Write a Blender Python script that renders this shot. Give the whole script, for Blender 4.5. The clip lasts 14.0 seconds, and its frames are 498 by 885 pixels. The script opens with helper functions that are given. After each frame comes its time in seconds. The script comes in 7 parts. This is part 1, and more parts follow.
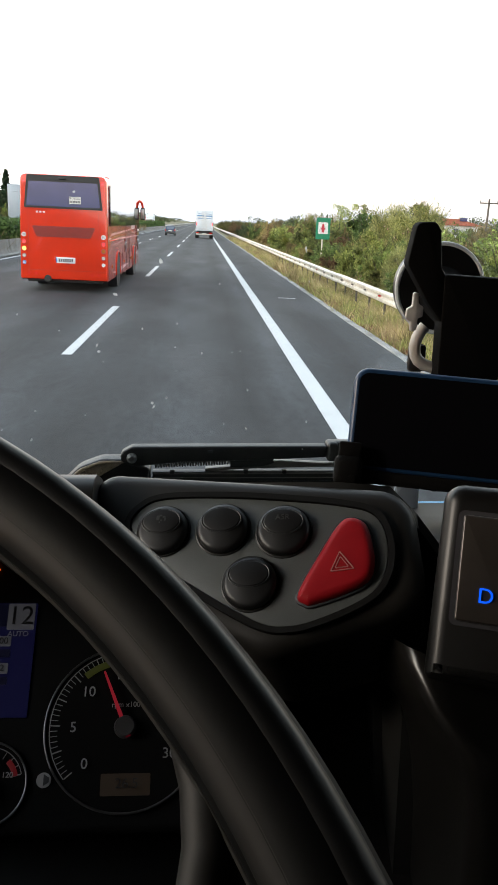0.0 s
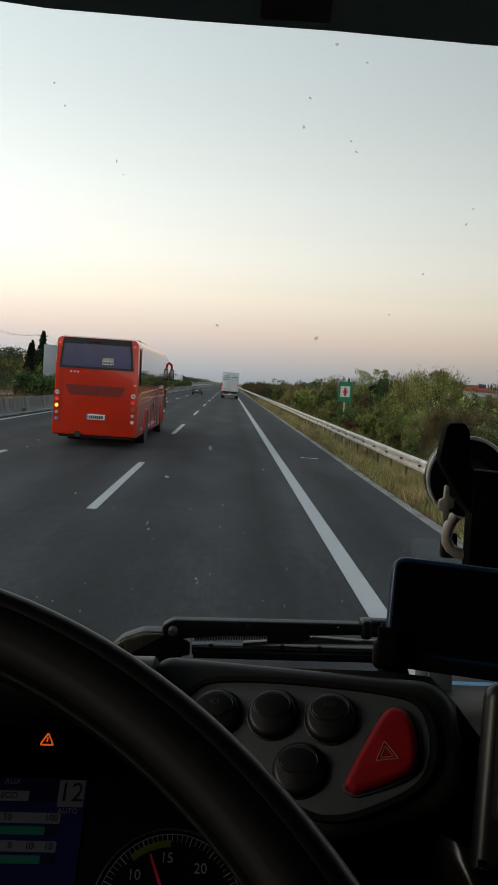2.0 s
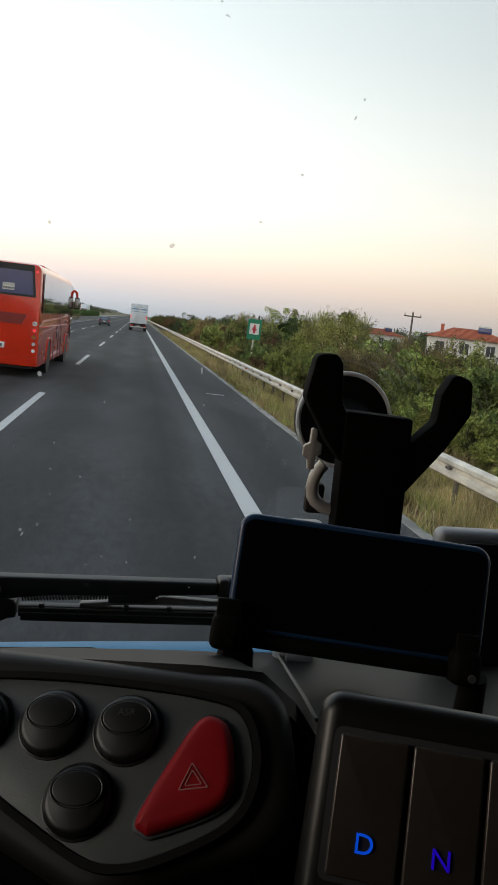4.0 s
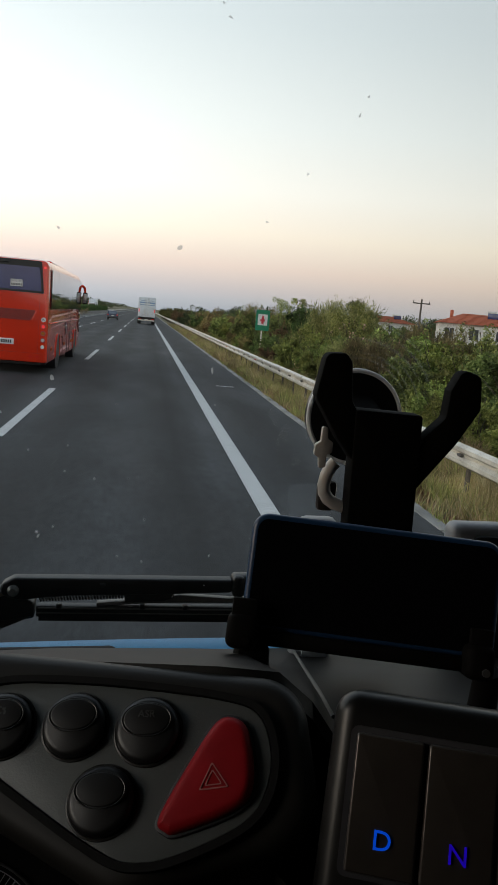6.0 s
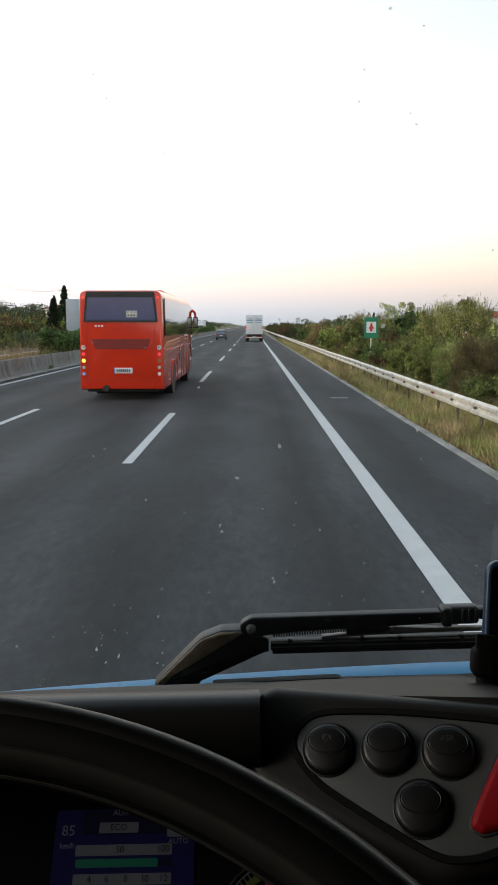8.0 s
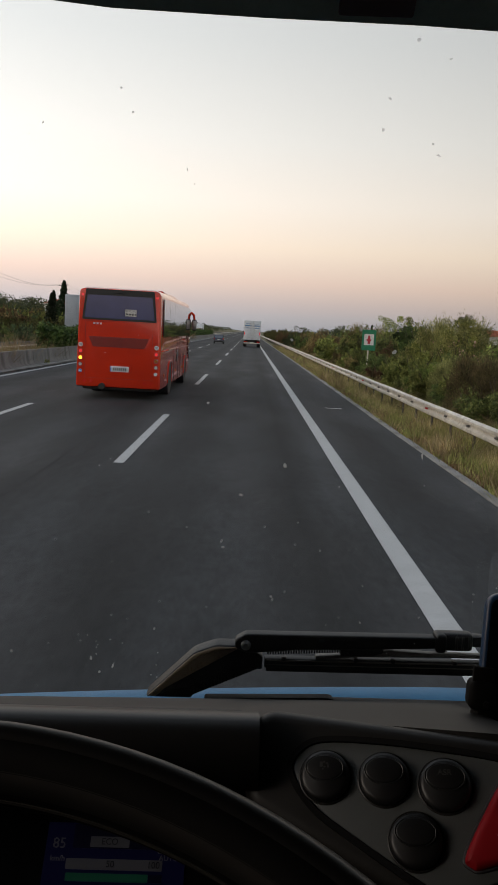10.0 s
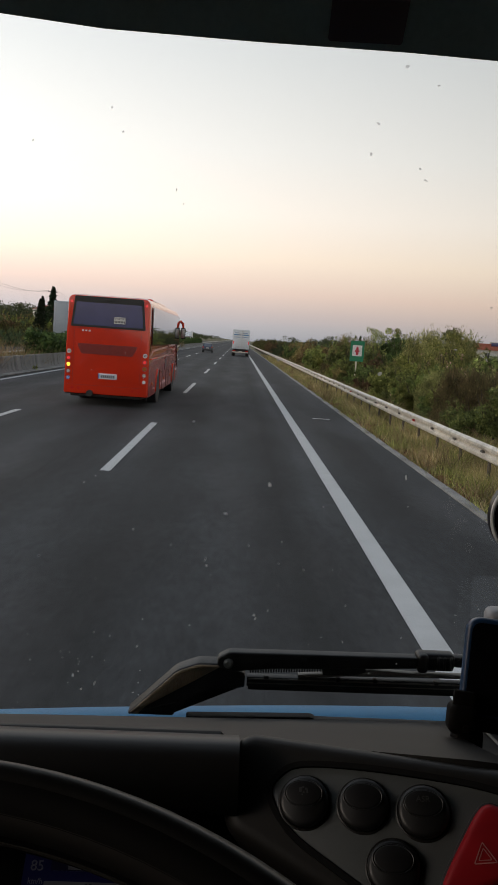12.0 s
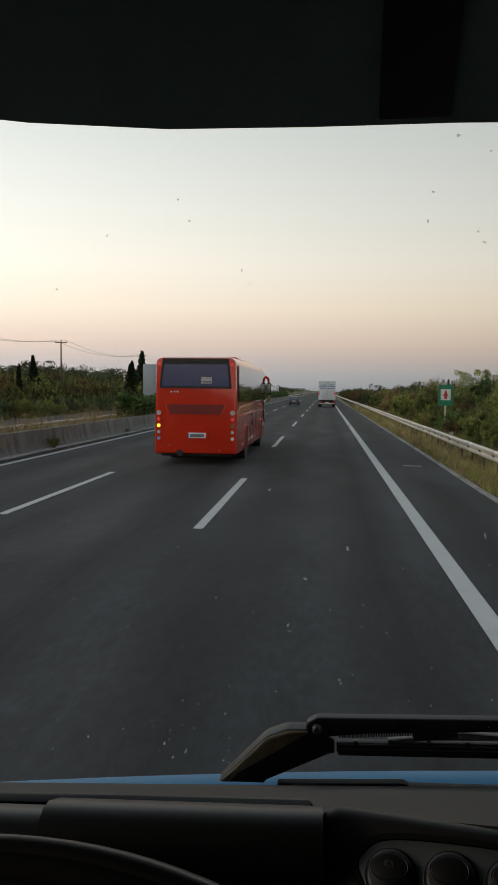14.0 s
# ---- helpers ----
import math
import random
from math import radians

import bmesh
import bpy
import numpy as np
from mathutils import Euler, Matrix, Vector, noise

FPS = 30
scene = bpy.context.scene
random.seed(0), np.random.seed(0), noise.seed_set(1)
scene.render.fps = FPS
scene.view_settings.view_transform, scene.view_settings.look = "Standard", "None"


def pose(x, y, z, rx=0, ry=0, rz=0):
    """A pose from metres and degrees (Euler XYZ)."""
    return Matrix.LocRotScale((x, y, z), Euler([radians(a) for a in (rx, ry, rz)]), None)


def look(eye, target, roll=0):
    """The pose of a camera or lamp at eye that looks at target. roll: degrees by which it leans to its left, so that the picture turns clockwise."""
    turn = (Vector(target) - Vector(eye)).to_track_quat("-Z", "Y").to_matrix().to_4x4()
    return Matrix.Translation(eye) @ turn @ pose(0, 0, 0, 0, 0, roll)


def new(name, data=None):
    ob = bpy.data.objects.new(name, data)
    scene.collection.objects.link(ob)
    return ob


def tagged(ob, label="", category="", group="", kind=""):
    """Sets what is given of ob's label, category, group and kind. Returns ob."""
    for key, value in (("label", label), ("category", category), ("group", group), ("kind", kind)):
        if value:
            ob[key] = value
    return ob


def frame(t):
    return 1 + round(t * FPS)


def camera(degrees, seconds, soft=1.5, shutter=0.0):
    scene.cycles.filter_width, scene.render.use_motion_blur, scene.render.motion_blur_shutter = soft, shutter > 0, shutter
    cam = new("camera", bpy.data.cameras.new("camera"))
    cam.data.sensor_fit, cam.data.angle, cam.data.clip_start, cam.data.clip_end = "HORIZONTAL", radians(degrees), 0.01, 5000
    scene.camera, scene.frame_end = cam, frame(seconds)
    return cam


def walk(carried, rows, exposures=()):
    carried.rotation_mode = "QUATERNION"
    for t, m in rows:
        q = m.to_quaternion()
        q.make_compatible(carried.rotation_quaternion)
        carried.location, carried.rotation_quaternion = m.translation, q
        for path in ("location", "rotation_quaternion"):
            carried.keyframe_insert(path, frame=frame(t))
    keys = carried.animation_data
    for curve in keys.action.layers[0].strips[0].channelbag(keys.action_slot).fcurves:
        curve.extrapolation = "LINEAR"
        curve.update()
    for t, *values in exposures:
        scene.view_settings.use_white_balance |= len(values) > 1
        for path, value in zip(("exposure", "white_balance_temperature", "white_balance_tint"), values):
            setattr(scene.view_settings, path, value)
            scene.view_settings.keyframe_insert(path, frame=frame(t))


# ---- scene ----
cam = camera(34.52, 14.0, soft=1.0)
walk(cam, [
    (0, pose(0.0814, 0.0599, 2.1864, 74.7852, -2.5998, -3.1741)),
    (0.5, pose(0.0568, 0.0351, 2.2043, 79.0087, -1.7829, -0.8046)),
    (1, pose(0.0726, 0.0189, 2.2209, 82.1669, -0.1447, -0.0594)),
    (1.5, pose(0.0587, 0.0074, 2.2245, 84.0787, -2.9779, 0.0718)),
    (2, pose(0.0539, 0.0080, 2.2216, 85.8618, -3.7864, -1.4556)),
    (2.5, pose(0.0946, 0.1199, 2.1968, 79.5929, -5.5028, -6.4327)),
    (3, pose(0.1177, 0.1554, 2.2092, 81.9154, -7.3870, -7.5824)),
    (5.5, pose(0.1286, 0.1419, 2.2117, 81.6387, -4.4606, -8.1835)),
    (6, pose(0.1240, 0.1452, 2.2190, 81.1665, -5.1297, -7.2741)),
    (6.5, pose(0.1087, 0.1578, 2.2256, 82.7614, -8.1361, -5.0008)),
    (7, pose(0.0936, 0.1337, 2.2348, 84.4556, -7.3772, -5.7536)),
    (7.5, pose(0.0429, 0.0860, 2.2414, 74.3348, -2.1891, -2.7112)),
    (8, pose(0.0054, 0.0411, 2.2811, 81.7002, 0.0036, 0.2189)),
    (8.5, pose(-0.0118, 0.0298, 2.2848, 82.6476, -2.3232, 0.9508)),
    (11, pose(-0.0119, 0.0453, 2.3006, 81.7684, -3.0387, -0.2243)),
    (11.5, pose(0.0024, 0.0461, 2.2960, 82.0648, -2.4089, -0.5874)),
    (12, pose(-0.0102, 0.0371, 2.3075, 82.7700, -4.0847, -0.7143)),
    (12.5, pose(-0.0056, 0.0312, 2.3163, 83.5748, -3.6940, -1.0514)),
    (13, pose(0.0127, 0.0298, 2.3192, 84.6042, -2.1349, -1.2670)),
    (13.5, pose(-0.0007, 0.0216, 2.3279, 85.5194, -2.2488, 4.3139)),
    (14, pose(0.0079, 0.0158, 2.3281, 86.2826, -0.5314, 5.4076)),
], exposures=[
    (0, 1.60, 6500, 10.0),
    (0.5, 1.50, 6500, 10.0),
    (1, 0.09, 6500, 6.0),
    (1.5, -0.18, 6500, 8.0),
    (2, -0.17, 6500, 8.0),
    (2.5, 0.38, 6500, 9.0),
    (3, 0.38, 6500, 10.0),
    (5.5, 0.20, 6420, 9.0),
    (6, 0.10, 6380, 9.0),
    (6.5, -0.03, 6430, 10.0),
    (7, -0.06, 6450, 11.0),
    (7.5, 1.05, 6500, 10.0),
    (8, 0.62, 6500, 10.0),
    (8.5, -0.20, 6720, 14.0),
    (11, -0.10, 6850, 16.0),
    (12.5, -0.07, 6750, 14.0),
    (13.5, -0.24, 6850, 10.0),
    (14, -0.36, 6800, 10.0),
])

# ---- sky and light ----
world = bpy.data.worlds.new("dusk_sky")
scene.world = world
world.use_nodes = True
nt = world.node_tree
nt.nodes.clear()


def link(tree, a, b):
    tree.links.new(a, b)


sky = nt.nodes.new("ShaderNodeTexSky")
sky.sky_type, sky.sun_disc = "NISHITA", False
sky.sun_elevation, sky.sun_rotation = radians(3.0), radians(-100)
bg_sky = nt.nodes.new("ShaderNodeBackground")
bg_sky.inputs["Strength"].default_value = 0.05
link(nt, sky.outputs["Color"], bg_sky.inputs["Color"])
coord = nt.nodes.new("ShaderNodeTexCoord")
sep = nt.nodes.new("ShaderNodeSeparateXYZ")
link(nt, coord.outputs["Generated"], sep.inputs[0])
ramp = nt.nodes.new("ShaderNodeValToRGB")
# dusk gradient by height above the horizon: grey-blue haze, rose band, pale peach, pale blue
stops = [(0.0, (0.30, 0.335, 0.385)), (0.018, (0.38, 0.40, 0.45)), (0.034, (0.48, 0.44, 0.465)), (0.060, (0.68, 0.545, 0.505)),
         (0.10, (0.86, 0.74, 0.635)), (0.15, (0.88, 0.825, 0.762)), (0.22, (0.777, 0.782, 0.758)),
         (0.32, (0.625, 0.66, 0.665)), (0.55, (0.43, 0.48, 0.53)), (1.0, (0.25, 0.31, 0.40))]
els = ramp.color_ramp.elements
els[0].position, els[0].color = stops[0][0], (*stops[0][1], 1)
els[1].position, els[1].color = stops[-1][0], (*stops[-1][1], 1)
for p, c in stops[1:-1]:
    e = els.new(p)
    e.color = (*c, 1)
link(nt, sep.outputs["Z"], ramp.inputs["Fac"])
# the sky is brighter towards the west, on the driver's side
west = nt.nodes.new("ShaderNodeMapRange")
west.inputs["From Min"].default_value, west.inputs["From Max"].default_value = 0.45, -0.45
west.inputs["To Min"].default_value, west.inputs["To Max"].default_value = 0.82, 1.72
link(nt, sep.outputs["X"], west.inputs["Value"])
bg = nt.nodes.new("ShaderNodeBackground")
link(nt, ramp.outputs["Color"], bg.inputs["Color"])
link(nt, west.outputs["Result"], bg.inputs["Strength"])
add = nt.nodes.new("ShaderNodeAddShader")
out = nt.nodes.new("ShaderNodeOutputWorld")
link(nt, bg_sky.outputs[0], add.inputs[0])
link(nt, bg.outputs[0], add.inputs[1])
link(nt, add.outputs[0], out.inputs["Surface"])

sun = new("sun", bpy.data.lights.new("sun", "SUN"))
sun.data.energy, sun.data.angle, sun.data.color = 0.5, radians(20), (1.0, 0.86, 0.7)
sun.matrix_basis = look((-40, -8, 12), (0, 0, 0))


# ---- materials ----
def mat(name, color, rough=0.6, metal=0.0, vary=0.25, scale=6.0, bump=0.0, bump_scale=60.0, spec=0.5,
        dirt=None, dirt_amount=0.0, dirt_scale=1.2, coat=0.0, stretch=(1, 1, 1), rand=0.0, island=0.0, emit=0.0, grain=140.0, coat_ior=1.5):
    """A surface with fine grain and coarse blotches, optional stains, relief and differences from piece to piece."""
    m = bpy.data.materials.new(name)
    m.use_nodes = True
    t = m.node_tree
    b = t.nodes["Principled BSDF"]
    b.inputs["Roughness"].default_value, b.inputs["Metallic"].default_value = rough, metal
    b.inputs["Specular IOR Level"].default_value = spec
    b.inputs["Coat Weight"].default_value = coat
    b.inputs["Coat IOR"].default_value = coat_ior
    tc = t.nodes.new("ShaderNodeTexCoord")
    mp = t.nodes.new("ShaderNodeMapping")
    mp.inputs["Scale"].default_value = stretch
    t.links.new(tc.outputs["Object"], mp.inputs["Vector"])
    n1 = t.nodes.new("ShaderNodeTexNoise")
    n1.inputs["Scale"].default_value, n1.inputs["Detail"].default_value = scale, 6
    n2 = t.nodes.new("ShaderNodeTexNoise")
    n2.inputs["Scale"].default_value, n2.inputs["Detail"].default_value = grain, 3
    for n in (n1, n2):
        t.links.new(mp.outputs[0], n.inputs["Vector"])
    mr = t.nodes.new("ShaderNodeMapRange")
    mr.inputs["From Min"].default_value, mr.inputs["From Max"].default_value = 0.3, 0.7
    mr.inputs["To Min"].default_value, mr.inputs["To Max"].default_value = 1 - vary, 1 + vary
    mx = t.nodes.new("ShaderNodeMath")
    mx.operation = "ADD"
    half = t.nodes.new("ShaderNodeMath")
    half.operation = "MULTIPLY"
    half.inputs[1].default_value = 0.35
    t.links.new(n2.outputs["Fac"], half.inputs[0])
    t.links.new(n1.outputs["Fac"], mx.inputs[0])
    t.links.new(half.outputs[0], mx.inputs[1])
    sh = t.nodes.new("ShaderNodeMath")
    sh.operation = "SUBTRACT"
    sh.inputs[1].default_value = 0.175
    t.links.new(mx.outputs[0], sh.inputs[0])
    t.links.new(sh.outputs[0], mr.inputs["Value"])
    factor = mr.outputs["Result"]
    if rand or island:
        src = t.nodes.new("ShaderNodeObjectInfo").outputs["Random"] if rand else t.nodes.new("ShaderNodeNewGeometry").outputs["Random Per Island"]
        k = rand or island
        r2 = t.nodes.new("ShaderNodeMapRange")
        r2.inputs["To Min"].default_value, r2.inputs["To Max"].default_value = 1 - k, 1 + k
        t.links.new(src, r2.inputs["Value"])
        mul = t.nodes.new("ShaderNodeMath")
        mul.operation = "MULTIPLY"
        t.links.new(factor, mul.inputs[0])
        t.links.new(r2.outputs["Result"], mul.inputs[1])
        factor = mul.outputs[0]
    col = t.nodes.new("ShaderNodeVectorMath")
    col.operation = "SCALE"
    col.inputs[0].default_value = color
    t.links.new(factor, col.inputs["Scale"])
    colour = col.outputs[0]
    if dirt:
        n3 = t.nodes.new("ShaderNodeTexNoise")
        n3.inputs["Scale"].default_value, n3.inputs["Detail"].default_value = dirt_scale, 8
        t.links.new(mp.outputs[0], n3.inputs["Vector"])
        r3 = t.nodes.new("ShaderNodeMapRange")
        r3.inputs["From Min"].default_value, r3.inputs["From Max"].default_value = 0.48, 0.72
        r3.inputs["To Max"].default_value = dirt_amount
        t.links.new(n3.outputs["Fac"], r3.inputs["Value"])
        mix = t.nodes.new("ShaderNodeMix")
        mix.data_type = "RGBA"
        mix.inputs["B"].default_value = (*dirt, 1)
        t.links.new(r3.outputs["Result"], mix.inputs["Factor"])
        t.links.new(colour, mix.inputs["A"])
        colour = mix.outputs["Result"]
    t.links.new(colour, b.inputs["Base Color"])
    if bump:
        n4 = t.nodes.new("ShaderNodeTexNoise")
        n4.inputs["Scale"].default_value, n4.inputs["Detail"].default_value = bump_scale, 4
        t.links.new(mp.outputs[0], n4.inputs["Vector"])
        bp = t.nodes.new("ShaderNodeBump")
        bp.inputs["Strength"].default_value, bp.inputs["Distance"].default_value = bump, 0.01
        t.links.new(n4.outputs["Fac"], bp.inputs["Height"])
        t.links.new(bp.outputs[0], b.inputs["Normal"])
    if emit:
        b.inputs["Emission Color"].default_value = (*color, 1)
        b.inputs["Emission Strength"].default_value = emit
    return m


def leaf_mat(name, a, b_, c):
    """Leaves whose green differs from leaf to leaf and from plant to plant."""
    m = bpy.data.materials.new(name)
    m.use_nodes = True
    t = m.node_tree
    b = t.nodes["Principled BSDF"]
    b.inputs["Roughness"].default_value = 0.6
    b.inputs["Specular IOR Level"].default_value = 0.25
    g = t.nodes.new("ShaderNodeNewGeometry")
    o = t.nodes.new("ShaderNodeObjectInfo")
    r = t.nodes.new("ShaderNodeValToRGB")
    r.color_ramp.elements[0].color = (*a, 1)
    r.color_ramp.elements[1].color = (*c, 1)
    r.color_ramp.elements.new(0.5).color = (*b_, 1)
    t.links.new(g.outputs["Random Per Island"], r.inputs["Fac"])
    h = t.nodes.new("ShaderNodeHueSaturation")
    rng = t.nodes.new("ShaderNodeMapRange")
    rng.inputs["To Min"].default_value, rng.inputs["To Max"].default_value = 0.47, 0.53
    val = t.nodes.new("ShaderNodeMapRange")
    val.inputs["To Min"].default_value, val.inputs["To Max"].default_value = 0.65, 1.35
    t.links.new(o.outputs["Random"], rng.inputs["Value"])
    t.links.new(o.outputs["Random"], val.inputs["Value"])
    t.links.new(rng.outputs["Result"], h.inputs["Hue"])
    t.links.new(val.outputs["Result"], h.inputs["Value"])
    t.links.new(r.outputs["Color"], h.inputs["Color"])
    # a soft noise makes whole clumps lighter or darker
    tc = t.nodes.new("ShaderNodeTexCoord")
    nz = t.nodes.new("ShaderNodeTexNoise")
    nz.inputs["Scale"].default_value, nz.inputs["Detail"].default_value = 1.5, 4
    t.links.new(tc.outputs["Object"], nz.inputs["Vector"])
    cl_ = t.nodes.new("ShaderNodeMapRange")
    cl_.inputs["From Min"].default_value, cl_.inputs["From Max"].default_value = 0.34, 0.66
    cl_.inputs["To Min"].default_value, cl_.inputs["To Max"].default_value = 0.40, 1.50
    t.links.new(nz.outputs["Fac"], cl_.inputs["Value"])
    vs_ = t.nodes.new("ShaderNodeVectorMath")
    vs_.operation = "SCALE"
    t.links.new(h.outputs["Color"], vs_.inputs[0])
    t.links.new(cl_.outputs["Result"], vs_.inputs["Scale"])
    t.links.new(vs_.outputs[0], b.inputs["Base Color"])
    # light that shines through the thin leaf
    tl_ = t.nodes.new("ShaderNodeBsdfTranslucent")
    t.links.new(vs_.outputs[0], tl_.inputs["Color"])
    ms = t.nodes.new("ShaderNodeMixShader")
    ms.inputs[0].default_value = 0.3
    t.links.new(b.outputs[0], ms.inputs[1])
    t.links.new(tl_.outputs[0], ms.inputs[2])
    t.links.new(ms.outputs[0], t.nodes["Material Output"].inputs["Surface"])
    return m


def glass_mat(name, tint, gloss, rough=0.02):
    m = bpy.data.materials.new(name)
    m.use_nodes = True
    t = m.node_tree
    t.nodes.clear()
    o = t.nodes.new("ShaderNodeOutputMaterial")
    tr = t.nodes.new("ShaderNodeBsdfTransparent")
    tr.inputs["Color"].default_value = (*tint, 1)
    gl = t.nodes.new("ShaderNodeBsdfGlossy")
    gl.inputs["Roughness"].default_value = rough
    mx = t.nodes.new("ShaderNodeMixShader")
    mx.inputs[0].default_value = gloss
    t.links.new(tr.outputs[0], mx.inputs[1])
    t.links.new(gl.outputs[0], mx.inputs[2])
    t.links.new(mx.outputs[0], o.inputs["Surface"])
    return m


def asphalt_mat(name, base):
    """Asphalt: fine stones, coarse blotches, and soft worn wheel tracks that run along the lanes."""
    m = mat(name, base, rough=0.85, vary=0.42, scale=0.9, bump=0.22, bump_scale=60, grain=30, dirt=(0.08, 0.08, 0.082), dirt_amount=0.4, dirt_scale=0.6, stretch=(1, 0.22, 1), spec=0.3)
    t = m.node_tree
    b = t.nodes["Principled BSDF"]
    src = b.inputs["Base Color"].links[0].from_socket
    tc = t.nodes.new("ShaderNodeTexCoord")
    sp = t.nodes.new("ShaderNodeSeparateXYZ")
    t.links.new(tc.outputs["Object"], sp.inputs[0])
    wob = t.nodes.new("ShaderNodeTexNoise")
    wob.inputs["Scale"].default_value = 0.25
    t.links.new(tc.outputs["Object"], wob.inputs["Vector"])
    ad = t.nodes.new("ShaderNodeMath")
    ad.operation = "MULTIPLY_ADD"
    ad.inputs[1].default_value = 0.5
    t.links.new(wob.outputs["Fac"], ad.inputs[0])
    t.links.new(sp.outputs["X"], ad.inputs[2])
    # two worn tracks in each lane, 1.88 m apart
    wave = t.nodes.new("ShaderNodeMath")
    wave.operation = "MULTIPLY"
    wave.inputs[1].default_value = 2 * math.pi / 1.88
    t.links.new(ad.outputs[0], wave.inputs[0])
    cs = t.nodes.new("ShaderNodeMath")
    cs.operation = "COSINE"
    t.links.new(wave.outputs[0], cs.inputs[0])
    patch = t.nodes.new("ShaderNodeTexNoise")
    patch.inputs["Scale"].default_value, patch.inputs["Detail"].default_value = 0.9, 6
    mp = t.nodes.new("ShaderNodeMapping")
    mp.inputs["Scale"].default_value = (1.5, 0.12, 1)
    t.links.new(tc.outputs["Object"], mp.inputs["Vector"])
    t.links.new(mp.outputs[0], patch.inputs["Vector"])
    am = t.nodes.new("ShaderNodeMath")
    am.operation = "MULTIPLY"
    t.links.new(cs.outputs[0], am.inputs[0])
    t.links.new(patch.outputs["Fac"], am.inputs[1])
    fc = t.nodes.new("ShaderNodeMapRange")
    fc.inputs["From Min"].default_value, fc.inputs["From Max"].default_value = -0.5, 0.5
    fc.inputs["To Min"].default_value, fc.inputs["To Max"].default_value = 0.74, 1.28
    t.links.new(am.outputs[0], fc.inputs["Value"])
    sc = t.nodes.new("ShaderNodeVectorMath")
    sc.operation = "SCALE"
    t.links.new(src, sc.inputs[0])
    t.links.new(fc.outputs["Result"], sc.inputs["Scale"])
    # a smudged dark joint in the wheel path and dusty scuffs beside the edge line
    for at, half, low in ((0.78, 0.17, 0.76), (1.30, 0.24, 1.22), (-2.85, 0.10, 0.86)):
        off = t.nodes.new("ShaderNodeMath")
        off.operation = "SUBTRACT"
        off.inputs[1].default_value = at + 0.25
        t.links.new(ad.outputs[0], off.inputs[0])
        ab = t.nodes.new("ShaderNodeMath")
        ab.operation = "ABSOLUTE"
        t.links.new(off.outputs[0], ab.inputs[0])
        band = t.nodes.new("ShaderNodeMapRange")
        band.interpolation_type = "SMOOTHSTEP"
        band.inputs["From Max"].default_value = half
        band.inputs["To Min"].default_value, band.inputs["To Max"].default_value = 1.0, 0.0
        t.links.new(ab.outputs[0], band.inputs["Value"])
        some = t.nodes.new("ShaderNodeMath")
        some.operation = "MULTIPLY"
        t.links.new(band.outputs["Result"], some.inputs[0])
        t.links.new(patch.outputs["Fac"], some.inputs[1])
        amount = t.nodes.new("ShaderNodeMapRange")
        amount.inputs["From Max"].default_value = 0.6
        amount.inputs["To Min"].default_value, amount.inputs["To Max"].default_value = 1.0, low
        t.links.new(some.outputs[0], amount.inputs["Value"])
        scb = t.nodes.new("ShaderNodeVectorMath")
        scb.operation = "SCALE"
        t.links.new(sc.outputs[0], scb.inputs[0])
        t.links.new(amount.outputs["Result"], scb.inputs["Scale"])
        sc = scb
    # open stone texture, coarse enough to read from the cab
    mg = t.nodes.new("ShaderNodeMapping")
    mg.inputs["Scale"].default_value = (1, 0.35, 1)
    t.links.new(tc.outputs["Object"], mg.inputs["Vector"])
    gn = t.nodes.new("ShaderNodeTexNoise")
    gn.inputs["Scale"].default_value, gn.inputs["Detail"].default_value, gn.inputs["Roughness"].default_value = 9, 8, 0.75
    t.links.new(mg.outputs[0], gn.inputs["Vector"])
    gr_ = t.nodes.new("ShaderNodeMapRange")
    gr_.inputs["From Min"].default_value, gr_.inputs["From Max"].default_value = 0.35, 0.65
    gr_.inputs["To Min"].default_value, gr_.inputs["To Max"].default_value = 0.74, 1.24
    t.links.new(gn.outputs["Fac"], gr_.inputs["Value"])
    s2 = t.nodes.new("ShaderNodeVectorMath")
    s2.operation = "SCALE"
    t.links.new(sc.outputs[0], s2.inputs[0])
    t.links.new(gr_.outputs["Result"], s2.inputs["Scale"])
    t.links.new(s2.outputs[0], b.inputs["Base Color"])
    return m


M = {}
M["asphalt"] = asphalt_mat("asphalt", (0.0258, 0.0285, 0.0308))
M["seam"] = mat("tar_seam", (0.0225, 0.025, 0.0275), rough=0.9, vary=0.35, scale=3, spec=0.2)
M["line"] = mat("road_paint", (0.47, 0.482, 0.485), rough=0.7, vary=0.10, scale=6, dirt=(0.25, 0.25, 0.25), dirt_amount=0.3, dirt_scale=3, bump=0.0)
M["kerb"] = mat("kerb_concrete", (0.27, 0.265, 0.25), rough=0.9, vary=0.3, scale=2.5, bump=0.3, dirt=(0.06, 0.06, 0.05), dirt_amount=0.7, rand=0.15)
M["concrete"] = mat("barrier_concrete", (0.20, 0.195, 0.185), rough=0.9, vary=0.25, scale=1.8, bump=0.3, dirt=(0.055, 0.052, 0.046), dirt_amount=0.85, dirt_scale=2.2, stretch=(1, 1, 0.35), rand=0.12)
M["ground"] = mat("dry_grass_ground", (0.125, 0.110, 0.048), rough=0.95, vary=0.45, scale=0.35, bump=0.8, bump_scale=12, dirt=(0.05, 0.065, 0.022), dirt_amount=0.9, dirt_scale=0.12, grain=14)
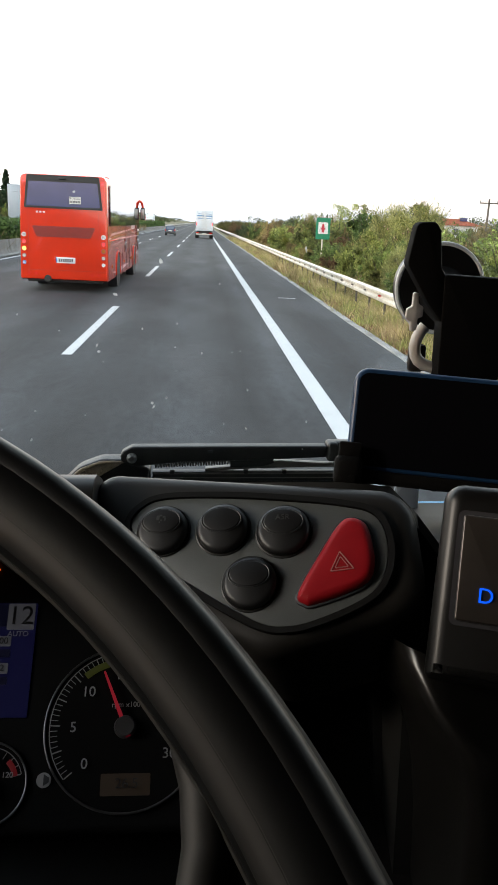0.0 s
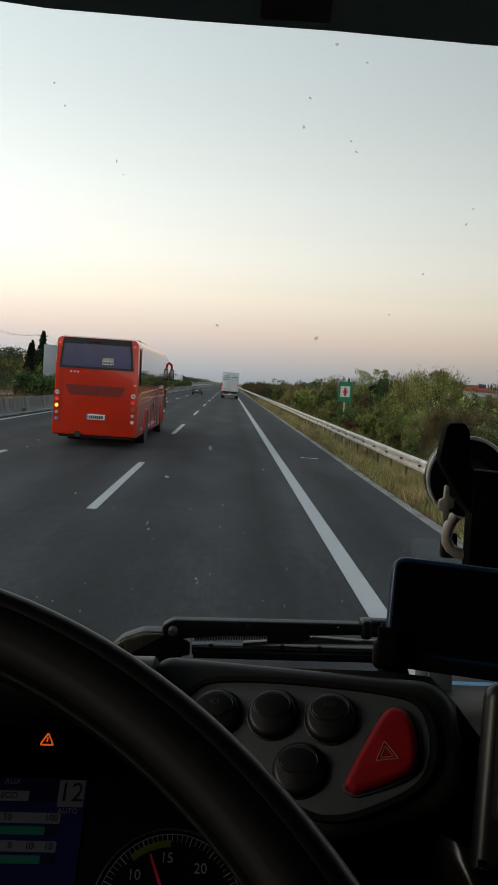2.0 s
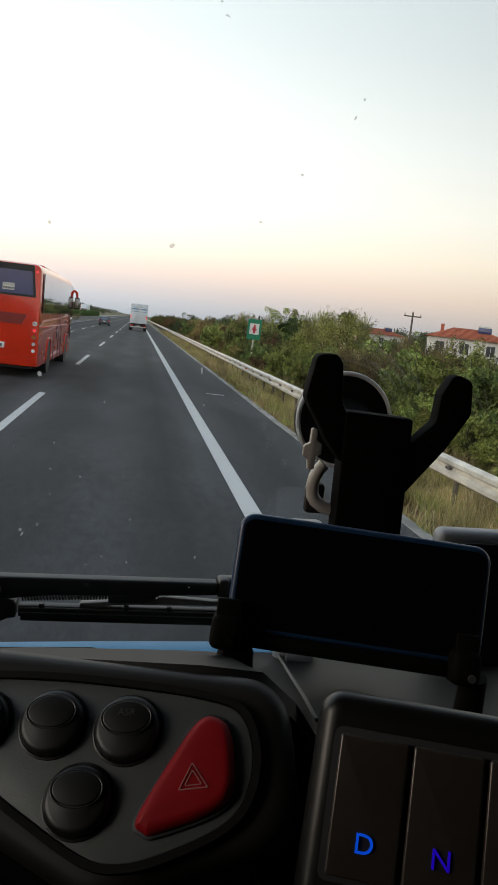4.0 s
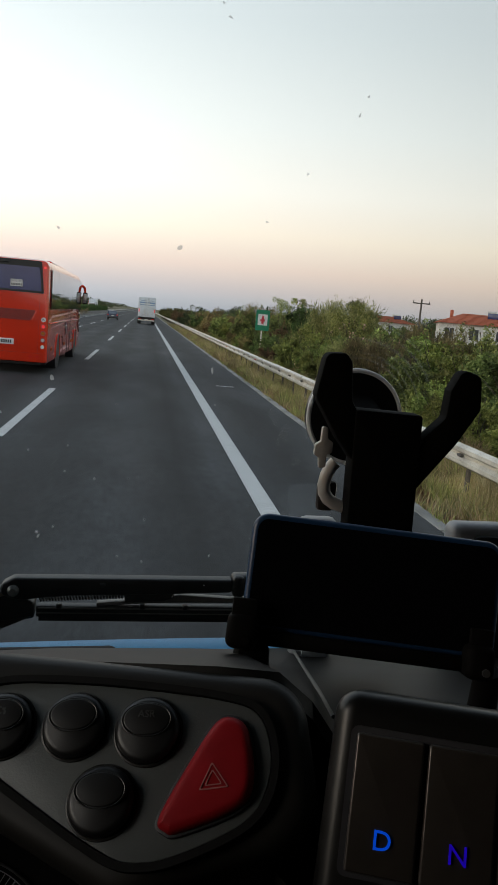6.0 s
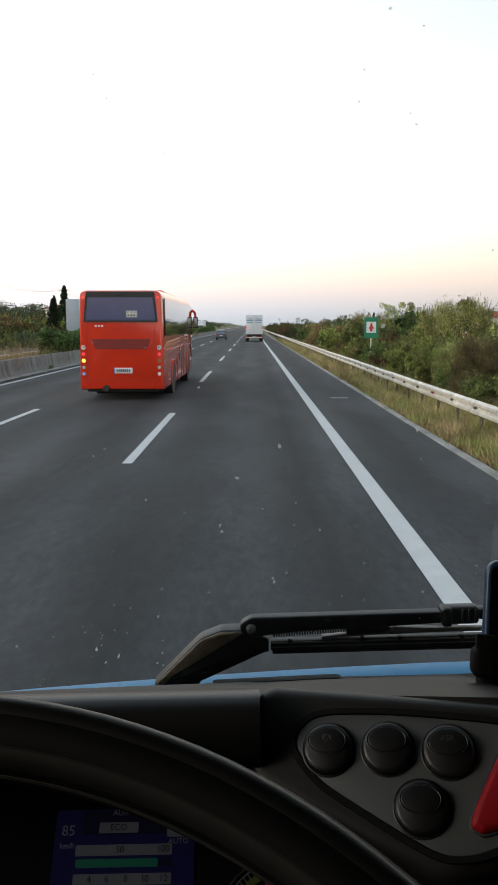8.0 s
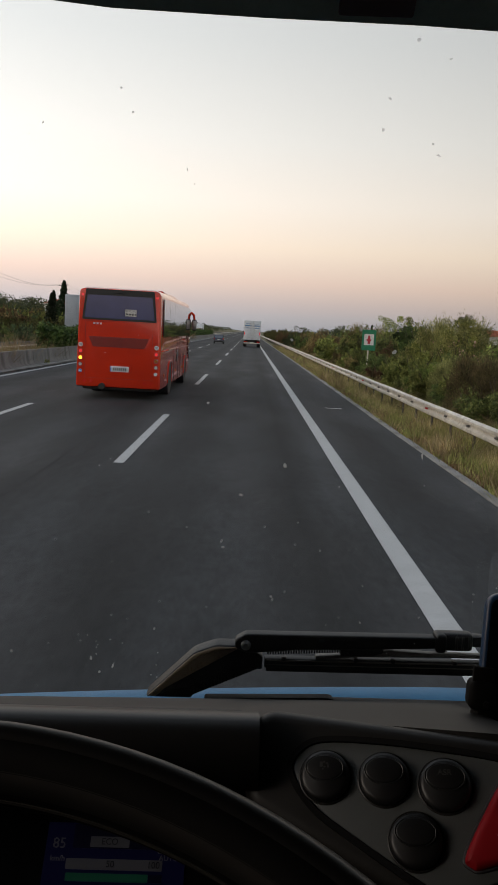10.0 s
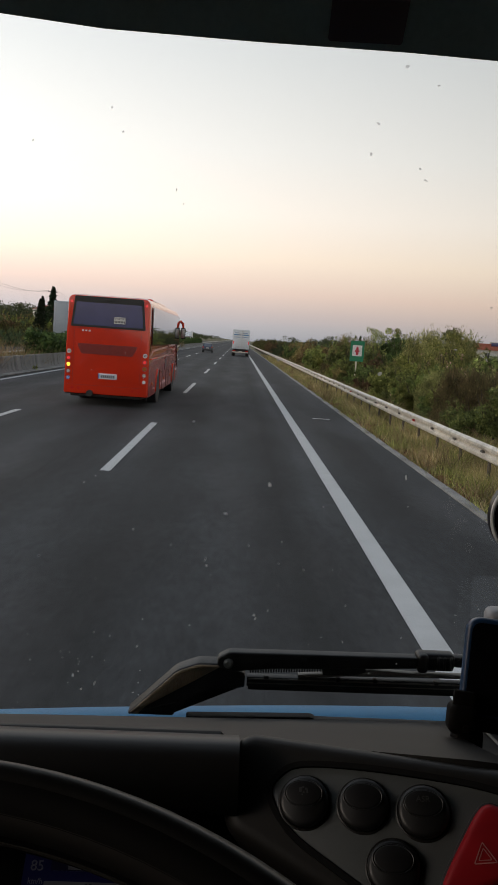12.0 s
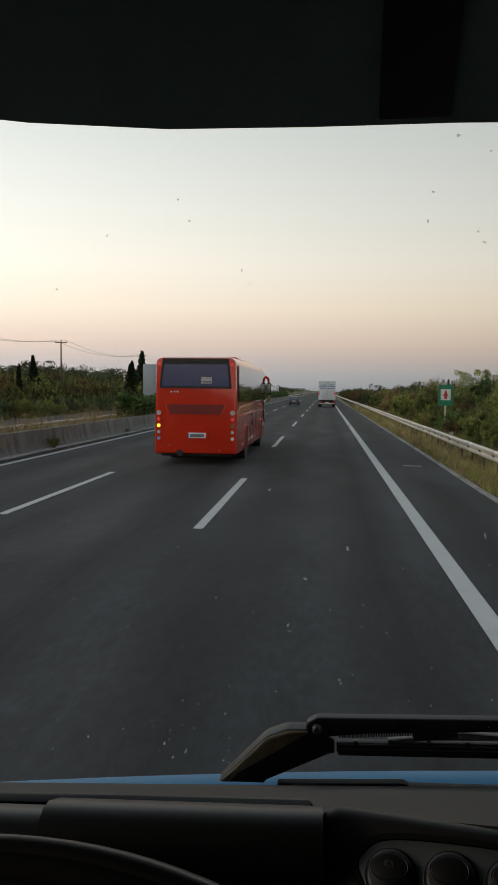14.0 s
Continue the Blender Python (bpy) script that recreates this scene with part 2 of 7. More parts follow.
M["zinc"] = mat("galvanised_steel", (0.62, 0.585, 0.51), rough=0.5, metal=0.25, vary=0.18, scale=3, dirt=(0.20, 0.18, 0.15), dirt_amount=0.5, dirt_scale=2.5, rand=0.08)
M["zinc_dark"] = mat("weathered_steel", (0.12, 0.118, 0.11), rough=0.6, metal=0.5, vary=0.25, scale=4)
M["red_reflector"] = mat("red_reflector", (0.45, 0.03, 0.03), rough=0.25, vary=0.1)
M["grass"] = leaf_mat("dry_grass", (0.26, 0.20, 0.085), (0.45, 0.35, 0.17), (0.62, 0.50, 0.29))
M["grass_green"] = leaf_mat("verge_grass", (0.145, 0.165, 0.044), (0.28, 0.275, 0.086), (0.45, 0.40, 0.155))
M["litter"] = leaf_mat("dry_litter", (0.17, 0.095, 0.045), (0.33, 0.18, 0.085), (0.50, 0.32, 0.17))
M["leaf"] = leaf_mat("bush_leaves", (0.062, 0.086, 0.025), (0.145, 0.18, 0.052), (0.28, 0.30, 0.10))
M["leaf_bright"] = leaf_mat("bright_leaves", (0.104, 0.125, 0.029), (0.226, 0.25, 0.060), (0.40, 0.40, 0.13))
M["broom"] = leaf_mat("broom_twigs", (0.12, 0.122, 0.045), (0.23, 0.205, 0.08), (0.34, 0.28, 0.13))
M["rust_leaf"] = leaf_mat("autumn_leaves", (0.13, 0.088, 0.040), (0.225, 0.155, 0.065), (0.35, 0.26, 0.12))
M["conifer"] = leaf_mat("conifer_needles", (0.010, 0.020, 0.009), (0.020, 0.034, 0.014), (0.035, 0.050, 0.020))
M["hedge"] = leaf_mat("hedge_leaves", (0.034, 0.066, 0.018), (0.066, 0.113, 0.030), (0.133, 0.189, 0.056))
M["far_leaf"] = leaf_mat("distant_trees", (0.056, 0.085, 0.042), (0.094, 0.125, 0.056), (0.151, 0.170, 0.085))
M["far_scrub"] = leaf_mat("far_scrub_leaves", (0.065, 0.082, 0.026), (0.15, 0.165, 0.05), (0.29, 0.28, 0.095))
M["flower"] = leaf_mat("pink_flowers", (0.400, 0.160, 0.170), (0.500, 0.250, 0.240), (0.600, 0.400, 0.360))
M["bark"] = mat("bark", (0.07, 0.055, 0.04), rough=0.9, vary=0.4, scale=8, bump=0.5)
M["pole"] = mat("weathered_wood", (0.10, 0.085, 0.07), rough=0.9, vary=0.3, scale=5)
M["bus_red"] = mat("red_coach_paint", (0.66, 0.036, 0.010), rough=0.25, vary=0.06, scale=2, coat=0.6, dirt=(0.35, 0.04, 0.02), dirt_amount=0.2, dirt_scale=1.5)
M["grille_red"] = mat("dark_red_grille", (0.21, 0.012, 0.006), rough=0.5, vary=0.15, scale=8)
M["bus_glass"] = mat("tinted_glass", (0.012, 0.013, 0.018), rough=0.03, vary=0.1, spec=1.0, coat=1.0, coat_ior=2.1)
M["bus_rear_glass"] = mat("rear_tinted_glass", (0.035, 0.042, 0.125), rough=0.12, vary=0.15, scale=2, spec=0.8)
M["black"] = mat("black_plastic", (0.012, 0.012, 0.012), rough=0.5, vary=0.2, bump=0.1)
M["rubber"] = mat("black_rubber", (0.014, 0.014, 0.014), rough=0.75, vary=0.3, scale=10, bump=0.2)
M["rim"] = mat("wheel_rim_steel", (0.35, 0.35, 0.34), rough=0.4, metal=0.7, vary=0.2)
M["white_paint"] = mat("white_paint", (0.66, 0.70, 0.74), rough=0.4, vary=0.08, scale=2, dirt=(0.4, 0.4, 0.4), dirt_amount=0.35)
M["blue_mark"] = mat("blue_mark", (0.10, 0.22, 0.40), rough=0.4, vary=0.1)
M["plate_white"] = mat("plate_white", (0.7, 0.7, 0.68), rough=0.4, vary=0.05)
M["ink"] = mat("dark_ink", (0.03, 0.03, 0.035), rough=0.5, vary=0.1)
M["lamp_red"] = mat("red_lamp_lens", (0.6, 0.02, 0.015), rough=0.15, vary=0.05)
M["lamp_red_lit"] = mat("lit_red_lamp", (1.0, 0.05, 0.05), rough=0.2, vary=0.02, emit=0.4)
M["lamp_amber_lit"] = mat("lit_amber_lamp", (1.0, 0.55, 0.05), rough=0.2, vary=0.02, emit=2.2)
M["lamp_amber"] = mat("amber_lamp_lens", (0.35, 0.12, 0.02), rough=0.2, vary=0.05)
M["lamp_clear"] = mat("clear_lamp_lens", (0.5, 0.48, 0.45), rough=0.2, vary=0.05)
M["sticker"] = mat("white_sticker", (0.6, 0.58, 0.56), rough=0.5, vary=0.1)
M["sticker_blue"] = mat("blue_sticker", (0.05, 0.2, 0.5), rough=0.5, vary=0.1)
M["car_paint"] = mat("dark_blue_car_paint", (0.02, 0.025, 0.05), rough=0.25, vary=0.08, coat=0.5)
M["cream"] = mat("cream_paint", (0.55, 0.48, 0.2), rough=0.4, vary=0.1)
M["truck_red"] = mat("dark_red_paint", (0.3, 0.03, 0.03), rough=0.4, vary=0.1)
M["sign_green"] = mat("green_sign", (0.01, 0.20, 0.10), rough=0.4, vary=0.06)
M["sign_white"] = mat("white_sign", (0.7, 0.7, 0.68), rough=0.4, vary=0.05)
M["sign_red"] = mat("red_sign", (0.5, 0.03, 0.05), rough=0.4, vary=0.05)
M["panel_grey"] = mat("grey_sign_back", (0.36, 0.40, 0.45), rough=0.5, metal=0.2, vary=0.1, scale=1)
M["roof_tile"] = mat("terracotta_tile", (0.36, 0.11, 0.06), rough=0.85, vary=0.3, scale=6, rand=0.2)
M["render_white"] = mat("white_render", (0.62, 0.61, 0.58), rough=0.9, vary=0.08, scale=2, dirt=(0.4, 0.38, 0.34), dirt_amount=0.4)
M["cab_blue"] = mat("blue_truck_paint", (0.030, 0.235, 0.46), rough=0.5, vary=0.1, scale=4, coat=0.05, dirt=(0.04, 0.12, 0.24), dirt_amount=0.5, dirt_scale=4)
M["dash_grey"] = mat("dash_top_plastic", (0.0072, 0.0072, 0.0066), rough=0.55, vary=0.12, scale=12, bump=0.015, bump_scale=700, dirt=(0.045, 0.042, 0.037), dirt_amount=0.3, dirt_scale=6, spec=0.32)
M["dash_dark"] = mat("dark_dash_plastic", (0.0075, 0.007, 0.0065), rough=0.45, vary=0.15, scale=12, bump=0.015, bump_scale=700)
M["pod"] = mat("pod_plastic", (0.0128, 0.0117, 0.0102), rough=0.5, vary=0.12, scale=14, bump=0.015, bump_scale=800, spec=0.32)
M["plate"] = mat("grey_faceplate", (0.104, 0.113, 0.113), rough=0.38, vary=0.06, scale=20, bump=0.05, bump_scale=900, metal=0.15)
M["switch"] = mat("switch_plastic", (0.008, 0.008, 0.0085), rough=0.42, vary=0.1, bump=0.04, bump_scale=900)
M["switch_cap"] = mat("switch_cap", (0.006, 0.006, 0.0065), rough=0.42, vary=0.1)
M["icon"] = mat("pale_icon", (0.05, 0.05, 0.05), rough=0.5, vary=0.1)
M["hazard"] = mat("red_hazard_plastic", (0.29, 0.0050, 0.0095), rough=0.5, vary=0.1, scale=30, spec=0.22, bump=0.04, bump_scale=900)
M["hazard_icon"] = mat("hazard_icon", (0.42, 0.16, 0.15), rough=0.5, vary=0.15, scale=90)
M["wheel"] = mat("steering_wheel_leather", (0.0042, 0.0046, 0.0050), rough=0.5, vary=0.15, scale=20, bump=0.02, bump_scale=500, spec=0.2)
M["wheel_ridge"] = mat("steering_wheel_ridge", (0.0055, 0.006, 0.0065), rough=0.42, vary=0.15, scale=20, spec=0.4)
# grey lighter than the wheel, a soft highlight put into the colour
M["spoke_trim"] = mat("lightened_spoke_edge", (0.0075, 0.0075, 0.0072), rough=0.6, vary=0.15, scale=20, spec=0.4)
M["flange"] = mat("wheel_inner_grip", (0.003, 0.003, 0.003), rough=0.8, vary=0.1, scale=20, spec=0.1)
M["dial"] = mat("dial_black", (0.004, 0.004, 0.004), rough=0.85, vary=0.1, spec=0.15)
M["gasket"] = mat("black_gasket", (0.0035, 0.0035, 0.0035), rough=0.75, vary=0.1, spec=0.2)
M["wheel_seam"] = mat("steering_wheel_seam", (0.022, 0.022, 0.021), rough=0.5, vary=0.1)
M["phone_case"] = mat("dark_blue_phone_case", (0.011, 0.038, 0.095), rough=0.35, vary=0.1)
M["phone_glass"] = mat("phone_screen", (0.003, 0.003, 0.004), rough=0.35, vary=0.0, spec=0.15)
M["mount"] = mat("black_mount_plastic", (0.004, 0.0036, 0.0033), rough=0.75, vary=0.1, spec=0.08)
M["cup"] = mat("suction_cup_rubber", (0.008, 0.008, 0.008), rough=0.3, vary=0.1)
M["cup_rim"] = mat("clear_cup_rim", (0.75, 0.77, 0.77), rough=0.25, vary=0.1)
M["cream_plastic"] = mat("grey_white_plastic", (0.27, 0.28, 0.30), rough=0.4, vary=0.1)
M["ivory"] = mat("ivory_plastic", (0.46, 0.43, 0.39), rough=0.35, vary=0.1)
M["tan_gloss"] = mat("glossy_brown_plastic", (0.035, 0.027, 0.022), rough=0.3, vary=0.1)
M["key"] = mat("key_plastic", (0.050, 0.043, 0.037), metal=0.35, rough=0.3, vary=0.12, scale=40)
M["keypad"] = mat("keypad_plastic", (0.0048, 0.0046, 0.0043), rough=0.36, vary=0.12, scale=14, bump=0.015, bump_scale=800, spec=0.35)
M["key_blue"] = mat("lit_blue_letter", (0.0, 0.10, 1.0), rough=0.5, vary=0.0, emit=0.30)
M["key_indigo"] = mat("lit_indigo_letter", (0.02, 0.0, 0.75), rough=0.5, vary=0.0, emit=0.22)
M["screen_blue"] = mat("blue_display", (0.008, 0.008, 0.045), rough=0.3, vary=0.05, emit=0.08)
M["screen_dark"] = mat("dark_blue_display", (0.006, 0.006, 0.018), rough=0.3, vary=0.05, emit=0.08)
M["screen_text"] = mat("grey_display_text", (0.13, 0.13, 0.14), rough=0.4, vary=0.0, emit=0.05)
M["screen_green"] = mat("green_display_bar", (0.012, 0.11, 0.06), rough=0.4, vary=0.0, emit=0.07)
M["gauge_mark"] = mat("gauge_marks", (0.26, 0.26, 0.26), rough=0.5, vary=0.0, emit=0.02)
M["gauge_red"] = mat("gauge_red", (0.26, 0.012, 0.016), rough=0.5, vary=0.0, emit=0.03)
M["needle"] = mat("needle_red", (0.55, 0.02, 0.045), rough=0.5, vary=0.0, emit=0.05)
M["gauge_olive"] = mat("gauge_green_zone", (0.08, 0.095, 0.012), rough=0.5, vary=0.0, emit=0.02)
M["pale_seam"] = mat("pale_dash_seam", (0.16, 0.16, 0.15), rough=0.5, vary=0.1)
M["gauge_ring"] = mat("gauge_ring", (0.12, 0.12, 0.12), rough=0.3, metal=0.5, vary=0.1)
M["lcd"] = mat("amber_lcd", (0.06, 0.042, 0.028), rough=0.4, vary=0.05, emit=0.02)
M["warn"] = mat("lit_warning_triangle", (1.0, 0.14, 0.01), rough=0.4, vary=0.0, emit=0.6)
M["header"] = mat("header_trim", (0.46, 0.53, 0.45), rough=0.6, vary=0.15, scale=4, bump=0.1)
M["header_dark"] = mat("dark_mirror_base", (0.11, 0.055, 0.05), rough=0.6, vary=0.1)
M["lining"] = mat("cab_lining", (0.022, 0.021, 0.020), rough=0.85, vary=0.15, scale=6, bump=0.2)
M["screen_glass"] = glass_mat("windscreen_glass", (0.96, 0.97, 0.965), 0.015)
M["dust"] = mat("dried_splat", (0.34, 0.34, 0.32), rough=0.8, vary=0.3, scale=200)
M["smear"] = glass_mat("faint_smear", (1, 1, 1), 0.045)
sm = M["smear"].node_tree
st_ = sm.nodes.new("ShaderNodeBsdfTranslucent")
st_.inputs["Color"].default_value = (0.85, 0.85, 0.84, 1)
sm.links.new(st_.outputs[0], sm.nodes["Mix Shader"].inputs[2])
M["pad"] = glass_mat("cloudy_pad", (0.955, 0.97, 0.98), 0.035, 0.6)
pd = M["pad"].node_tree
pt_ = pd.nodes.new("ShaderNodeBsdfTranslucent")
pt_.inputs["Color"].default_value = (0.55, 0.58, 0.60, 1)
pd.links.new(pt_.outputs[0], pd.nodes["Mix Shader"].inputs[2])
M["wiper"] = mat("wiper_black", (0.007, 0.007, 0.0074), rough=0.45, vary=0.25, scale=30, dirt=(0.035, 0.033, 0.029), dirt_amount=0.7, dirt_scale=28)
# tan highlight of the arm's sky-facing edge, put into the colour
M["edge_highlight"] = mat("tan_edge_highlight", (0.32, 0.235, 0.15), rough=0.45, vary=0.3, scale=40, dirt=(0.05, 0.04, 0.03), dirt_amount=0.4, dirt_scale=30)
M["wiper_metal"] = mat("wiper_edge_metal", (0.15, 0.14, 0.125), rough=0.4, metal=0.6, vary=0.2)
M["spring"] = mat("dusty_spring", (0.013, 0.010, 0.006), rough=0.75, metal=0.0, vary=0.25)
M["console"] = mat("console_plastic", (0.0085, 0.008, 0.0072), rough=0.30, vary=0.12, scale=12, bump=0.015, bump_scale=700)
M["bolt"] = mat("wiper_bolt", (0.22, 0.22, 0.21), rough=0.4, metal=0.6)


# ---- mesh helpers ----
def root_inverse(ob):
    m = Matrix.Identity(4)
    while ob:
        m = ob.matrix_basis @ m
        ob = ob.parent
    return m.inverted()


def finish(bm, material, name, smooth=40):
    me = bpy.data.meshes.new(name)
    bmesh.ops.recalc_face_normals(bm, faces=bm.faces)
    if smooth:
        lim = radians(smooth)
        for e in bm.edges:
            e.smooth = e.calc_face_angle(0) < lim
        for f in bm.faces:
            f.smooth = True
    bm.to_mesh(me)
    bm.free()
    me.materials.append(M[material])
    return me


def thing(name, base=(0, 0, 0), label="", category="", group="", kind=""):
    e = new(name)
    e.empty_display_size = 0.05
    e.matrix_basis = Matrix.Translation(base)
    return tagged(e, label, category, group, kind)


def part(name, bm, material, parent=None, label="", smooth=40):
    if parent:
        bm.transform(root_inverse(parent))
    ob = new(name, finish(bm, material, name, smooth))
    ob.parent = parent
    return tagged(ob, label)


def solo(name, bm, material, label, category, kind="", group="", smooth=40):
    """A thing of one mesh, its origin at the middle of its foot."""
    vs = [v.co for v in bm.verts]
    lo = [min(v[i] for v in vs) for i in range(3)]
    hi = [max(v[i] for v in vs) for i in range(3)]
    base = Vector(((lo[0] + hi[0]) / 2, (lo[1] + hi[1]) / 2, lo[2]))
    bm.transform(Matrix.Translation(-base))
    ob = new(name, finish(bm, material, name, smooth))
    ob.matrix_basis = Matrix.Translation(base)
    return tagged(ob, label, category, group, kind)


def raw(name, verts, faces, material, smooth=False):
    me = bpy.data.meshes.new(name)
    me.from_pydata(verts, [], faces)
    me.materials.append(M[material])
    if smooth:
        me.shade_smooth()
    return me


def box(bm, c, s, bevel=0.0, seg=2, m=None):
    mm = Matrix.Translation(c) @ Matrix.Diagonal((*s, 1))
    if m:
        mm = m @ mm
    vs = bmesh.ops.create_cube(bm, size=1, matrix=mm)["verts"]
    if bevel:
        es = list({e for v in vs for e in v.link_edges})
        bmesh.ops.bevel(bm, geom=es, offset=bevel, segments=seg, affect="EDGES", profile=0.5)
    return bm


def B():
    return bmesh.new()


def cyl(bm, p0, p1, r0, r1=None, n=16, caps=True):
    p0, p1 = Vector(p0), Vector(p1)
    d = p1 - p0
    m = Matrix.Translation((p0 + p1) / 2) @ d.to_track_quat("Z", "Y").to_matrix().to_4x4()
    bmesh.ops.create_cone(bm, cap_ends=caps, segments=n, radius1=r0, radius2=r0 if r1 is None else r1, depth=d.length, matrix=m)
    return bm


def tube(bm, pts, r, n=8, flat=1.0):
    """A rod along a line of points, its cross-section carried along without a twist."""
    pts = [Vector(p) for p in pts]
    rings, a = [], None
    for i, p in enumerate(pts):
        d = (pts[min(i + 1, len(pts) - 1)] - pts[max(i - 1, 0)]).normalized()
        a = d.cross(Vector((0, 0, 1))) if a is None else a - d * a.dot(d)
        if a.length < 1e-4:
            a = d.cross(Vector((0, 1, 0)))
        a.normalize()
        b = a.cross(d)
        rr = r[i] if isinstance(r, (list, tuple)) else r
        rings.append([bm.verts.new(p + a * rr * math.cos(k * 2 * math.pi / n) + b * rr * flat * math.sin(k * 2 * math.pi / n)) for k in range(n)])
    for q, s in zip(rings, rings[1:]):
        for k in range(n):
            bm.faces.new((q[k], q[(k + 1) % n], s[(k + 1) % n], s[k]))
    bm.faces.new(rings[0][::-1])
    bm.faces.new(rings[-1])
    return bm


def rounded(corners, n=7):
    """The outline of a polygon with rounded corners (x, y, radius)."""
    out_ = []
    k = len(corners)
    for i in range(k):
        p = Vector(corners[i][:2])
        a = (Vector(corners[i - 1][:2]) - p).normalized()
        b = (Vector(corners[(i + 1) % k][:2]) - p).normalized()
        r = corners[i][2]
        half = math.acos(max(-1, min(1, a.dot(b)))) / 2
        t = r / math.tan(half)
        centre = p + (a + b).normalized() * (r / math.sin(half))
        s, e = p + a * t - centre, p + b * t - centre
        a0, a1 = math.atan2(s.y, s.x), math.atan2(e.y, e.x)
        while a1 - a0 > math.pi:
            a1 -= 2 * math.pi
        while a1 - a0 < -math.pi:
            a1 += 2 * math.pi
        for j in range(n + 1):
            w = a0 + (a1 - a0) * j / n
            out_.append((centre.x + r * math.cos(w), centre.y + r * math.sin(w)))
    return out_


def smooth_outline(pts, n=6):
    """A closed smooth curve through a few control points (x, y)."""
    k = len(pts)
    res = []
    for i in range(k):
        p0, p1, p2, p3 = (Vector(pts[(i + j) % k]) for j in (-1, 0, 1, 2))
        for j in range(n):
            t = j / n
            q = 0.5 * (2 * p1 + (p2 - p0) * t + (2 * p0 - 5 * p1 + 4 * p2 - p3) * t * t + (3 * p1 - p0 - 3 * p2 + p3) * t ** 3)
            res.append((q.x, q.y))
    return res


def inset(pts, d):
    """The outline moved inwards by d."""
    k = len(pts)
    res = []
    for i in range(k):
        p, a, b = Vector(pts[i]), Vector(pts[i - 1]), Vector(pts[(i + 1) % k])
        t = (b - a).normalized()
        res.append((p.x + t.y * d, p.y - t.x * d))
    return res


def area(pts):
    return sum(pts[i - 1][0] * pts[i][1] - pts[i][0] * pts[i - 1][1] for i in range(len(pts))) / 2


def slab(bm, pts, z0, z1, m, edge=0.0, steps=3, crown=0.0):
    """A solid on an outline between two heights, its upper edge rounded, placed by m."""
    if area(pts) > 0:
        pts = pts[::-1]
    layers = [(pts, z0)]
    if edge:
        for i in range(steps + 1):
            w = i / steps * math.pi / 2
            layers.append((inset(pts, edge * (1 - math.cos(w))), z1 - edge + edge * math.sin(w)))
    else:
        layers.append((pts, z1))
    rows = [[bm.verts.new(m @ Vector((x, y, z))) for x, y in ps] for ps, z in layers]
    k = len(pts)
    for q, s in zip(rows, rows[1:]):
        for i in range(k):
            bm.faces.new((q[i], q[(i + 1) % k], s[(i + 1) % k], s[i]))
    bm.faces.new(rows[0])
    top, zt = layers[-1]
    if crown:
        cx, cy = sum(p[0] for p in top) / k, sum(p[1] for p in top) / k
        prev = rows[-1]
        for f in (0.75, 0.45, 0.15):
            row = [bm.verts.new(m @ Vector((cx + (x - cx) * f, cy + (y - cy) * f, zt + crown * (1 - f * f)))) for x, y in top]
            for i in range(k):
                bm.faces.new((prev[i], prev[(i + 1) % k], row[(i + 1) % k], row[i]))
            prev = row
        bm.faces.new(prev[::-1])
    else:
        bm.faces.new(rows[-1][::-1])
    return bm


def ring(bm, outer, inner, z0, z1, m):
    """A frame between two outlines of as many points."""
    rows = [[bm.verts.new(m @ Vector((x, y, z))) for x, y in ps] for ps, z in ((outer, z0), (outer, z1), (inner, z1), (inner, z0))]
    k = len(outer)
    for a in range(4):
        q, s = rows[a], rows[(a + 1) % 4]
        for i in range(k):
            bm.faces.new((q[i], q[(i + 1) % k], s[(i + 1) % k], s[i]))
    return bm


def sweep_x(bm, profile, x0, x1, closed=True):
    """A profile in (y, z) drawn out along x."""
    a = [bm.verts.new((x0, y, z)) for y, z in profile]
    b = [bm.verts.new((x1, y, z)) for y, z in profile]
    k = len(profile)
    for i in range(k if closed else k - 1):
        bm.faces.new((a[i], a[(i + 1) % k], b[(i + 1) % k], b[i]))
    if closed:
        bm.faces.new(a[::-1])
        bm.faces.new(b)
    return bm


def sweep_y(bm, profile, y0, y1, steps=1, closed=True):
    rows = [[bm.verts.new((x, y0 + (y1 - y0) * s / steps, z)) for x, z in profile] for s in range(steps + 1)]
    k = len(profile)
    for a, b in zip(rows, rows[1:]):
        for i in range(k if closed else k - 1):
            bm.faces.new((a[i], a[(i + 1) % k], b[(i + 1) % k], b[i]))
    if closed:
        bm.faces.new(rows[0][::-1])
        bm.faces.new(rows[-1])
    return bm


def torus(bm, m, R, r, r2=None, n=72, k=14, a0=0.0, a1=2 * math.pi):
    r2 = r2 or r
    full = a1 - a0 > 6.2
    cnt = n if full else n + 1
    rings = []
    for i in range(cnt):
        w = a0 + (a1 - a0) * i / n
        rings.append([bm.verts.new(m @ Vector(((R + r * math.cos(v)) * math.cos(w), (R + r * math.cos(v)) * math.sin(w), r2 * math.sin(v)))) for v in (j * 2 * math.pi / k for j in range(k))])
    for i in range(cnt if full else cnt - 1):
        q, s = rings[i], rings[(i + 1) % cnt]
        for j in range(k):
            bm.faces.new((q[j], q[(j + 1) % k], s[(j + 1) % k], s[j]))
    return bm


def axes(origin, right, up):
    r, u = Vector(right).normalized(), Vector(up)
    u = (u - r * u.dot(r)).normalized()
    n = r.cross(u)
    m = Matrix((r, u, n)).transposed().to_4x4()
    m.translation = origin
    return m


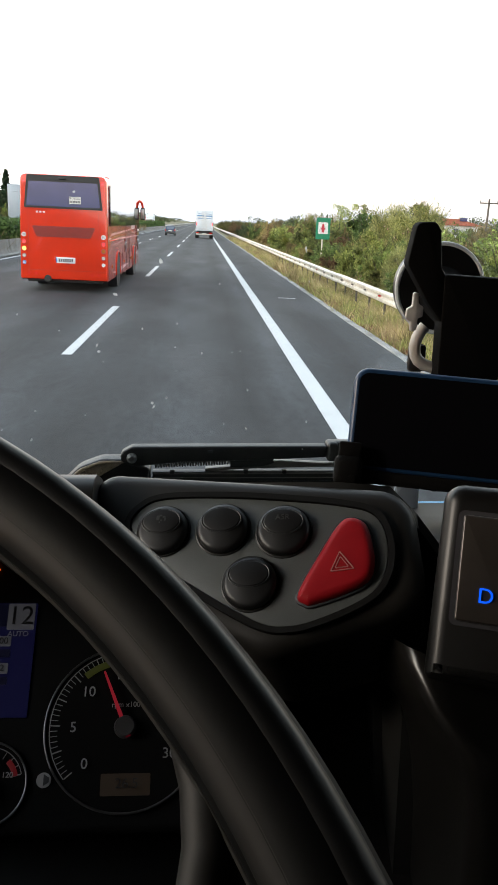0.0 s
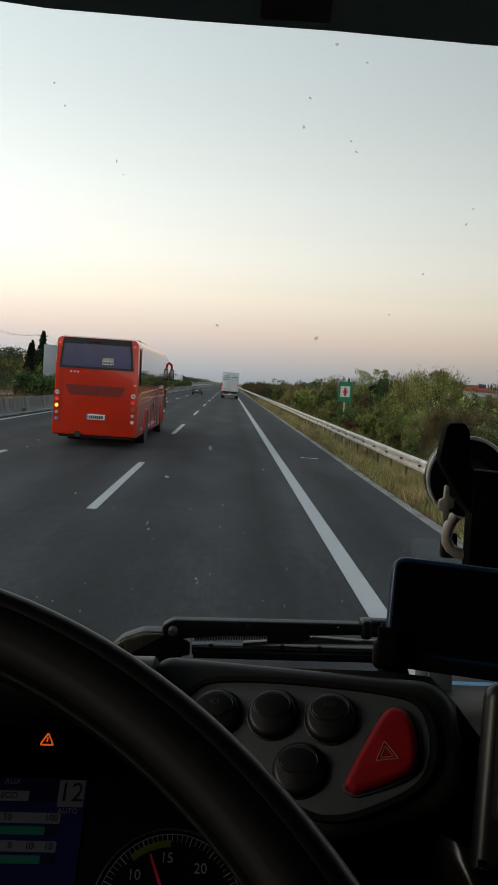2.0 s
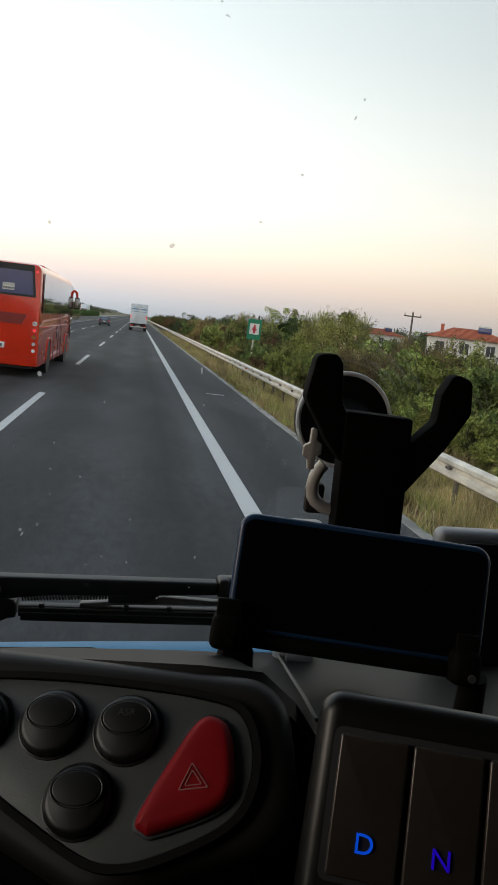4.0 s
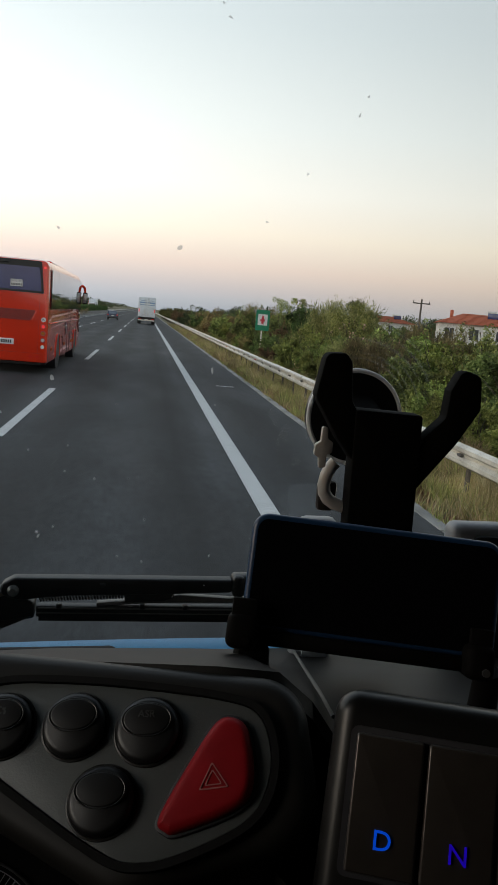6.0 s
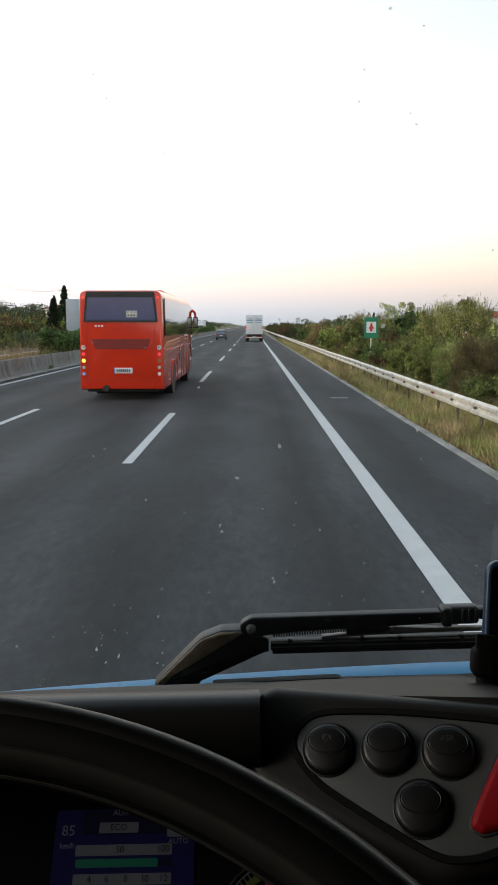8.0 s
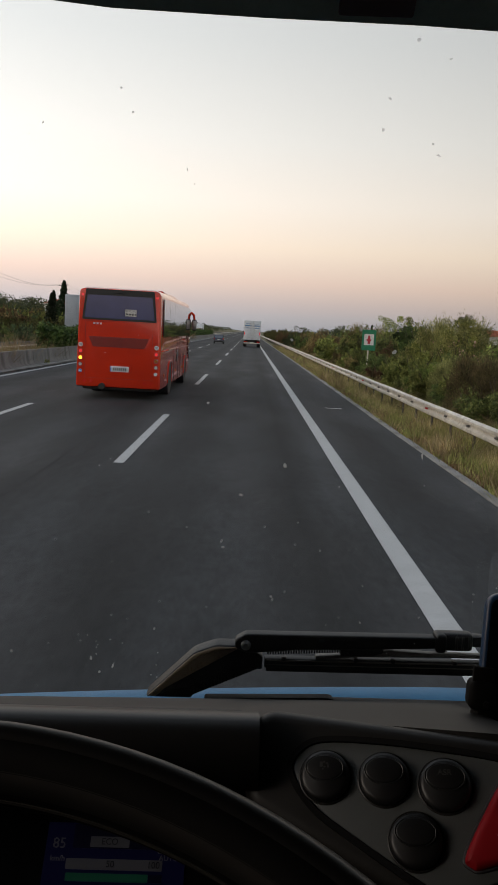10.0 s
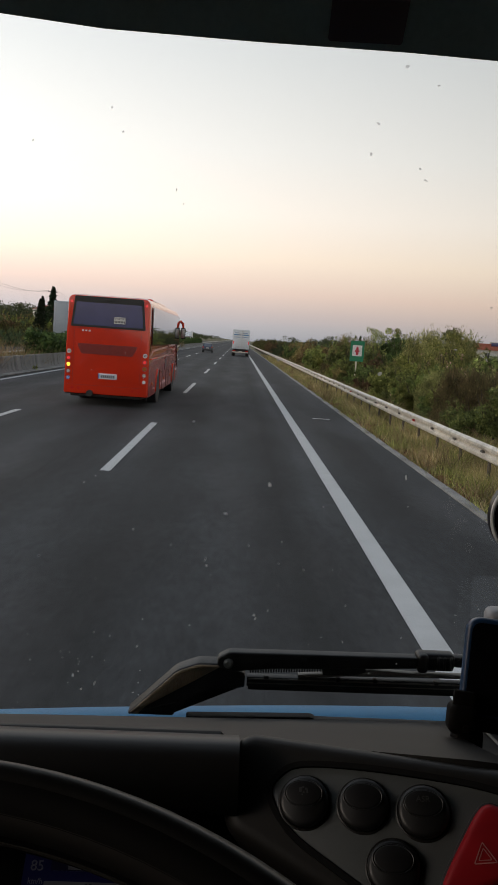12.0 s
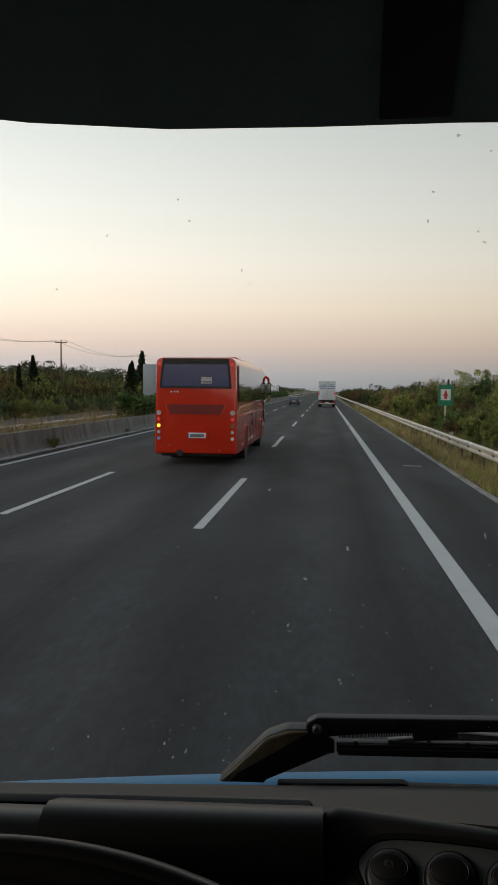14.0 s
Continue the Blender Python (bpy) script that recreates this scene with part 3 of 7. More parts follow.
def text(name, body, size, m, material, parent, depth=0.0004):
    """Writing in the built-in font, as a mesh, centred on m."""
    cu = bpy.data.curves.new(name, "FONT")
    cu.body, cu.size, cu.extrude = body, size, depth
    cu.align_x, cu.align_y, cu.resolution_u = "CENTER", "CENTER", 5
    tmp = bpy.data.objects.new(name, cu)
    scene.collection.objects.link(tmp)
    me = bpy.data.meshes.new_from_object(tmp.evaluated_get(bpy.context.evaluated_depsgraph_get()))
    bpy.data.objects.remove(tmp)
    bpy.data.curves.remove(cu)
    me.name = name
    me.materials.clear()
    me.materials.append(M[material])
    me.transform(root_inverse(parent) @ m)
    ob = new(name, me)
    ob.parent = parent
    return ob


def circle(r, n=28, cx=0.0, cy=0.0):
    return [(cx + r * math.cos(i * 2 * math.pi / n), cy + r * math.sin(i * 2 * math.pi / n)) for i in range(n)]


# ---- road and ground ----
EDGE_X, DASH_X, DASH2_X, LEFT_X = 1.71, -2.08, -5.90, -9.70
KERB_X, RAIL_X, BARRIER_X = 3.66, 4.78, -10.50

prof = [(-3500, -6), (-600, 2), (-220, 10.5), (-110, 6.0), (-66, 3.0), (-44, 1.3), (-33, 0.2), (-26, -0.35), (-12.2, -0.12), (3.7, -0.12), (5.6, -0.12), (8, -0.35), (14, -0.9), (60, -0.9), (130, 2.2), (300, 4.0), (3500, -6)]
bm = B()
ys = [-400, -60, 0, 30, 60, 120, 240, 500, 1200, 4500]
rows_ = [[bm.verts.new((x, y, z)) for x, z in prof] for y in ys]
for a, b in zip(rows_, rows_[1:]):
    for i in range(len(prof) - 1):
        bm.faces.new((a[i], a[i + 1], b[i + 1], b[i]))
tagged(part("ground", bm, "ground"), "dry grassy ground beside a motorway", "ground", kind="structure")

bm = B()
sweep_y(bm, [(-10.35, 0), (KERB_X, 0), (KERB_X, -0.3), (-10.35, -0.3)], -60, 2600, 40)
road = tagged(part("road", bm, "asphalt"), "dark grey asphalt motorway carriageway with three lanes", "road", kind="structure")
bm = B()
sweep_y(bm, [(-23.5, -0.05), (-13.4, -0.05), (-13.4, -0.3), (-23.5, -0.3)], -60, 2600, 20)
tagged(part("road", bm, "asphalt"), "asphalt carriageway for oncoming traffic", "road", kind="structure")

# paving seams, laid flush on the asphalt
random.seed(4)
for x, wd, y0, count in ((-3.1, 0.008, -5, 110), (0.74, 0.006, 9, 30), (-5.3, 0.006, 8, 60)):
    bm = B()
    pts = [(x + 0.05 * noise.noise((x, i * 0.4, 1)) + 0.02 * noise.noise((x, i * 1.7, 5)), y0 + i * 1.5) for i in range(count)]
    wds = [wd * (0.35 + 1.1 * abs(noise.noise((x * 3, i * 0.9, 2)))) for i in range(count)]
    vs = [(bm.verts.new((p - q, y, 0.0055)), bm.verts.new((p + q, y, 0.0055))) for (p, y), q in zip(pts, wds)]
    for a, b in zip(vs, vs[1:]):
        bm.faces.new((a[0], a[1], b[1], b[0]))
    part("paving_seam", bm, "seam", road, smooth=0)


def line(x, y0, y1, w):
    bm = B()
    n = max(1, int((y1 - y0) / 4))
    vs = []
    for i in range(n + 1):
        y = y0 + (y1 - y0) * i / n
        vs.append((bm.verts.new((x - w / 2, y, 0.008)), bm.verts.new((x + w / 2, y, 0.008))))
    for a, b in zip(vs, vs[1:]):
        bm.faces.new((a[0], a[1], b[1], b[0]))
    return bm


part("edge_line", line(EDGE_X, -20, 2500, 0.24), "line", road, "solid white edge line", 0)
part("edge_line", line(LEFT_X, -20, 2500, 0.20), "line", road, "solid white edge line", 0)
dash_me = finish(line(0, 0, 7.8, 0.17), "line", "lane_dash", 0)
for lx, start in ((DASH_X, 13.2), (DASH2_X, 14.2)):
    for i in range(-2, 34):
        ob = new("lane_dash", dash_me)
        ob.parent = road
        ob.matrix_basis = pose(lx, start + 19.7 * i, 0)
bm = B()
box(bm, (2.78, 25.5, 0.004), (0.55, 0.10, 0.008))
part("shoulder_mark", bm, "line", road, "short white mark across the shoulder")

# concrete edging along the shoulder
edging = thing("kerb", (KERB_X, 0, 0), "weathered flush concrete edging along the shoulder", "kerb", kind="structure")
kerb_me = finish(box(B(), (0.09, 0, -0.06), (0.18, 2.46, 0.16), 0.012, 1), "kerb", "kerb_stone")
for i in range(-3, 70):
    ob = new("kerb_stone", kerb_me)
    ob.parent = edging
    ob.matrix_basis = pose(random.uniform(-0.012, 0.012), i * 2.5, random.uniform(-0.012, 0.006), 0, random.uniform(-1, 1), random.uniform(-0.3, 0.3))
bm = B()
sweep_y(bm, [(KERB_X, 0.02), (KERB_X + 0.18, 0.02), (KERB_X + 0.18, -0.15), (KERB_X, -0.15)], 174, 1500, 6)
tagged(part("kerb_run", bm, "kerb", edging), kind="stuff")


# ---- guard rails ----
def beam_profile(x, z, side):
    pts = [(0, 0.155), (0.03, 0.15), (0.085, 0.115), (0.085, 0.06), (0.02, 0.02), (0.02, -0.02), (0.085, -0.06), (0.085, -0.115), (0.03, -0.15), (0, -0.155)]
    face = [(x + side * px, z + pz) for px, pz in pts]
    return face + [(px - side * 0.006, pz) for px, pz in face[::-1]]


def guard_rail(name, x, zg, z, side, y0, count, label):
    g = thing(name, (x, 0, zg), label, "guard rail", kind="structure")
    beam = finish(sweep_y(B(), [(a - x, b - zg) for a, b in beam_profile(x, z, side)], 0, 4.02), "zinc", "rail_beam", 30)
    post = finish(box(B(), (-side * 0.11, 0, (z - zg) / 2 - 0.02), (0.05, 0.09, z - zg + 0.18), 0.012, 1), "pole", "rail_post")
    refl = finish(box(B(), (side * 0.055, 0, z - zg), (0.05, 0.12, 0.05), 0.008, 1), "red_reflector", "reflector")
    clip = finish(box(B(), (side * 0.045, 0, z - zg), (0.05, 0.14, 0.045), 0.006, 1), "zinc_dark", "rail_bolt")
    for i in range(count):
        y = y0 + 4 * i
        for nm, me, yy in (("rail_beam", beam, y), ("rail_post", post, y + 1), ("rail_post", post, y + 3)):
            ob = new(nm, me)
            ob.parent = g
            ob.matrix_basis = pose(random.uniform(-0.008, 0.008) if nm == "rail_beam" else 0, yy, random.uniform(-0.008, 0.008) if nm == "rail_beam" else 0)
        for yy in (y + 1, y + 3):
            ob = new("reflector" if yy == y + 1 and i % 3 == 1 else "rail_bolt", refl if yy == y + 1 and i % 3 == 1 else clip)
            ob.parent = g
            ob.matrix_basis = pose(0, yy, 0)
    far = B()
    sweep_y(far, beam_profile(x, z, side), y0 + 4 * count, 1600, 4)
    tagged(part("rail_run", far, "zinc", g, smooth=30), kind="stuff")
    return g


guard_rail("guard_rail", RAIL_X, -0.12, 0.55, -1, -8, 62, "galvanised steel guard rail with red reflectors beside the shoulder")
guard_rail("guard_rail", -13.0, -0.15, 0.62, 1, 10, 50, "grey steel guard rail along the median strip")

# ---- concrete median barrier ----
barrier = thing("median_barrier", (BARRIER_X, 0, 0), "stained grey concrete median barrier wall", "barrier", kind="structure")
bp = [(0, 0), (0, 0.06), (-0.10, 0.16), (-0.16, 0.30), (-0.22, 0.74), (-0.24, 0.78), (-0.40, 0.78), (-0.42, 0.74), (-0.48, 0.0)]
bar_me = finish(sweep_y(B(), bp, 0.015, 3.98), "concrete", "barrier_block", 30)
for i in range(0, 70):
    ob = new("barrier_block", bar_me)
    ob.parent = barrier
    ob.matrix_basis = pose(random.uniform(-0.01, 0.01), 8 + i * 4, random.uniform(-0.006, 0.006), 0, random.uniform(-0.4, 0.4), 0)
bm = B()
sweep_y(bm, [(BARRIER_X + a, b) for a, b in bp], 288, 1600, 4)
tagged(part("barrier_run", bm, "concrete", barrier, smooth=30), kind="stuff")
bm = B()
sweep_y(bm, [(-10.15, 0.0), (-10.13, 0.05), (-10.49, 0.07), (-10.49, -0.05)], -20, 1600, 6)
tagged(part("trim", bm, "kerb"), "gritty concrete gutter strip at the barrier foot", "gutter", kind="structure")


# ---- plants ----
def leaf_cloud(rng, centres, radii, count, size, squash=0.8, droop=0.0, long=1.6, single=False):
    """Small two-triangle leaves scattered round clump centres."""
    idx = rng.integers(0, len(centres), count)
    d = rng.normal(size=(count, 3))
    d /= np.linalg.norm(d, axis=1)[:, None]
    rad = radii[idx] * (0.35 + 0.65 * rng.random(count) ** 0.5)
    p = centres[idx] + d * rad[:, None] * np.array([1, 1, squash])
    p[:, 2] = np.maximum(p[:, 2], 0.02)
    a = rng.normal(size=(count, 3)) + d * 0.6
    a[:, 2] -= droop
    a /= np.linalg.norm(a, axis=1)[:, None]
    b = np.cross(a, rng.normal(size=(count, 3)))
    b /= np.linalg.norm(b, axis=1)[:, None] + 1e-9
    s = size * (0.6 + 0.8 * rng.random(count))[:, None]
    if single:
        v = np.stack([p - a * s * long / 2 - b * s * 0.35, p + b * s * 0.5, p + a * s * long / 2], 1).reshape(-1, 3)
        return v, [(3 * i, 3 * i + 1, 3 * i + 2) for i in range(count)]
    v = np.stack([p - a * s * long / 2, p + b * s * 0.5, p + a * s * long / 2, p - b * s * 0.5], 1).reshape(-1, 3)
    f = [(4 * i, 4 * i + 1, 4 * i + 2, 4 * i + 3) for i in range(count)]
    return v, f


def stems_mesh(rng, h, w, n, r):
    bm_ = B()
    for _ in range(n):
        a = rng.random() * 6.28
        e = np.array([math.cos(a), math.sin(a), 0]) * w * (0.2 + 0.7 * rng.random())
        tip = Vector((e[0], e[1], h * (0.55 + 0.35 * rng.random())))
        b0 = Vector((e[0] * 0.12, e[1] * 0.12, -0.1))
        mid = b0.lerp(tip, 0.5) + Vector((rng.normal() * 0.08, rng.normal() * 0.08, 0.1 * h))
        tube(bm_, [b0, mid, tip], [r, r * 0.65, r * 0.25], 5)
    return finish(bm_, "bark", "stems", 60)


def bush_meshes(seed, h, w, count, size, material):
    """A bush of separate leafy clumps with gaps between them and shoots that stand out of its outline."""
    rng = np.random.default_rng(seed)
    n = 42
    a, rr = rng.random(n) * 6.28, np.sqrt(rng.random(n)) * w * 0.85
    top = h * (0.55 + 0.37 * rng.random(n)) * (1 - 0.38 * (rr / w) ** 2)
    z = top * (0.22 + 0.78 * rng.random(n) ** 0.7)
    cs = np.stack([rr * np.cos(a), rr * np.sin(a), z], 1)
    radii = (0.09 + 0.13 * rng.random(n)) * (h + w) * 0.5
    v, f = leaf_cloud(rng, cs, radii, count, size, 0.72, single=True)
    k, m = 18, 8
    base = cs[np.argsort(-cs[:, 2])[rng.integers(0, n * 2 // 3, k)]]
    lean = np.stack([rng.normal(size=k) * 0.35, rng.normal(size=k) * 0.35, np.ones(k)], 1)
    reach = h * (0.12 + 0.24 * rng.random(k) ** 1.5)
    sp = (base[:, None, :] + lean[:, None, :] * (reach[:, None] * (np.arange(m) + 1) / m)[:, :, None] * 1.25).reshape(-1, 3)
    v2, f2 = leaf_cloud(rng, sp, np.full(k * m, 0.030 * h), k * m * 6, size * 0.85, single=True)
    off = len(v)
    v = np.concatenate([v, v2])
    f += [tuple(i + off for i in q) for q in f2]
    return raw("crown", v.tolist(), f, material), stems_mesh(rng, h, w, 9, 0.03)


def broom_meshes(seed, h, w, count, material):
    """A broom-like bush of many thin upright twigs."""
    rng = np.random.default_rng(seed)
    n = 150
    el = np.arccos(rng.random(n) * 0.98)
    a = rng.random(n) * 6.28
    rr = 0.45 + 0.55 * rng.random(n) ** 0.5
    cs_ = np.stack([w * rr * np.sin(el) * np.cos(a), w * rr * np.sin(el) * np.sin(a), h * 0.92 * rr * np.cos(el) + 0.1], 1)
    cs_ *= (0.92 + 0.16 * rng.random(n))[:, None]
    base = cs_[rng.integers(0, n, count)] + rng.normal(size=(count, 3)) * 0.17
    base[:, 2] = np.abs(base[:, 2])
    up = rng.normal(size=(count, 3)) * 0.33 + np.array([0, 0, 0.8]) + base * np.array([0.28, 0.28, 0.06])
    tip = base + up * (0.05 + 0.12 * rng.random(count) ** 2)[:, None]
    side = rng.normal(size=(count, 3))
    side[:, 2] *= 0.2
    side /= np.linalg.norm(side, axis=1)[:, None]
    wd = (0.007 + 0.012 * rng.random(count))[:, None]
    v = np.stack([base - side * wd, base + side * wd, tip], 1).reshape(-1, 3)
    f = [(3 * i, 3 * i + 1, 3 * i + 2) for i in range(count)]
    return raw("crown", v.tolist(), f, material), stems_mesh(rng, h, w * 0.8, 10, 0.025)


def plant(name, meshes, label, category, group, loc, turn=0.0, size=1.0):
    e = thing(name, loc, label, category, group)
    e.matrix_basis = pose(*loc, 0, 0, turn) @ Matrix.Scale(size, 4)
    for nm, me in zip(("crown", "stems"), meshes):
        ob = new(nm, me)
        ob.parent = e
    return e


def ground_z(x):
    for (x0, z0), (x1, z1) in zip(prof, prof[1:]):
        if x0 <= x <= x1:
            return z0 + (z1 - z0) * (x - x0) / (x1 - x0)
    return 0


kinds = [
    ("bush", [bush_meshes(11 + i, 2.6, 1.7, 15500, 0.072, "leaf") for i in range(3)], "dense dark green leafy bush on the verge", "bush"),
    ("bush", [bush_meshes(21 + i, 2.3, 1.6, 14500, 0.070, "leaf_bright") for i in range(3)], "bright yellow-green leafy bush on the verge", "bush"),
    ("bush", [bush_meshes(31 + i, 2.0, 1.5, 13000, 0.055, "rust_leaf") for i in range(2)], "brownish dry bush on the verge", "bush"),
    ("broom_bush", [broom_meshes(41 + i, 3.2, 2.0, 42000, "broom") for i in range(2)], "tall brown-green broom bush with upright twigs", "bush"),
]
far_kinds = [bush_meshes(51 + i, 2.8, 2.2, 7000, 0.10, m) for i, m in enumerate(("leaf", "leaf_bright", "far_leaf", "rust_leaf"))]
rng = random.Random(7)
far_scrub = []
scrub_kinds = [bush_meshes(81 + i, 2.8, 2.2, 3300, 0.145, m) for i, m in enumerate(("leaf", "leaf_bright", "far_leaf", "rust_leaf"))]
low_kinds = [bush_meshes(61 + i, 2.8, 2.2, 1300, 0.22, m)[0] for i, m in enumerate(("leaf", "leaf_bright", "far_leaf"))]


def join_scrub():
    """All bushes too far off to pick apart, as one sheet of leaves."""
    vs, total = [], 0
    for i, (x, y, z, turn, size) in enumerate(far_scrub):
        me = low_kinds[i % 3]
        co = np.empty(len(me.vertices) * 3)
        me.vertices.foreach_get("co", co)
        c, s_ = math.cos(radians(turn)) * size, math.sin(radians(turn)) * size
        co = co.reshape(-1, 3)
        vs.append(np.stack([x + c * co[:, 0] - s_ * co[:, 1], y + s_ * co[:, 0] + c * co[:, 1], z + size * co[:, 2]], 1))
    v_ = np.concatenate(vs)
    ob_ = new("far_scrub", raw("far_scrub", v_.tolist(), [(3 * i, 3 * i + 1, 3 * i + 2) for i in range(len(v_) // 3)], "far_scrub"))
    return tagged(ob_, "green scrub bushes along the road far ahead", "bushes", kind="stuff")


def belt(x0, x1, y0, y1, step, weights, smin, smax):
    y = y0
    while y < y1:
        x = rng.uniform(x0, x1)
        k = rng.choices(kinds, weights)[0]
        plant(k[0], rng.choice(k[1]), k[2], k[3], "roadside bushes", (x, y, ground_z(x) - 0.05), rng.uniform(0, 360), rng.uniform(smin, smax))
        y += step * rng.uniform(0.7, 1.3)


belt(7.6, 9.0, 12, 75, 1.5, (4, 4, 1.5, 0.4), 0.55, 0.95)
belt(9.5, 12.5, 16, 100, 1.8, (5, 5, 1.5, 0.5), 1.0, 1.4)
belt(12.5, 18, 24, 130, 3.2, (5, 4, 1, 0.3), 1.2, 1.65)
y = 66.0
while y < 420:
    x = rng.uniform(8.3, 13 + y * 0.02)
    if y > 210:
        far_scrub.append((x, y, ground_z(x) - 0.1, rng.uniform(0, 360), rng.uniform(0.9, 1.4)))
    else:
        plant("bush", rng.choice(far_kinds), "green bush along the verge far ahead", "bush", "verge bushes", (x, y, ground_z(x) - 0.1), rng.uniform(0, 360), rng.uniform(0.9, 1.4))
    y += 1.2 + y * 0.008
plant("bush", kinds[0][1][1], "large rounded dark green bush behind the sign", "bush", "", (11.0, 53, ground_z(11.0)), 40, 1.5)
plant("broom_bush", kinds[3][1][0], "large rounded brown-green broom bush", "bush", "", (12.0, 48, ground_z(12.0)), 40, 1.5)
plant("broom_bush", kinds[3][1][1], "tall brown-green broom bush with bare twig tips", "bush", "", (12.6, 33, ground_z(12.6)), 80, 1.15)

# small dark trees that rise over the scrub
dark_trees = [bush_meshes(101 + i, 4.6, 1.7, 17000, 0.095, "hedge") for i in range(2)]
for i, (x, y, sz) in enumerate(((10.9, 54, 1.08), (13.6, 51, 1.18), (12.4, 71, 0.95), (16.5, 62, 1.1), (11.6, 88, 0.9), (17.5, 84, 1.15), (14.0, 104, 1.0), (12.8, 37, 0.78))):
    plant("tree", dark_trees[i % 2], "small dark green tree above the scrub", "tree", "dark roadside trees", (x, y, ground_z(x) - 0.05), 50 * i, sz)

# taller light shrub with sparse sprays
rs = np.random.default_rng(5)
for (x, y, s) in ((11.5, 66, 1.0), (15.5, 78, 1.15), (10.6, 41, 0.85)):
    n = 34
    cs = np.stack([rs.normal(size=n) * 0.55, rs.normal(size=n) * 0.55, 1.2 + 3.4 * rs.random(n)], 1)
    v, f = leaf_cloud(rs, cs, np.full(n, 0.28), 2600, 0.065, 1.0)
    plant("shrub", (raw("crown", v.tolist(), f, "leaf_bright"), stems_mesh(rs, 4.6, 0.8, 9, 0.03)), "tall sparse green shrub above the bushes", "shrub", "", (x, y, ground_z(x)), 0, s)
# oleander with pink flowers
n = 30
cs = np.stack([rs.normal(size=n) * 0.7, rs.normal(size=n) * 0.7, 0.5 + 1.9 * rs.random(n)], 1)
ole = plant("oleander", bush_meshes(77, 2.6, 1.6, 11000, 0.065, "leaf"), "green oleander bush with small pink flowers", "bush", "", (9.2, 33.5, ground_z(9.2)), 0, 1.05)
v, f = leaf_cloud(rs, cs * np.array([1.35, 1.35, 1.1]), np.full(n, 0.2), 200, 0.045)
ob = new("flowers", raw("flowers", v.tolist(), f, "flower"))
ob.parent = ole
tagged(ob, "pink flowers")

# verge grass
def grass(name, count, xr, yr, hr, material, label, seed, zf):
    r = np.random.default_rng(seed)
    y = yr[0] + (yr[1] - yr[0]) * r.random(count) ** 1.7
    x = xr[0] + (xr[1] - xr[0]) * r.random(count)
    tuft = 0.55 + 1.5 * np.array([noise.noise((a * 1.5, b * 0.75, seed)) for a, b in zip(x, y)])
    h = (hr[0] + (hr[1] - hr[0]) * r.random(count)) * np.clip(tuft, 0.06, 1.3)
    w = 0.0058 + 0.00028 * y
    a = r.random(count) * 6.28
    lean = r.normal(size=(count, 2)) * 0.5
    z = np.array([zf(q) for q in x])
    sx, sy = np.cos(a) * w, np.sin(a) * w
    v = np.stack([np.stack([x - sx, y - sy, z - 0.02], 1), np.stack([x + sx, y + sy, z - 0.02], 1), np.stack([x + lean[:, 0] * h, y + lean[:, 1] * h, z + h], 1)], 1).reshape(-1, 3)
    ob = new(name, raw(name, v.tolist(), [(3 * i, 3 * i + 1, 3 * i + 2) for i in range(count)], material))
    return tagged(ob, label, "grass", kind="stuff")


grass("verge_grass", 75000, (KERB_X + 0.16, 8.2), (4, 130), (0.16, 0.42), "grass_green", "green and yellow grass on the verge", 1, ground_z)
grass("dry_grass", 75000, (KERB_X + 0.2, 9.0), (4, 130), (0.2, 0.55), "grass", "dry straw-coloured grass on the verge", 2, ground_z)
grass("rail_grass", 52000, (4.35, 5.5), (4, 120), (0.18, 0.45), "grass", "tall dry grass under the guard rail", 6, ground_z)
grass("rail_grass", 30000, (4.3, 5.6), (4, 120), (0.18, 0.42), "grass_green", "tall yellow-green grass under the guard rail", 7, ground_z)
grass("dry_litter", 30000, (KERB_X + 0.14, KERB_X + 0.80), (4, 90), (0.05, 0.17), "litter", "brown dry litter along the kerb", 8, ground_z)
grass("median_grass", 46000, (-12.9, -11.0), (10, 160), (0.75, 1.55), "grass", "dry tall grass on the median strip", 3, lambda q: -0.12)
grass("median_grass", 22000, (-12.9, -11.0), (10, 160), (0.6, 1.35), "grass_green", "green grass on the median strip", 4, lambda q: -0.12)

# clipped hedge along the median
r = np.random.default_rng(9)
n = 46000
y = 46 + 200 * r.random(n) ** 1.4
p = np.stack([-11.6 + 0.55 * r.uniform(-1, 1, n), y, -0.1 + (1.85 + 0.12 * np.sin(y * 0.7) + 0.1 * np.sin(y * 2.3) + 0.12 * r.normal(size=n)) * r.random(n) ** 0.5], 1)
v, f = leaf_cloud(r, p, np.full(n, 0.08), n, 0.14)
tagged(new("hedge", raw("hedge", v.tolist(), f, "hedge")), "low clipped dark green hedge on the median", "hedge", kind="stuff")
# weeds at the barrier foot
for y_, s in ((30, 0.32), (52, 0.22), (41.5, 0.18)):
    plant("weed", bush_meshes(90, 1.4, 1.0, 700, 0.1, "leaf_bright"), "small green weed growing at the barrier foot", "weed", "weeds at the barrier", (-10.37, y_, 0.05), y_ * 9, s)

for y_, s in ((66, 0.85), (70, 0.75), (74.5, 0.9)):
    plant("bush", kinds[1][1][0], "leafy green bush on the median strip", "bush", "median bushes", (-12.0, y_, -0.12), y_ * 9, s)

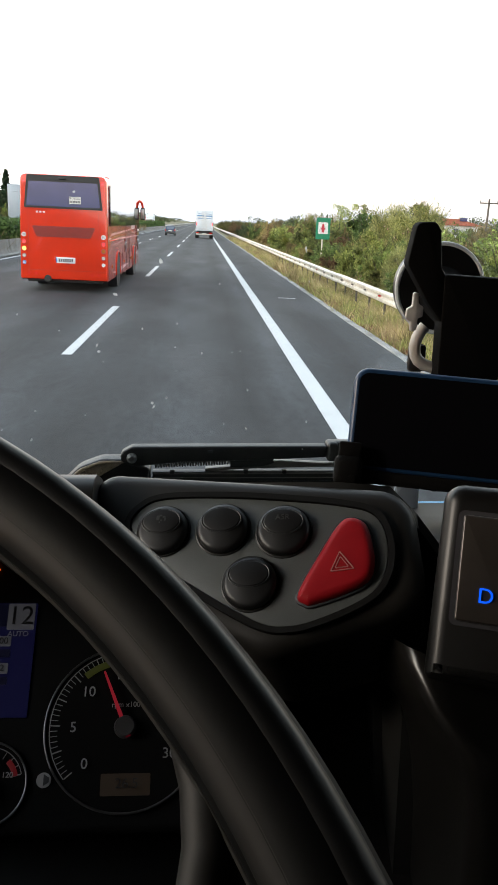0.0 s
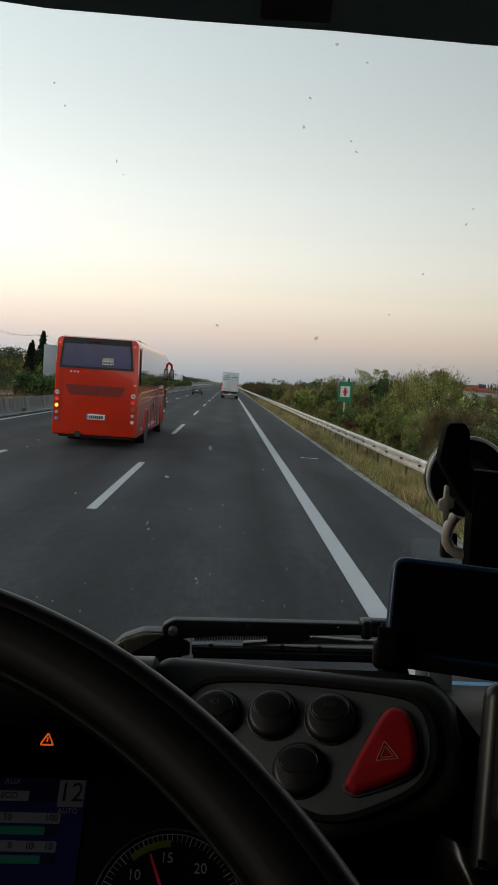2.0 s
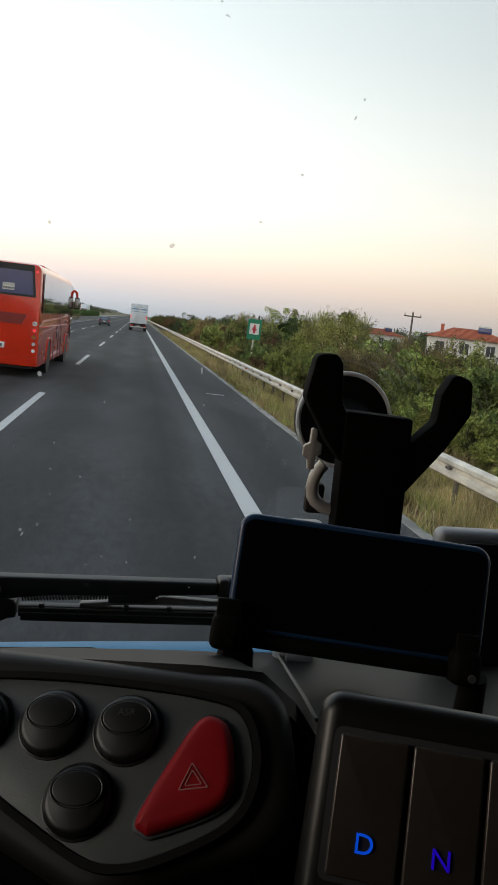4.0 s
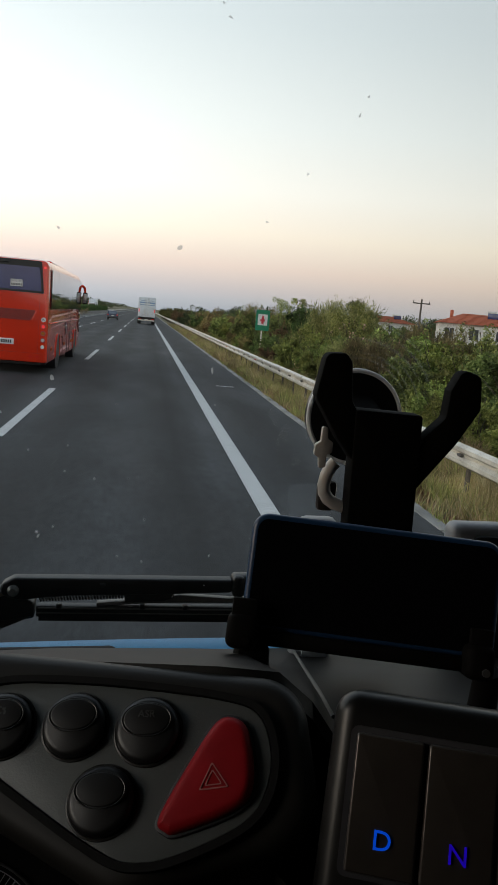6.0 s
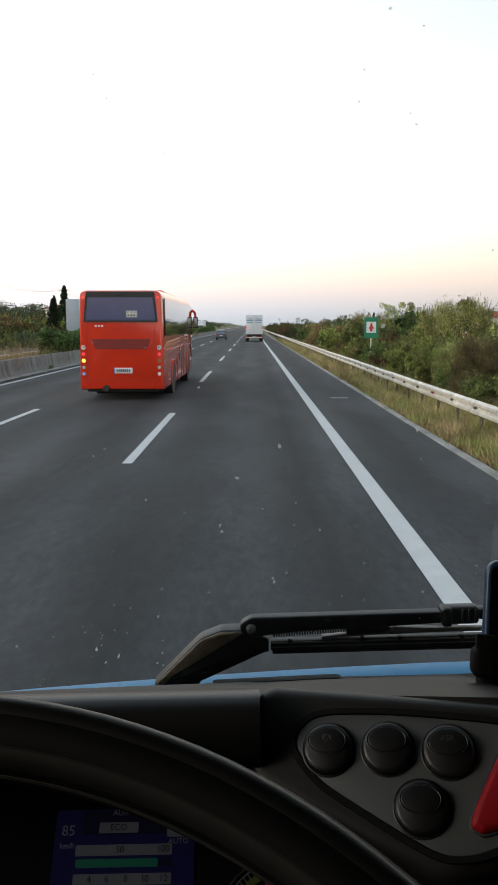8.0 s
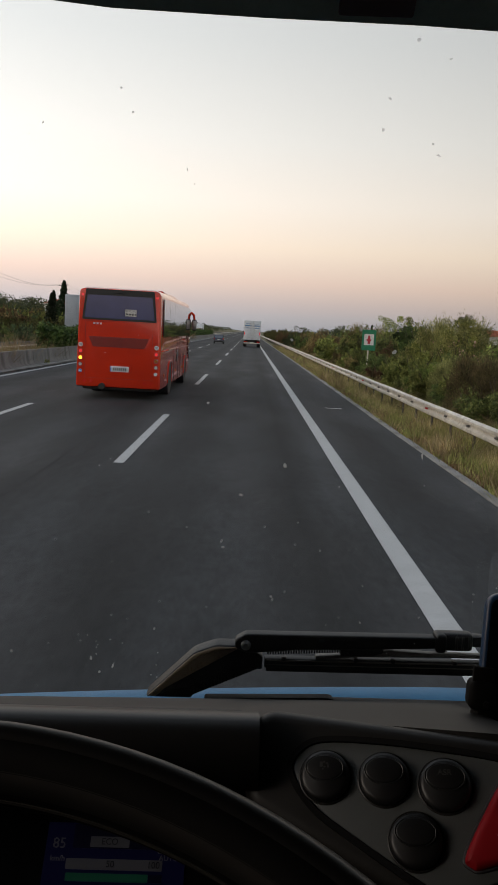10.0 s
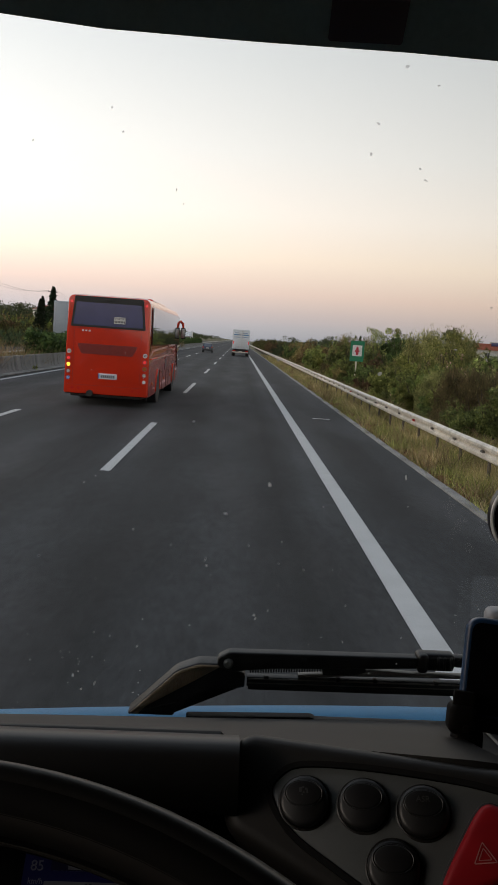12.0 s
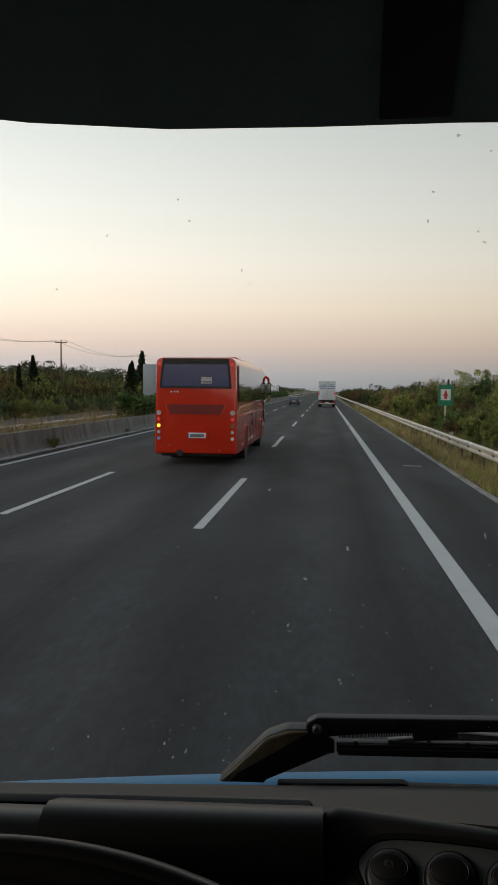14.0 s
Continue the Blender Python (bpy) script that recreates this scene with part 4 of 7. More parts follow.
# bushes and trees beyond the oncoming carriageway
y = 22.0
while y < 210:
    x = rng.uniform(-36, -24.3)
    if y > 95 or x < -31:
        far_scrub.append((x, y, ground_z(x) - 0.1, rng.uniform(0, 360), rng.uniform(0.55, 0.95)))
    else:
        plant("bush", rng.choice(far_kinds[:3] if y > 60 else [b for k in kinds[:2] for b in k[1]]), "green bush beyond the far carriageway", "bush", "far bushes", (x, y, ground_z(x) - 0.1), rng.uniform(0, 360), rng.uniform(0.55, 0.95))
    y += rng.uniform(0.7, 1.5)
for _ in range(280):
    x, y = rng.uniform(-95, -31), 70 + 640 * rng.random() ** 1.3
    plant("tree", rng.choice(scrub_kinds), "rounded green tree in the scrub", "tree", "scrub trees", (x, y, ground_z(x) - 0.2), rng.uniform(0, 360), rng.uniform(0.75, 1.25))
for _ in range(90):
    x, y = rng.uniform(-80, -29), rng.uniform(55, 190)
    plant("tree", rng.choice(scrub_kinds), "rounded green tree in the scrub", "tree", "scrub trees", (x, y, ground_z(x) - 0.2), rng.uniform(0, 360), rng.uniform(0.7, 1.3))
for _ in range(60):
    x, y = rng.uniform(18, 75), rng.uniform(70, 330)
    far_scrub.append((x, y, ground_z(x) - 0.2, rng.uniform(0, 360), rng.uniform(0.9, 1.35)))
join_scrub()


def conifer_meshes(seed, h, w, count, narrow):
    rng_ = np.random.default_rng(seed)
    z = h * (0.06 + 0.94 * rng_.random(count))
    rmax = w * ((1 - z / h) ** (0.55 if narrow else 0.85) + 0.03) * (0.7 + 0.5 * np.abs(np.sin(z * 3.1 + seed)))
    a = rng_.random(count) * 6.28
    rr = rmax * np.sqrt(rng_.random(count))
    c = np.stack([rr * np.cos(a), rr * np.sin(a), z], 1)
    v, f = leaf_cloud(rng_, c, np.full(count, 0.12), count, 0.26, 0.6, 0.3, 1.8)
    bm_ = B()
    cyl(bm_, (0, 0, -0.2), (0, 0, h * 0.9), 0.14, 0.02, 7)
    return raw("crown", v.tolist(), f, "conifer"), finish(bm_, "bark", "trunk")


con = [conifer_meshes(i, 8.0, 1.7, 1500, False) for i in range(2)] + [conifer_meshes(9 + i, 8.0, 0.8, 1200, True) for i in range(2)]


def conifer(x, y, k, s):
    e = thing("cypress" if k > 1 else "fir_tree", (x, y, 0), "dark slim cypress tree" if k > 1 else "dark green conifer tree", "tree", "conifers")
    e.matrix_basis = pose(x, y, ground_z(x) - 0.1, 0, 0, x * 30) @ Matrix.Scale(s, 4)
    for nm, me in zip(("crown", "trunk"), con[k]):
        ob = new(nm, me)
        ob.parent = e


for x, y, k, s in ((-34.6, 150, 0, 1.15), (-31.5, 128, 1, 0.8), (-37, 152, 1, 0.9), (-26.5, 168, 2, 0.9), (-26, 178, 3, 0.95), (-25.6, 182, 2, 0.9), (-41, 110, 0, 0.75), (-38, 86, 3, 0.7), (-36, 92, 2, 0.6),
                   (52, 235, 2, 0.95), (55, 240, 3, 1.0), (59, 236, 2, 0.9), (63, 242, 0, 0.9), (67, 238, 3, 1.0), (71, 244, 2, 0.95), (75, 240, 0, 0.85), (45, 300, 3, 1.0)):
    conifer(x, y, k, s)

# distant woods and low hill
r = np.random.default_rng(12)
cs, rad = [], []
for _ in range(680):
    side = -1 if r.random() < 0.55 else 1
    y = 240 + 1500 * r.random() ** 1.5
    x = side * (30 + (0.35 * y) * r.random())
    h = (3.2 + 3.0 * r.random()) * (1.0 if side < 0 else 1.25)
    for q in range(4):
        cs.append((x + r.normal() * 2.5, y + r.normal() * 2.5, ground_z(x) + h * (0.3 + 0.6 * r.random())))
        rad.append(1.6 + 1.3 * r.random())
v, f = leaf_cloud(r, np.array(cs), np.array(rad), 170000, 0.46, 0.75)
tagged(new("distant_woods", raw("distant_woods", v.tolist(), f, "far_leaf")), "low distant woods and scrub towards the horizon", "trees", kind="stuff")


# ---- vehicles on the road ----
def wheel_parts(parent, x, y, r, w, side):
    """A road wheel under a vehicle: tyre and rim."""
    bm_ = B()
    m = Matrix.Translation((x, y, r)) @ Euler((0, math.pi / 2, 0)).to_matrix().to_4x4()
    torus(bm_, m, r * 0.76, r * 0.24, w / 2, 32, 12)
    tyre = part("wheel", bm_, "rubber", parent, "black rubber tyre")
    bm_ = B()
    cyl(bm_, (x - w * 0.30, y, r), (x + w * 0.30, y, r), r * 0.60, n=24)
    cyl(bm_, (x + side * w * 0.30, y, r), (x + side * w * 0.42, y, r), r * 0.30, r * 0.2, n=16)
    for k in range(8):
        a = k * math.pi / 4
        cyl(bm_, (x + side * w * 0.30, y + r * 0.42 * math.cos(a), r + r * 0.42 * math.sin(a)), (x + side * w * 0.36, y + r * 0.42 * math.cos(a), r + r * 0.42 * math.sin(a)), r * 0.04, n=6)
    part("rim", bm_, "rim", tyre, "grey steel rim")


def coach(paint, name, label):
    """A twelve metre coach, its tail at y = 0, heading along +y."""
    W, H = 2.58, 3.37
    c = thing(name, (0, 0, 0), label, "bus")
    # body: rounded cross-section, lofted along the length
    bm_ = B()

    def section(y, w, top, low, round_):
        pts = rounded([(-w / 2, low, 0.06), (w / 2, low, 0.06), (w / 2 - 0.05, top, round_), (-w / 2 + 0.05, top, round_)], 5)
        return [bm_.verts.new((px, y, pz)) for px, pz in pts]
    secs = [section(0.0, W - 0.07, H - 0.12, 0.40, 0.12), section(0.03, W - 0.025, H - 0.06, 0.36, 0.16), section(0.16, W, H - 0.02, 0.32, 0.22), section(1.2, W, H, 0.32, 0.26), section(11.2, W, H, 0.32, 0.26), section(11.75, W - 0.04, H - 0.1, 0.34, 0.26), section(12.0, W - 0.3, H - 0.4, 0.45, 0.3)]
    for a, b in zip(secs, secs[1:]):
        k = len(a)
        for i in range(k):
            bm_.faces.new((a[i], a[(i + 1) % k], b[(i + 1) % k], b[i]))
    bm_.faces.new(secs[0])
    bm_.faces.new(secs[-1][::-1])
    part("body", bm_, paint, c, "glossy red body shell", 35)
    # roof unit
    bm_ = B()
    box(bm_, (0, 6.2, H + 0.03), (1.8, 5.0, 0.20), 0.09, 3)
    part("roof_unit", bm_, paint, c, "low air-conditioning hump")
    # rear window with dark surround
    fx = axes((0, -0.004, 0), (1, 0, 0), (0, 0, 1))
    bm_ = B()
    slab(bm_, rounded([(-1.13, 2.38, 0.03), (1.13, 2.38, 0.03), (1.03, 3.30, 0.04), (-1.03, 3.30, 0.04)]), -0.02, 0.012, fx)
    sur = part("rear_window", bm_, "black", c, "dark rear window surround")
    bm_ = B()
    slab(bm_, rounded([(-1.06, 2.44, 0.03), (1.06, 2.44, 0.03), (0.98, 3.12, 0.03), (-0.98, 3.12, 0.03)]), 0.0, 0.018, fx)
    part("pane", bm_, "bus_rear_glass", sur, "violet-tinted glass")
    bm_ = B()
    box(bm_, (0.34, -0.026, 2.63), (0.34, 0.006, 0.20))
    card = part("notice", bm_, "sticker", sur, "white notice")
    text("lettering", "\u03a0\u03a1\u039f\u03a3\u039f\u03a7\u0397", 0.082, axes((0.34, -0.0292, 2.678), (1, 0, 0), (0, 0, 1)), "ink", sur, 0.001)
    bm_ = B()
    for i in range(7):
        box(bm_, (0.20 + i * 0.046, -0.0300, 2.585), (0.030, 0.003, 0.060))
    part("lettering", bm_, "ink", sur)
    bm_ = B()
    box(bm_, (-0.02, -0.03, 3.22), (0.22, 0.06, 0.06), 0.015)
    part("camera_housing", bm_, "black", c)
    # engine grille
    gm = axes((0, -0.004, 0), (1, 0, 0), (0, 0, 1))
    bm_ = B()
    slab(bm_, rounded([(-0.78, 1.57, 0.03), (0.78, 1.57, 0.03), (0.92, 1.88, 0.03), (-0.92, 1.88, 0.03)]), -0.01, 0.01, gm)
    gr = part("grille", bm_, "grille_red" if paint == "bus_red" else paint, c, "louvred engine grille")
    for z in (1.60, 1.64, 1.68, 1.72, 1.76, 1.80, 1.84):
        bm_ = B()
        box(bm_, (0, -0.016, z), (1.45 + (z - 1.60) * 0.9, 0.016, 0.018), m=Matrix.Identity(4))
        part("slat", bm_, "grille_red", gr)
    # engine cover joint and bumper lines
    bm_ = B()
    for z, w in ((2.34, 2.1), (0.62, 2.36)):
        box(bm_, (0, 0.004, z), (w, 0.02, 0.008))
    for x in (-1.02, 1.02):
        box(bm_, (x, 0.004, 1.45), (0.007, 0.02, 1.7))
    part("panel_gap", bm_, "grille_red" if paint == "bus_red" else "ink", c)
    # badge, plate
    bm_ = B()
    for x in (-0.76, -0.66, -0.56):
        box(bm_, (x, -0.012, 2.27), (0.06, 0.012, 0.05), 0.008)
    part("badge", bm_, "sticker", c, "small badge")
    bm_ = B()
    box(bm_, (0.05, -0.016, 0.92), (0.56, 0.024, 0.17), 0.01)
    pl = part("number_plate", bm_, "plate_white", c, "white number plate")
    bm_ = B()
    for i in range(7):
        box(bm_, (-0.13 + i * 0.062, -0.031, 0.92), (0.042, 0.006, 0.09))
    part("lettering", bm_, "ink", pl)
    bm_ = B()
    box(bm_, (-0.212, -0.0295, 0.92), (0.036, 0.004, 0.14))
    part("plate_band", bm_, "sticker_blue", pl, "blue band")
    bm_ = B()
    for z0 in (0.815, 1.02):
        box(bm_, (0.05, -0.010, z0), (0.66, 0.022, 0.018), 0.004, 1)
    for x in (-0.27, 0.37):
        box(bm_, (x, -0.010, 0.9175), (0.018, 0.022, 0.21), 0.004, 1)
    part("plate_frame", bm_, paint, c)
    # creases that flare from the grille's ends
    for s in (-1, 1):
        bm_ = B()
        tube(bm_, [(s * 0.82, 0.006, 1.56), (s * 0.96, 0.006, 1.90), (s * 0.99, 0.004, 1.93)], [0.012, 0.016, 0.008], 8)
        part("crease", bm_, paint, c)
    # lamp columns
    for s in (-1, 1):
        for z, mt, r_ in ((1.62, "sticker", 0.075), (1.42, "lamp_red_lit", 0.056), (1.22, "lamp_amber_lit" if s < 0 else "lamp_amber", 0.060), (1.02, "lamp_clear", 0.052), (0.82, "sticker_blue" if s < 0 else "sticker", 0.06)):
            bm_ = B()
            cyl(bm_, (s * 1.155, 0.05, z), (s * 1.155, -0.016, z), r_, r_ * 0.9, 20)
            lens = part("sticker" if "sticker" in mt else "tail_lamp", bm_, mt, c)
            if mt == "sticker" and z > 1.5:
                text("speed_figure", "100" if s < 0 else "90", 0.075 if s < 0 else 0.09, axes((s * 1.155, -0.0175, z), (1, 0, 0), (0, 0, 1)), "ink", lens, 0.001)
            if mt == "sticker_blue":
                bm_ = B()
                slab(bm_, [(-0.042, 0), (-0.012, 0.030), (-0.012, 0.010), (0.042, 0.010), (0.042, -0.010), (-0.012, -0.010), (-0.012, -0.030)], 0.0, 0.003, axes((s * 1.155, -0.0165, z), (1, 0, 0), (0, 0, 1)))
                part("arrow", bm_, "sticker", lens, "white arrow")
            if "sticker" not in mt:
                bm_ = B()
                torus(bm_, axes((s * 1.155, -0.008, z), (1, 0, 0), (0, 0, 1)), r_ * 1.12, 0.012, n=20, k=6)
                part("lamp_bezel", bm_, "truck_red", c)
        bm_ = B()
        cyl(bm_, (s * 1.13, 0.06, 3.12), (s * 1.13, -0.006, 3.12), 0.04, n=14)
        part("marker_lamp", bm_, "lamp_red_lit", c)
        bm_ = B()
        for dx in (0, -s * 0.2):
            cyl(bm_, (s * 1.02 + dx, 0.02, 0.52), (s * 1.02 + dx, -0.01, 0.52), 0.045, n=14)
        part("fog_lamp", bm_, "lamp_red", c)
    bm_ = B()
    cyl(bm_, (-0.48, -0.05, 0.38), (-0.48, 0.3, 0.38), 0.10, n=18)
    part("exhaust", bm_, "black", c)
    bm_ = B()
    box(bm_, (0, 0.4, 0.33), (2.2, 0.5, 0.14), 0.03)
    part("underbody", bm_, "black", c)
    # side glazing, doors and details on both flanks
    for s in (-1, 1):
        xs = s * (W / 2 + 0.004)
        cuts = [0.55, 2.35, 4.0, 5.7, 7.4, 9.1, 10.7]
        for a, b in zip(cuts, cuts[1:]):
            bm_ = B()
            slab(bm_, rounded([(a + 0.012, 1.95, 0.02), (b - 0.012, 1.95, 0.02), (b - 0.012, 3.12, 0.03), (a + 0.012, 3.12, 0.03)], 3), -0.02, 0.006, axes((xs - s * 0.02 * 0, 0, 0), (0, s, 0), (0, 0, 1)) @ Matrix.Diagonal((s, 1, 1, 1)))
            part("side_window", bm_, "bus_glass", c, "dark reflective side window")
        bm_ = B()
        slab(bm_, rounded([(10.72, 1.95, 0.03), (10.95, 1.2, 0.2), (11.55, 0.9, 0.05), (11.6, 3.05, 0.2), (10.72, 3.12, 0.03)], 4), -0.02, 0.006, axes((xs, 0, 0), (0, s, 0), (0, 0, 1)) @ Matrix.Diagonal((s, 1, 1, 1)))
        part("front_side_window", bm_, "bus_glass", c)
        bm_ = B()
        for y_ in (6.15, 7.15):
            box(bm_, (s * (W / 2 + 0.002), y_, 1.15), (0.012, 0.02, 1.55))
        box(bm_, (s * (W / 2 + 0.002), 6.65, 1.93), (0.012, 1.02, 0.02))
        for y_ in (4.6, 8.6, 10.0):
            box(bm_, (s * (W / 2 + 0.002), y_, 0.8), (0.01, 0.012, 0.9))
        part("door_gap", bm_, "ink", c, "door joints")
        bm_ = B()
        box(bm_, (s * (W / 2 + 0.004), 5.6, 1.52), (0.02, 10.4, 0.035), 0.008)
        part("side_moulding", bm_, paint, c)
        for y_ in (1.2, 5.2, 7.9, 8.5):
            bm_ = B()
            box(bm_, (s * (W / 2 + 0.004), y_, 0.72), (0.02, 0.10, 0.10), 0.01)
            part("side_marker", bm_, "lamp_amber", c)
        bm_ = B()
        slab(bm_, rounded([(5.42, 1.02, 0.05), (5.78, 1.02, 0.05), (5.78, 1.50, 0.16), (5.42, 1.50, 0.16)], 5), -0.02, 0.008, axes((xs, 0, 0), (0, s, 0), (0, 0, 1)) @ Matrix.Diagonal((s, 1, 1, 1)))
        part("small_window", bm_, "bus_glass", c, "small arched window low on the flank")
        for y_ in (6.95, 4.45, 8.45):
            bm_ = B()
            box(bm_, (s * (W / 2 + 0.006), y_, 0.98), (0.018, 0.09, 0.07), 0.012, 2)
            part("latch", bm_, "black", c, "black hatch latch")
        for y_ in (3.0, 9.35):
            bm_ = B()
            cyl(bm_, (s * (W / 2 - 0.3), y_, 0.53), (s * (W / 2 + 0.003), y_, 0.53), 0.60, n=32)
            part("wheel_arch", bm_, "ink", c)
            bm_ = B()
            torus(bm_, axes((s * (W / 2 + 0.003), y_, 0.53), (0, s, 0), (0, 0, 1)), 0.61, 0.02, n=32, k=6, a0=-0.2, a1=math.pi + 0.2)
            part("arch_trim", bm_, paint, c)
            wheel_parts(c, s * (W / 2 - 0.15), y_, 0.50, 0.30, s)
        # mirror on its arm
        bm_ = B()
        tube(bm_, [(s * 1.16, 11.72, 2.92), (s * 1.30, 11.95, 2.95), (s * 1.40, 12.04, 2.86), (s * 1.43, 12.05, 2.66)], [0.05, 0.06, 0.06, 0.045], 10)
        mir = part("mirror_arm", bm_, paint, c, "red mirror arm")
        bm_ = B()
        box(bm_, (s * 1.43, 12.05, 2.42), (0.21, 0.13, 0.50), 0.05, 3)
        part("mirror_head", bm_, "black", mir, "black mirror housing")
        bm_ = B()
        box(bm_, (s * 1.43, 11.983, 2.42), (0.15, 0.008, 0.40), 0.003)
        part("mirror_glass", bm_, "rim", mir, "mirror glass")
    bm_ = B()
    box(bm_, (0, 12.0, 2.1), (2.1, 0.03, 1.5), 0.012)
    part("windscreen", bm_, "bus_glass", c)
    return c


bus = coach("bus_red", "coach", "glossy red coach seen from behind with a tinted rear window")
bus.matrix_basis = pose(-3.98, 24.6, 0)
M["coach_white"] = M["white_paint"]
coach_b = coach("coach_white", "coach", "white coach on the oncoming carriageway")
for o in coach_b.children_recursive:
    if o.get("label") in ("glossy red body shell", "red mirror arm"):
        o["label"] = o["label"].replace("red", "white")
coach_b.matrix_basis = pose(-17.4, 196, -0.05, 0, 0, 180)


def box_lorry(name, cab_mat, label, marks):
    """A box lorry, its tail at y = 0, heading along +y."""
    c = thing(name, (0, 0, 0), label, "lorry")
    bm_ = B()
    box(bm_, (0, 3.2, 2.42), (2.42, 6.4, 2.75), 0.03)
    body = part("cargo_box", bm_, "white_paint", c, "white box body")
    for s in (-1, 1):
        bm_ = B()
        box(bm_, (s * 0.585, -0.012, 2.42), (1.14, 0.03, 2.62), 0.01)
        d = part("rear_door", bm_, "white_paint", c, "white rear door")
        for dx in (0.30, 0.12):
            bm_ = B()
            cyl(bm_, (s * dx, -0.045, 1.15), (s * dx, -0.045, 3.7), 0.017, n=8)
            part("lock_rod", bm_, "zinc", d)
        if marks:
            bm_ = B()
            for z, w, h in ((3.05, 0.92, 0.16), (2.72, 0.86, 0.09), (3.32, 0.7, 0.07)):
                box(bm_, (s * 0.60, -0.029, z), (w, 0.006, h), 0.002)
            part("lettering", bm_, "blue_mark", d, "blue marks")
        for z in (1.4, 2.2, 3.0, 3.6):
            bm_ = B()
            box(bm_, (s * 1.17, -0.02, z), (0.06, 0.05, 0.10), 0.01)
            part("hinge", bm_, "zinc", d)
        # reflector, no lamp, yet given the lit lamp's glow
        bm_ = B()
        box(bm_, (s * 1.08, -0.03, 1.95), (0.12, 0.03, 0.40), 0.02)
        part("reflector", bm_, "lamp_red_lit", c, "red reflector")
        bm_ = B()
        box(bm_, (s * 0.92, -0.05, 0.78), (0.40, 0.08, 0.14), 0.02)
        part("tail_lamp", bm_, "lamp_red", c)
        wheel_parts(c, s * 1.0, 1.6, 0.45, 0.5, s)
        wheel_parts(c, s * 1.0, 6.9, 0.45, 0.28, s)
    bm_ = B()
    box(bm_, (0, 3.2, 0.86), (0.9, 6.6, 0.22), 0.02)
    box(bm_, (0, 7.4, 0.75), (2.2, 1.9, 0.5), 0.05)
    part("chassis", bm_, "black", c)
    bm_ = B()
    box(bm_, (0, -0.03, 0.58), (2.3, 0.10, 0.14), 0.02)
    part("bumper", bm_, "zinc", c, "grey underrun bar")
    bm_ = B()
    box(bm_, (0, -0.085, 0.72), (0.52, 0.012, 0.12))
    part("number_plate", bm_, "plate_white", c)
    bm_ = B()
    box(bm_, (0, 7.45, 1.75), (2.2, 1.8, 1.9), 0.14, 3)
    cabin = part("cab", bm_, cab_mat, c, "lorry cab")
    bm_ = B()
    box(bm_, (0, 8.352, 2.1), (1.95, 0.02, 0.8), 0.008)
    part("windscreen", bm_, "bus_glass", cabin)
    for s in (-1, 1):
        bm_ = B()
        box(bm_, (s * 1.102, 7.6, 2.1), (0.02, 0.9, 0.7), 0.008)
        part("side_window", bm_, "bus_glass", cabin)
        bm_ = B()
        box(bm_, (s * 1.28, 8.2, 2.1), (0.16, 0.1, 0.42), 0.03)
        part("mirror", bm_, "black", cabin)
    return c


lorry = box_lorry("box_lorry", "white_paint", "white box lorry with blue marks on its rear doors", True)
lorry.matrix_basis = pose(0.30, 116, 0)
for nm, cm, lb, x, y in (("lorry", "cream", "cream coloured lorry on the oncoming carriageway", -16.0, 122), ("lorry", "white_paint", "white lorry on the oncoming carriageway", -16.2, 262), ("lorry", "truck_red", "dark red lorry on the oncoming carriageway", -19.6, 310)):
    o = box_lorry(nm, cm, lb, False)
    o.matrix_basis = pose(x, y, -0.05, 0, 0, 180)
    if cm != "white_paint":
        for ch in o.children:
            if ch.name.startswith("cargo_box"):
                ch.data = ch.data.copy()
                ch.data.materials[0] = M[cm]
                ch["label"] = "painted box body"

# small dark hatchback
car = thing("hatchback_car", (0, 0, 0), "small dark blue hatchback car seen from behind", "car")
bm = B()
prof_car = [(0.0, 0.30), (-0.03, 0.62), (0.06, 0.92), (0.50, 1.40), (0.85, 1.46), (2.0, 1.44), (2.75, 0.98), (3.65, 0.82), (3.75, 0.55), (3.7, 0.28)]
rows_ = [[bm.verts.new((sx * (0.80 if z < 1.0 else 0.80 - (z - 1.0) * 0.34), y, z)) for y, z in prof_car] for sx in (-1, 1)]
k = len(prof_car)
for i in range(k):
    bm.faces.new((rows_[0][i], rows_[0][(i + 1) % k], rows_[1][(i + 1) % k], rows_[1][i]))
bm.faces.new(rows_[0][::-1])
bm.faces.new(rows_[1])
bmesh.ops.bevel(bm, geom=bm.edges[:], offset=0.05, segments=2, affect="EDGES")
part("body", bm, "car_paint", car, "dark blue body")
bm = B()
slab(bm, rounded([(-0.62, 0.0, 0.05), (0.62, 0.0, 0.05), (0.54, 0.50, 0.06), (-0.54, 0.50, 0.06)]), -0.01, 0.012, axes((0, 0.10, 0.95), (1, 0, 0), (0, 0.68, 0.74)))
part("rear_window", bm, "bus_glass", car)
for s in (-1, 1):
    bm = B()
    box(bm, (s * 0.70, 0.0, 0.82), (0.16, 0.09, 0.20), 0.03)
    part("tail_lamp", bm, "lamp_red", car)
    bm = B()
    slab(bm, rounded([(0.75, 0.98, 0.05), (2.6, 0.98, 0.05), (1.95, 1.38, 0.05), (0.9, 1.38, 0.05)]), -0.06, 0.01, axes((s * 0.76, 0, 0), (0, 1, 0), (-s * 0.25, 0, 1)))
    part("side_window", bm, "bus_glass", car)
    for y_ in (0.65, 3.05):
        wheel_parts(car, s * 0.72, y_, 0.30, 0.18, s)
bm = B()
box(bm, (0, -0.035, 0.72), (0.50, 0.02, 0.11), 0.004)
